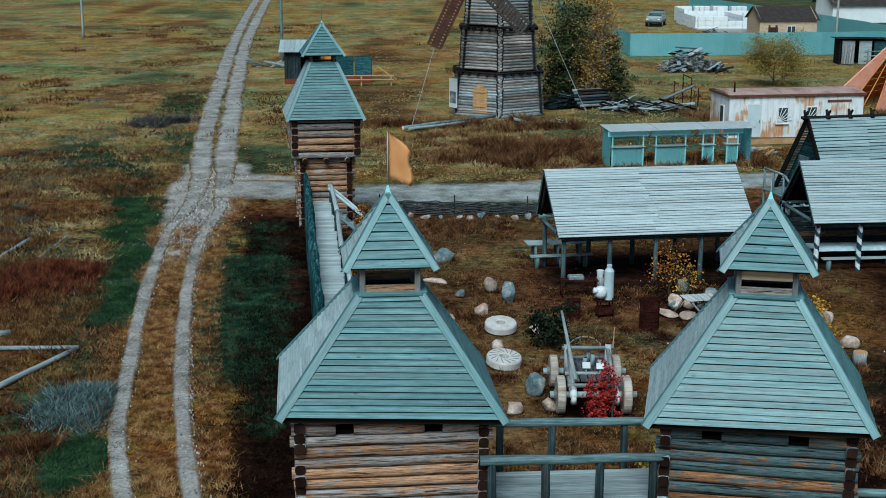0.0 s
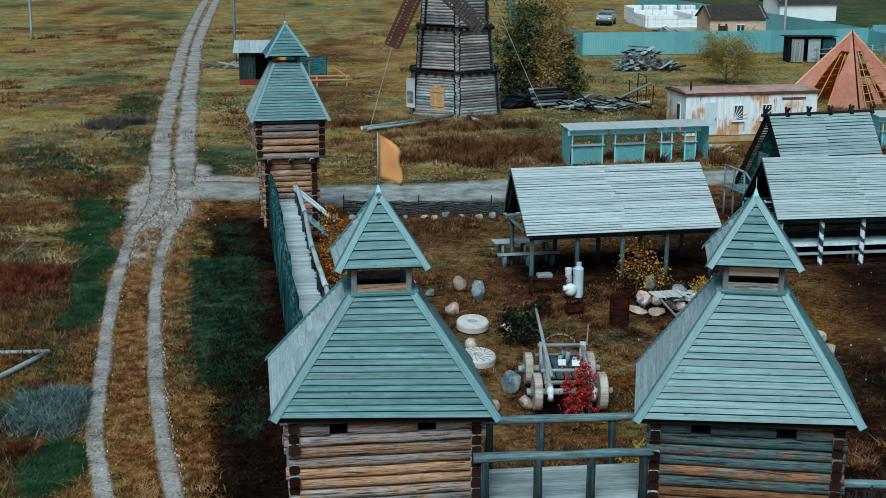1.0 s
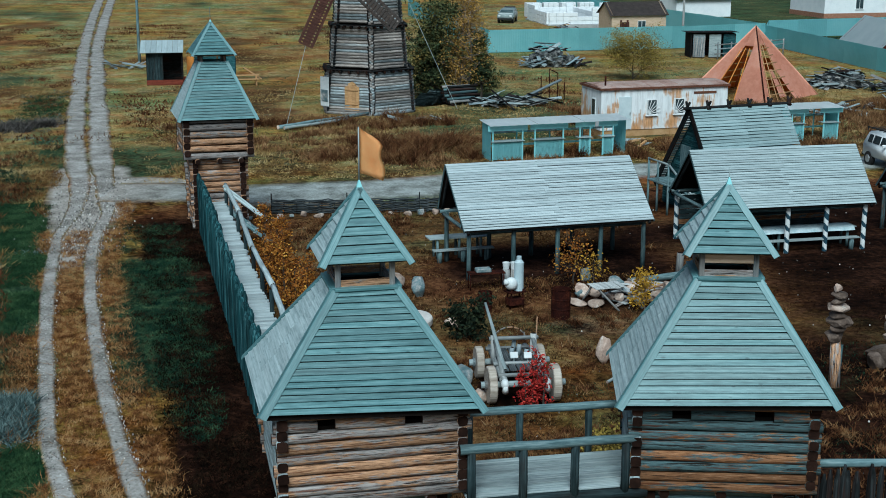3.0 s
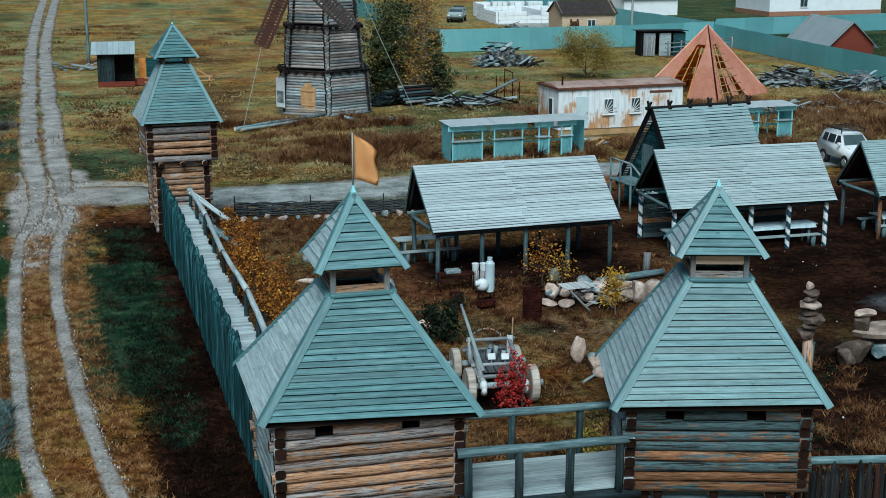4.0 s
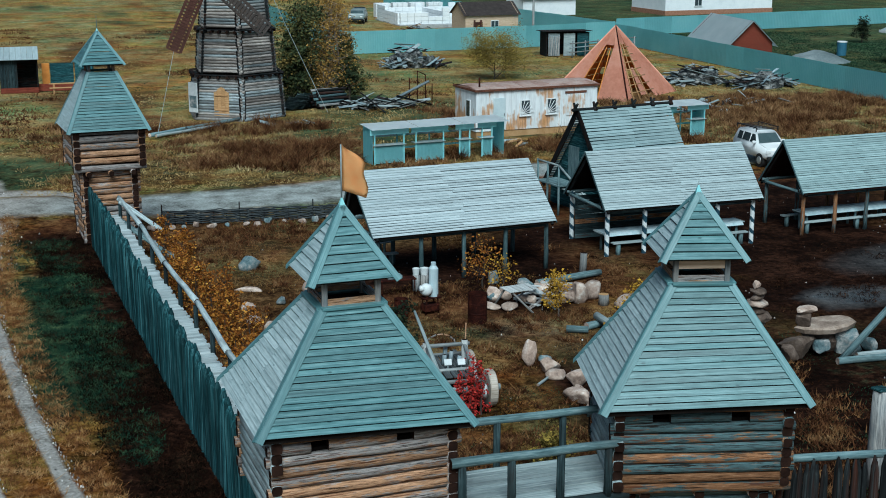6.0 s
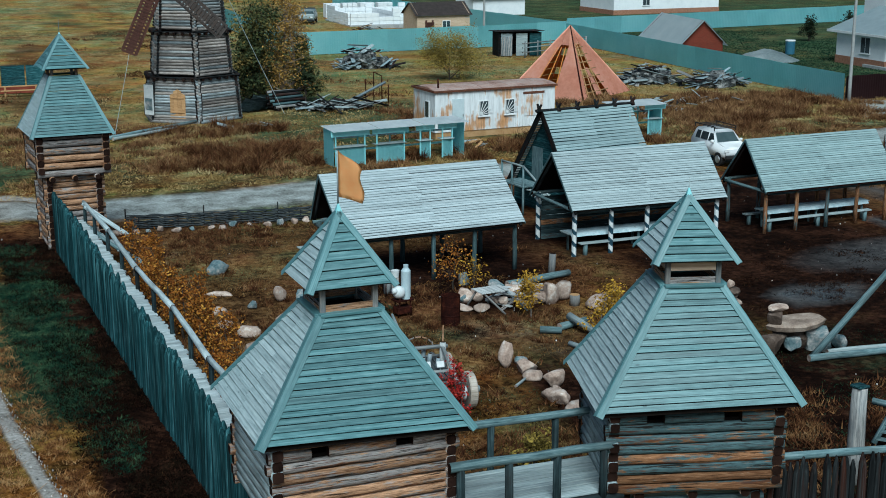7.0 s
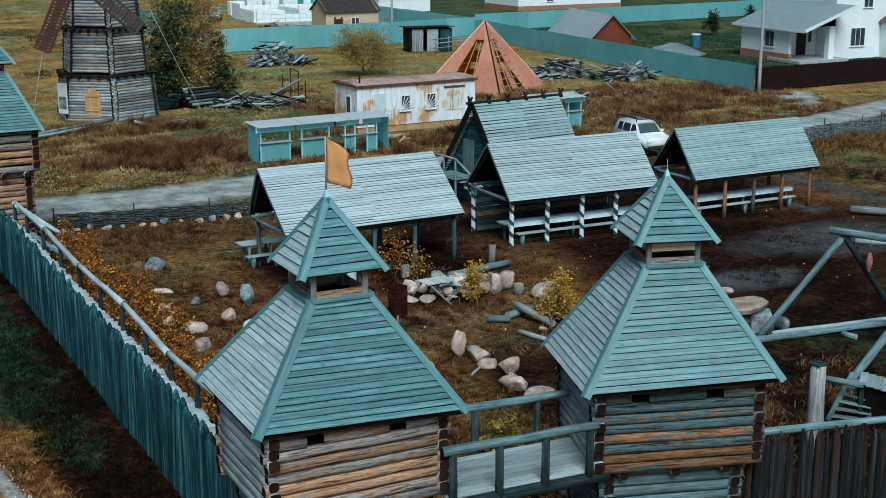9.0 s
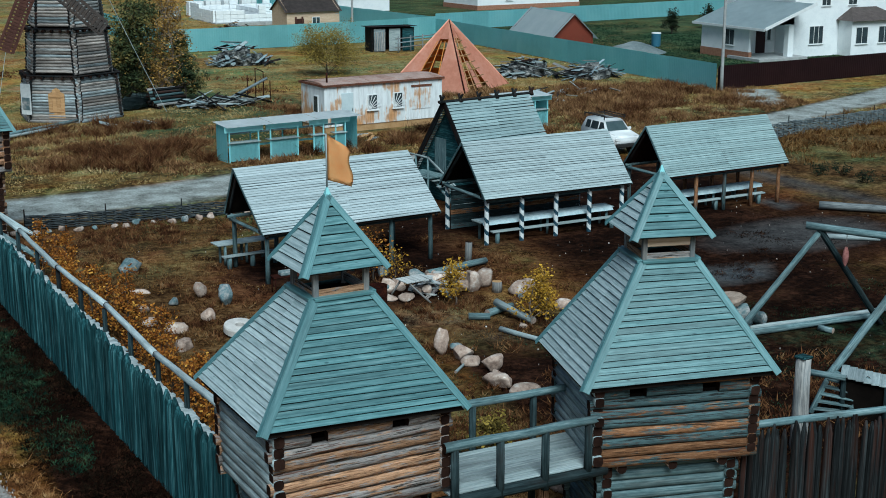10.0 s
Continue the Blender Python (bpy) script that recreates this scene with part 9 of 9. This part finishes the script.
scatter("weeds", "brown weeds of the yard along the walls", places(16000, 0.9, 20, 3.5, 33.6, lambda x, y: (x > wx(y) + 0.6) & ((x < wx(y) + 3.5) | (y < 9) | (y > 30)), 0.42, 0.8), 0.08, 0.36, 0.022, 8, 0.11, GRASS_BROWN)
scatter("grass", "short green grass of the yard", places(14000, 6, 30, 3, 14, None, 0.6, 0.5), 0.03, 0.10, 0.02, 6, 0.08, GRASS_GREEN)
scatter("weeds", "tussocks of red-brown weeds in the field beyond the road", clumps(520, -1, 54, 41.8, 61, 60, 0.42, None, 0.52, 0.22), 0.15, 0.62, 0.03, 3, 0.10, GRASS_DUSTY, 0.4)
scatter("weeds", "tussocks of straw-coloured weeds in the field beyond the road", clumps(260, -1, 56, 42.0, 64, 40, 0.38, None, 0.5, 0.3), 0.10, 0.42, 0.03, 3, 0.10, GRASS_GOLD, 0.35)
scatter("grass", "dry grass of the field beyond the road", places(36000, -2, 60, 41, 72, None, 0.42, 0.35), 0.03, 0.15, 0.05, 6, 0.16, GRASS_GOLD)
scatter("grass", "short greenish grass of the field beyond the road", places(9000, -2, 50, 46, 90, None, 0.6, 0.2), 0.03, 0.12, 0.06, 6, 0.2, GRASS_GREEN)
scatter("grass", "dry grass of the far meadow", places(40000, -45, 60, 50, 130, None, 0.45, 0.12), 0.04, 0.14, 0.08, 6, 0.25, GRASS_GOLD)
scatter("weeds", "brown weed tussocks of the far meadow", clumps(500, -45, 26, 45, 130, 36, 0.7, None, 0.55, 0.1), 0.10, 0.4, 0.06, 3, 0.2, GRASS_BROWN)
scatter("grass", "green grass of the garden plot", places(16000, 54, 80, 60, 104, None, 0.3, 0.2), 0.04, 0.15, 0.07, 6, 0.2, GRASS_GREEN)
scatter("weeds", "tussocks of tall orange weeds by the dark fence", clumps(150, 36, 52.5, 50, 63, 45, 0.45, lambda x, y: (y < 62 - 0.25 * (x - 38)) & ((x < 48.5) | (y > 55)), 0.4, 0.3), 0.2, 0.85, 0.035, 3, 0.1, GRASS_DUSTY, 0.3)
scatter("weeds", "tussocks of straw weeds by the dark fence", clumps(110, 34, 49.5, 45, 58, 45, 0.45, None, 0.45, 0.3), 0.15, 0.6, 0.035, 3, 0.1, GRASS_DUSTY, 0.35)
scatter("weeds", "tall weeds on the road's verge", clumps(300, 36, 72, 31, 43, 45, 0.42, lambda x, y: y < 38.5 + 0.35 * (x - 40), 0.35, 0.3), 0.15, 0.65, 0.03, 3, 0.1, GRASS_DRY, 0.35)
scatter("weeds", "red-brown weed tussocks round the yard's stones", clumps(420, 1.6, 17, 4, 32.5, 40, 0.22, None, 0.42, 0.5), 0.08, 0.34, 0.022, 4, 0.06, GRASS_BROWN, 0.4)
scatter("weeds", "dark rusty weed patches of the yard", clumps(300, 1.6, 30, 4, 32.5, 46, 0.28, None, 0.45, 0.35), 0.03, 0.16, 0.022, 4, 0.07, WEED_RUST, 0.6)
scatter("weeds", "thick rusty bush in the rough meadow", clumps(26, -9.6, -7.2, 21.2, 25.6, 90, 0.4), 0.15, 0.6, 0.022, 6, 0.08, GRASS_RUST, 0.4)
scatter("weeds", "grey-blue sage bush beside the rut", clumps(14, -6.0, -4.75, 10.6, 12.9, 100, 0.26), 0.12, 0.5, 0.022, 6, 0.07, GRASS_GREY, 0.5)
scatter("weeds", "rusty bushes of the rough meadow", clumps(70, -14, -5.6, 4, 40, 70, 0.38, lambda x, y: ~verge(x, y), 0.45, 0.3), 0.12, 0.5, 0.022, 5, 0.08, GRASS_BROWN, 0.4)
scatter("grass", "straw tussocks of the rough meadow", clumps(800, -26, -6.2, 22, 75, 26, 0.42, lambda x, y: ~verge(x, y), 0.35, 0.25), 0.08, 0.30, 0.03, 4, 0.1, GRASS_GOLD, 0.5)
scatter("weeds", "rusty weed tussocks of the rough meadow", clumps(330, -26, -6.2, 22, 80, 26, 0.45, lambda x, y: ~verge(x, y), 0.55, 0.18), 0.08, 0.34, 0.03, 4, 0.1, GRASS_BROWN, 0.5)
scatter("grass", "grey-green grass patches of the rough meadow", clumps(420, -26, -6.2, 26, 75, 24, 0.5, None, 0.55, 0.15), 0.05, 0.2, 0.035, 4, 0.12, GRASS_GREY, 0.5)
scatter("grass", "green grass patches along the track's edge", clumps(300, -8.6, -5.6, 24, 66, 22, 0.32, None, 0.45, 0.3), 0.03, 0.14, 0.03, 4, 0.1, GRASS_GREEN, 0.5)
scatter("grass", "lush green grass patch beside the rut", clumps(70, -7.6, -6.0, 29.5, 37.5, 40, 0.3), 0.03, 0.13, 0.03, 5, 0.1, GRASS_LUSH, 0.5)
scatter("grass", "lush green grass patch beside the far track", clumps(80, -9.4, -7.4, 61, 74, 36, 0.5), 0.04, 0.15, 0.06, 5, 0.15, GRASS_LUSH, 0.5)
scatter("weeds", "tall rusty scrub in the field beyond the road", clumps(95, 2, 50, 43.5, 60, 130, 0.46, None, 0.5, 0.25), 0.35, 1.15, 0.026, 3, 0.12, GRASS_BROWN, 0.4)
scatter("weeds", "dark bramble thicket before the market stalls", clumps(22, 9.0, 14.0, 45.5, 51, 120, 0.42), 0.3, 1.3, 0.026, 3, 0.12, GRASS_BROWN, 0.45)
scatter("weeds", "dark bramble thicket behind the site cabin's steps", clumps(16, 25.5, 31.0, 47.5, 50.0, 120, 0.40), 0.3, 1.1, 0.026, 3, 0.12, WEED_RUST, 0.45)
scatter("weeds", "grey sage clumps of the rough meadow", clumps(26, -15, -6.0, 8, 44, 60, 0.38, None, 0.45, 0.3), 0.08, 0.32, 0.026, 4, 0.08, GRASS_GREY, 0.4)
scatter("grass", "sparse dark grass of the trampled market yard", places(2500, 15, 36, 12, 23.5, None, 0.5, 0.5), 0.03, 0.09, 0.03, 4, 0.1, WEED_DARK)
scatter("weeds", "dark brush heap beside the track", clumps(12, -9.8, -7.6, 57.6, 60.0, 60, 0.32), 0.15, 0.8, 0.04, 5, 0.1, GRASS_SLATE, 0.5)
scatter("weeds", "dark red-brown weeds along the palisade's foot", clumps(170, -2.6, 0.9, 3, 33, 34, 0.2, lambda x, y: (x > wx(y) - 2.9) & (x < wx(y) - 0.15)), 0.04, 0.2, 0.016, 4, 0.06, WEED_RUST, 0.6)
scatter("weeds", "dark green weeds along the palisade's foot", clumps(120, -3.4, 0.4, 12, 31, 34, 0.2, lambda x, y: (x > wx(y) - 3.2) & (x < wx(y) - 0.6)), 0.04, 0.22, 0.016, 4, 0.06, GRASS_GREEN, 0.6)


def pebbles(name, label, centres, rmin, rmax, mats):
    """Loose stones, each a small cut lump, in one mesh."""
    verts, faces = [], []
    for x, y, z in centres:
        r = NP.uniform(rmin, rmax)
        a, fl = NP.uniform(0, 6.28), NP.uniform(0.4, 0.8)
        k = len(verts)
        for i in range(5):
            q = a + i * 1.2566
            rr_ = r * NP.uniform(0.75, 1.2)
            verts.append((x + rr_ * math.cos(q), y + rr_ * math.sin(q), z - 0.01))
        for i in range(5):
            q = a + 0.4 + i * 1.2566
            rr_ = r * NP.uniform(0.4, 0.8)
            verts.append((x + rr_ * math.cos(q), y + rr_ * math.sin(q), z + r * fl + 0.02))
        faces += [(k + i, k + (i + 1) % 5, k + 5 + (i + 1) % 5, k + 5 + i) for i in range(5)] + [tuple(range(k + 5, k + 10))]
    ob = mesh_ob(name, verts, faces, mats)
    return tagged(ob, label, "stones", kind="stuff")


PEBBLE = leafy("track_pebble", [(0.0, (0.08, 0.08, 0.08)), (0.5, (0.26, 0.24, 0.22)), (0.85, (0.48, 0.45, 0.42)), (1.0, (0.72, 0.71, 0.68))])


def beside(line, n, y0, y1, off, spread):
    y = NP.uniform(y0, y1, n)
    x = line(y) + off + NP.normal(0, spread, n)
    return [(a, b, gz(a, b) + 0.02) for a, b in zip(x, y)]


pebbles("gravel_stones", "pale loose stones along the wheel ruts", beside(rutl, 330, 3, 36, 0.19, 0.06) + beside(rutr, 620, 3, 36, 0.22, 0.055) + beside(rutl, 250, 3, 36, -0.1, 0.1) + beside(rutr, 250, 3, 36, -0.1, 0.1), 0.008, 0.026, PEBBLE)
pebbles("gravel_stones", "pale loose stones at the fork of the tracks", [(a, b, gz(a, b) + 0.02) for a, b in zip(NP.normal(-4.3, 0.7, 1300), NP.uniform(28, 43, 1300))], 0.012, 0.042, PEBBLE)
pebbles("gravel_stones", "small pale stones and chips strewn over the yard", [(a, b, gz(a, b)) for a, b in zip(NP.uniform(2, 36, 320), NP.uniform(4, 32, 320))], 0.008, 0.030, PEBBLE)
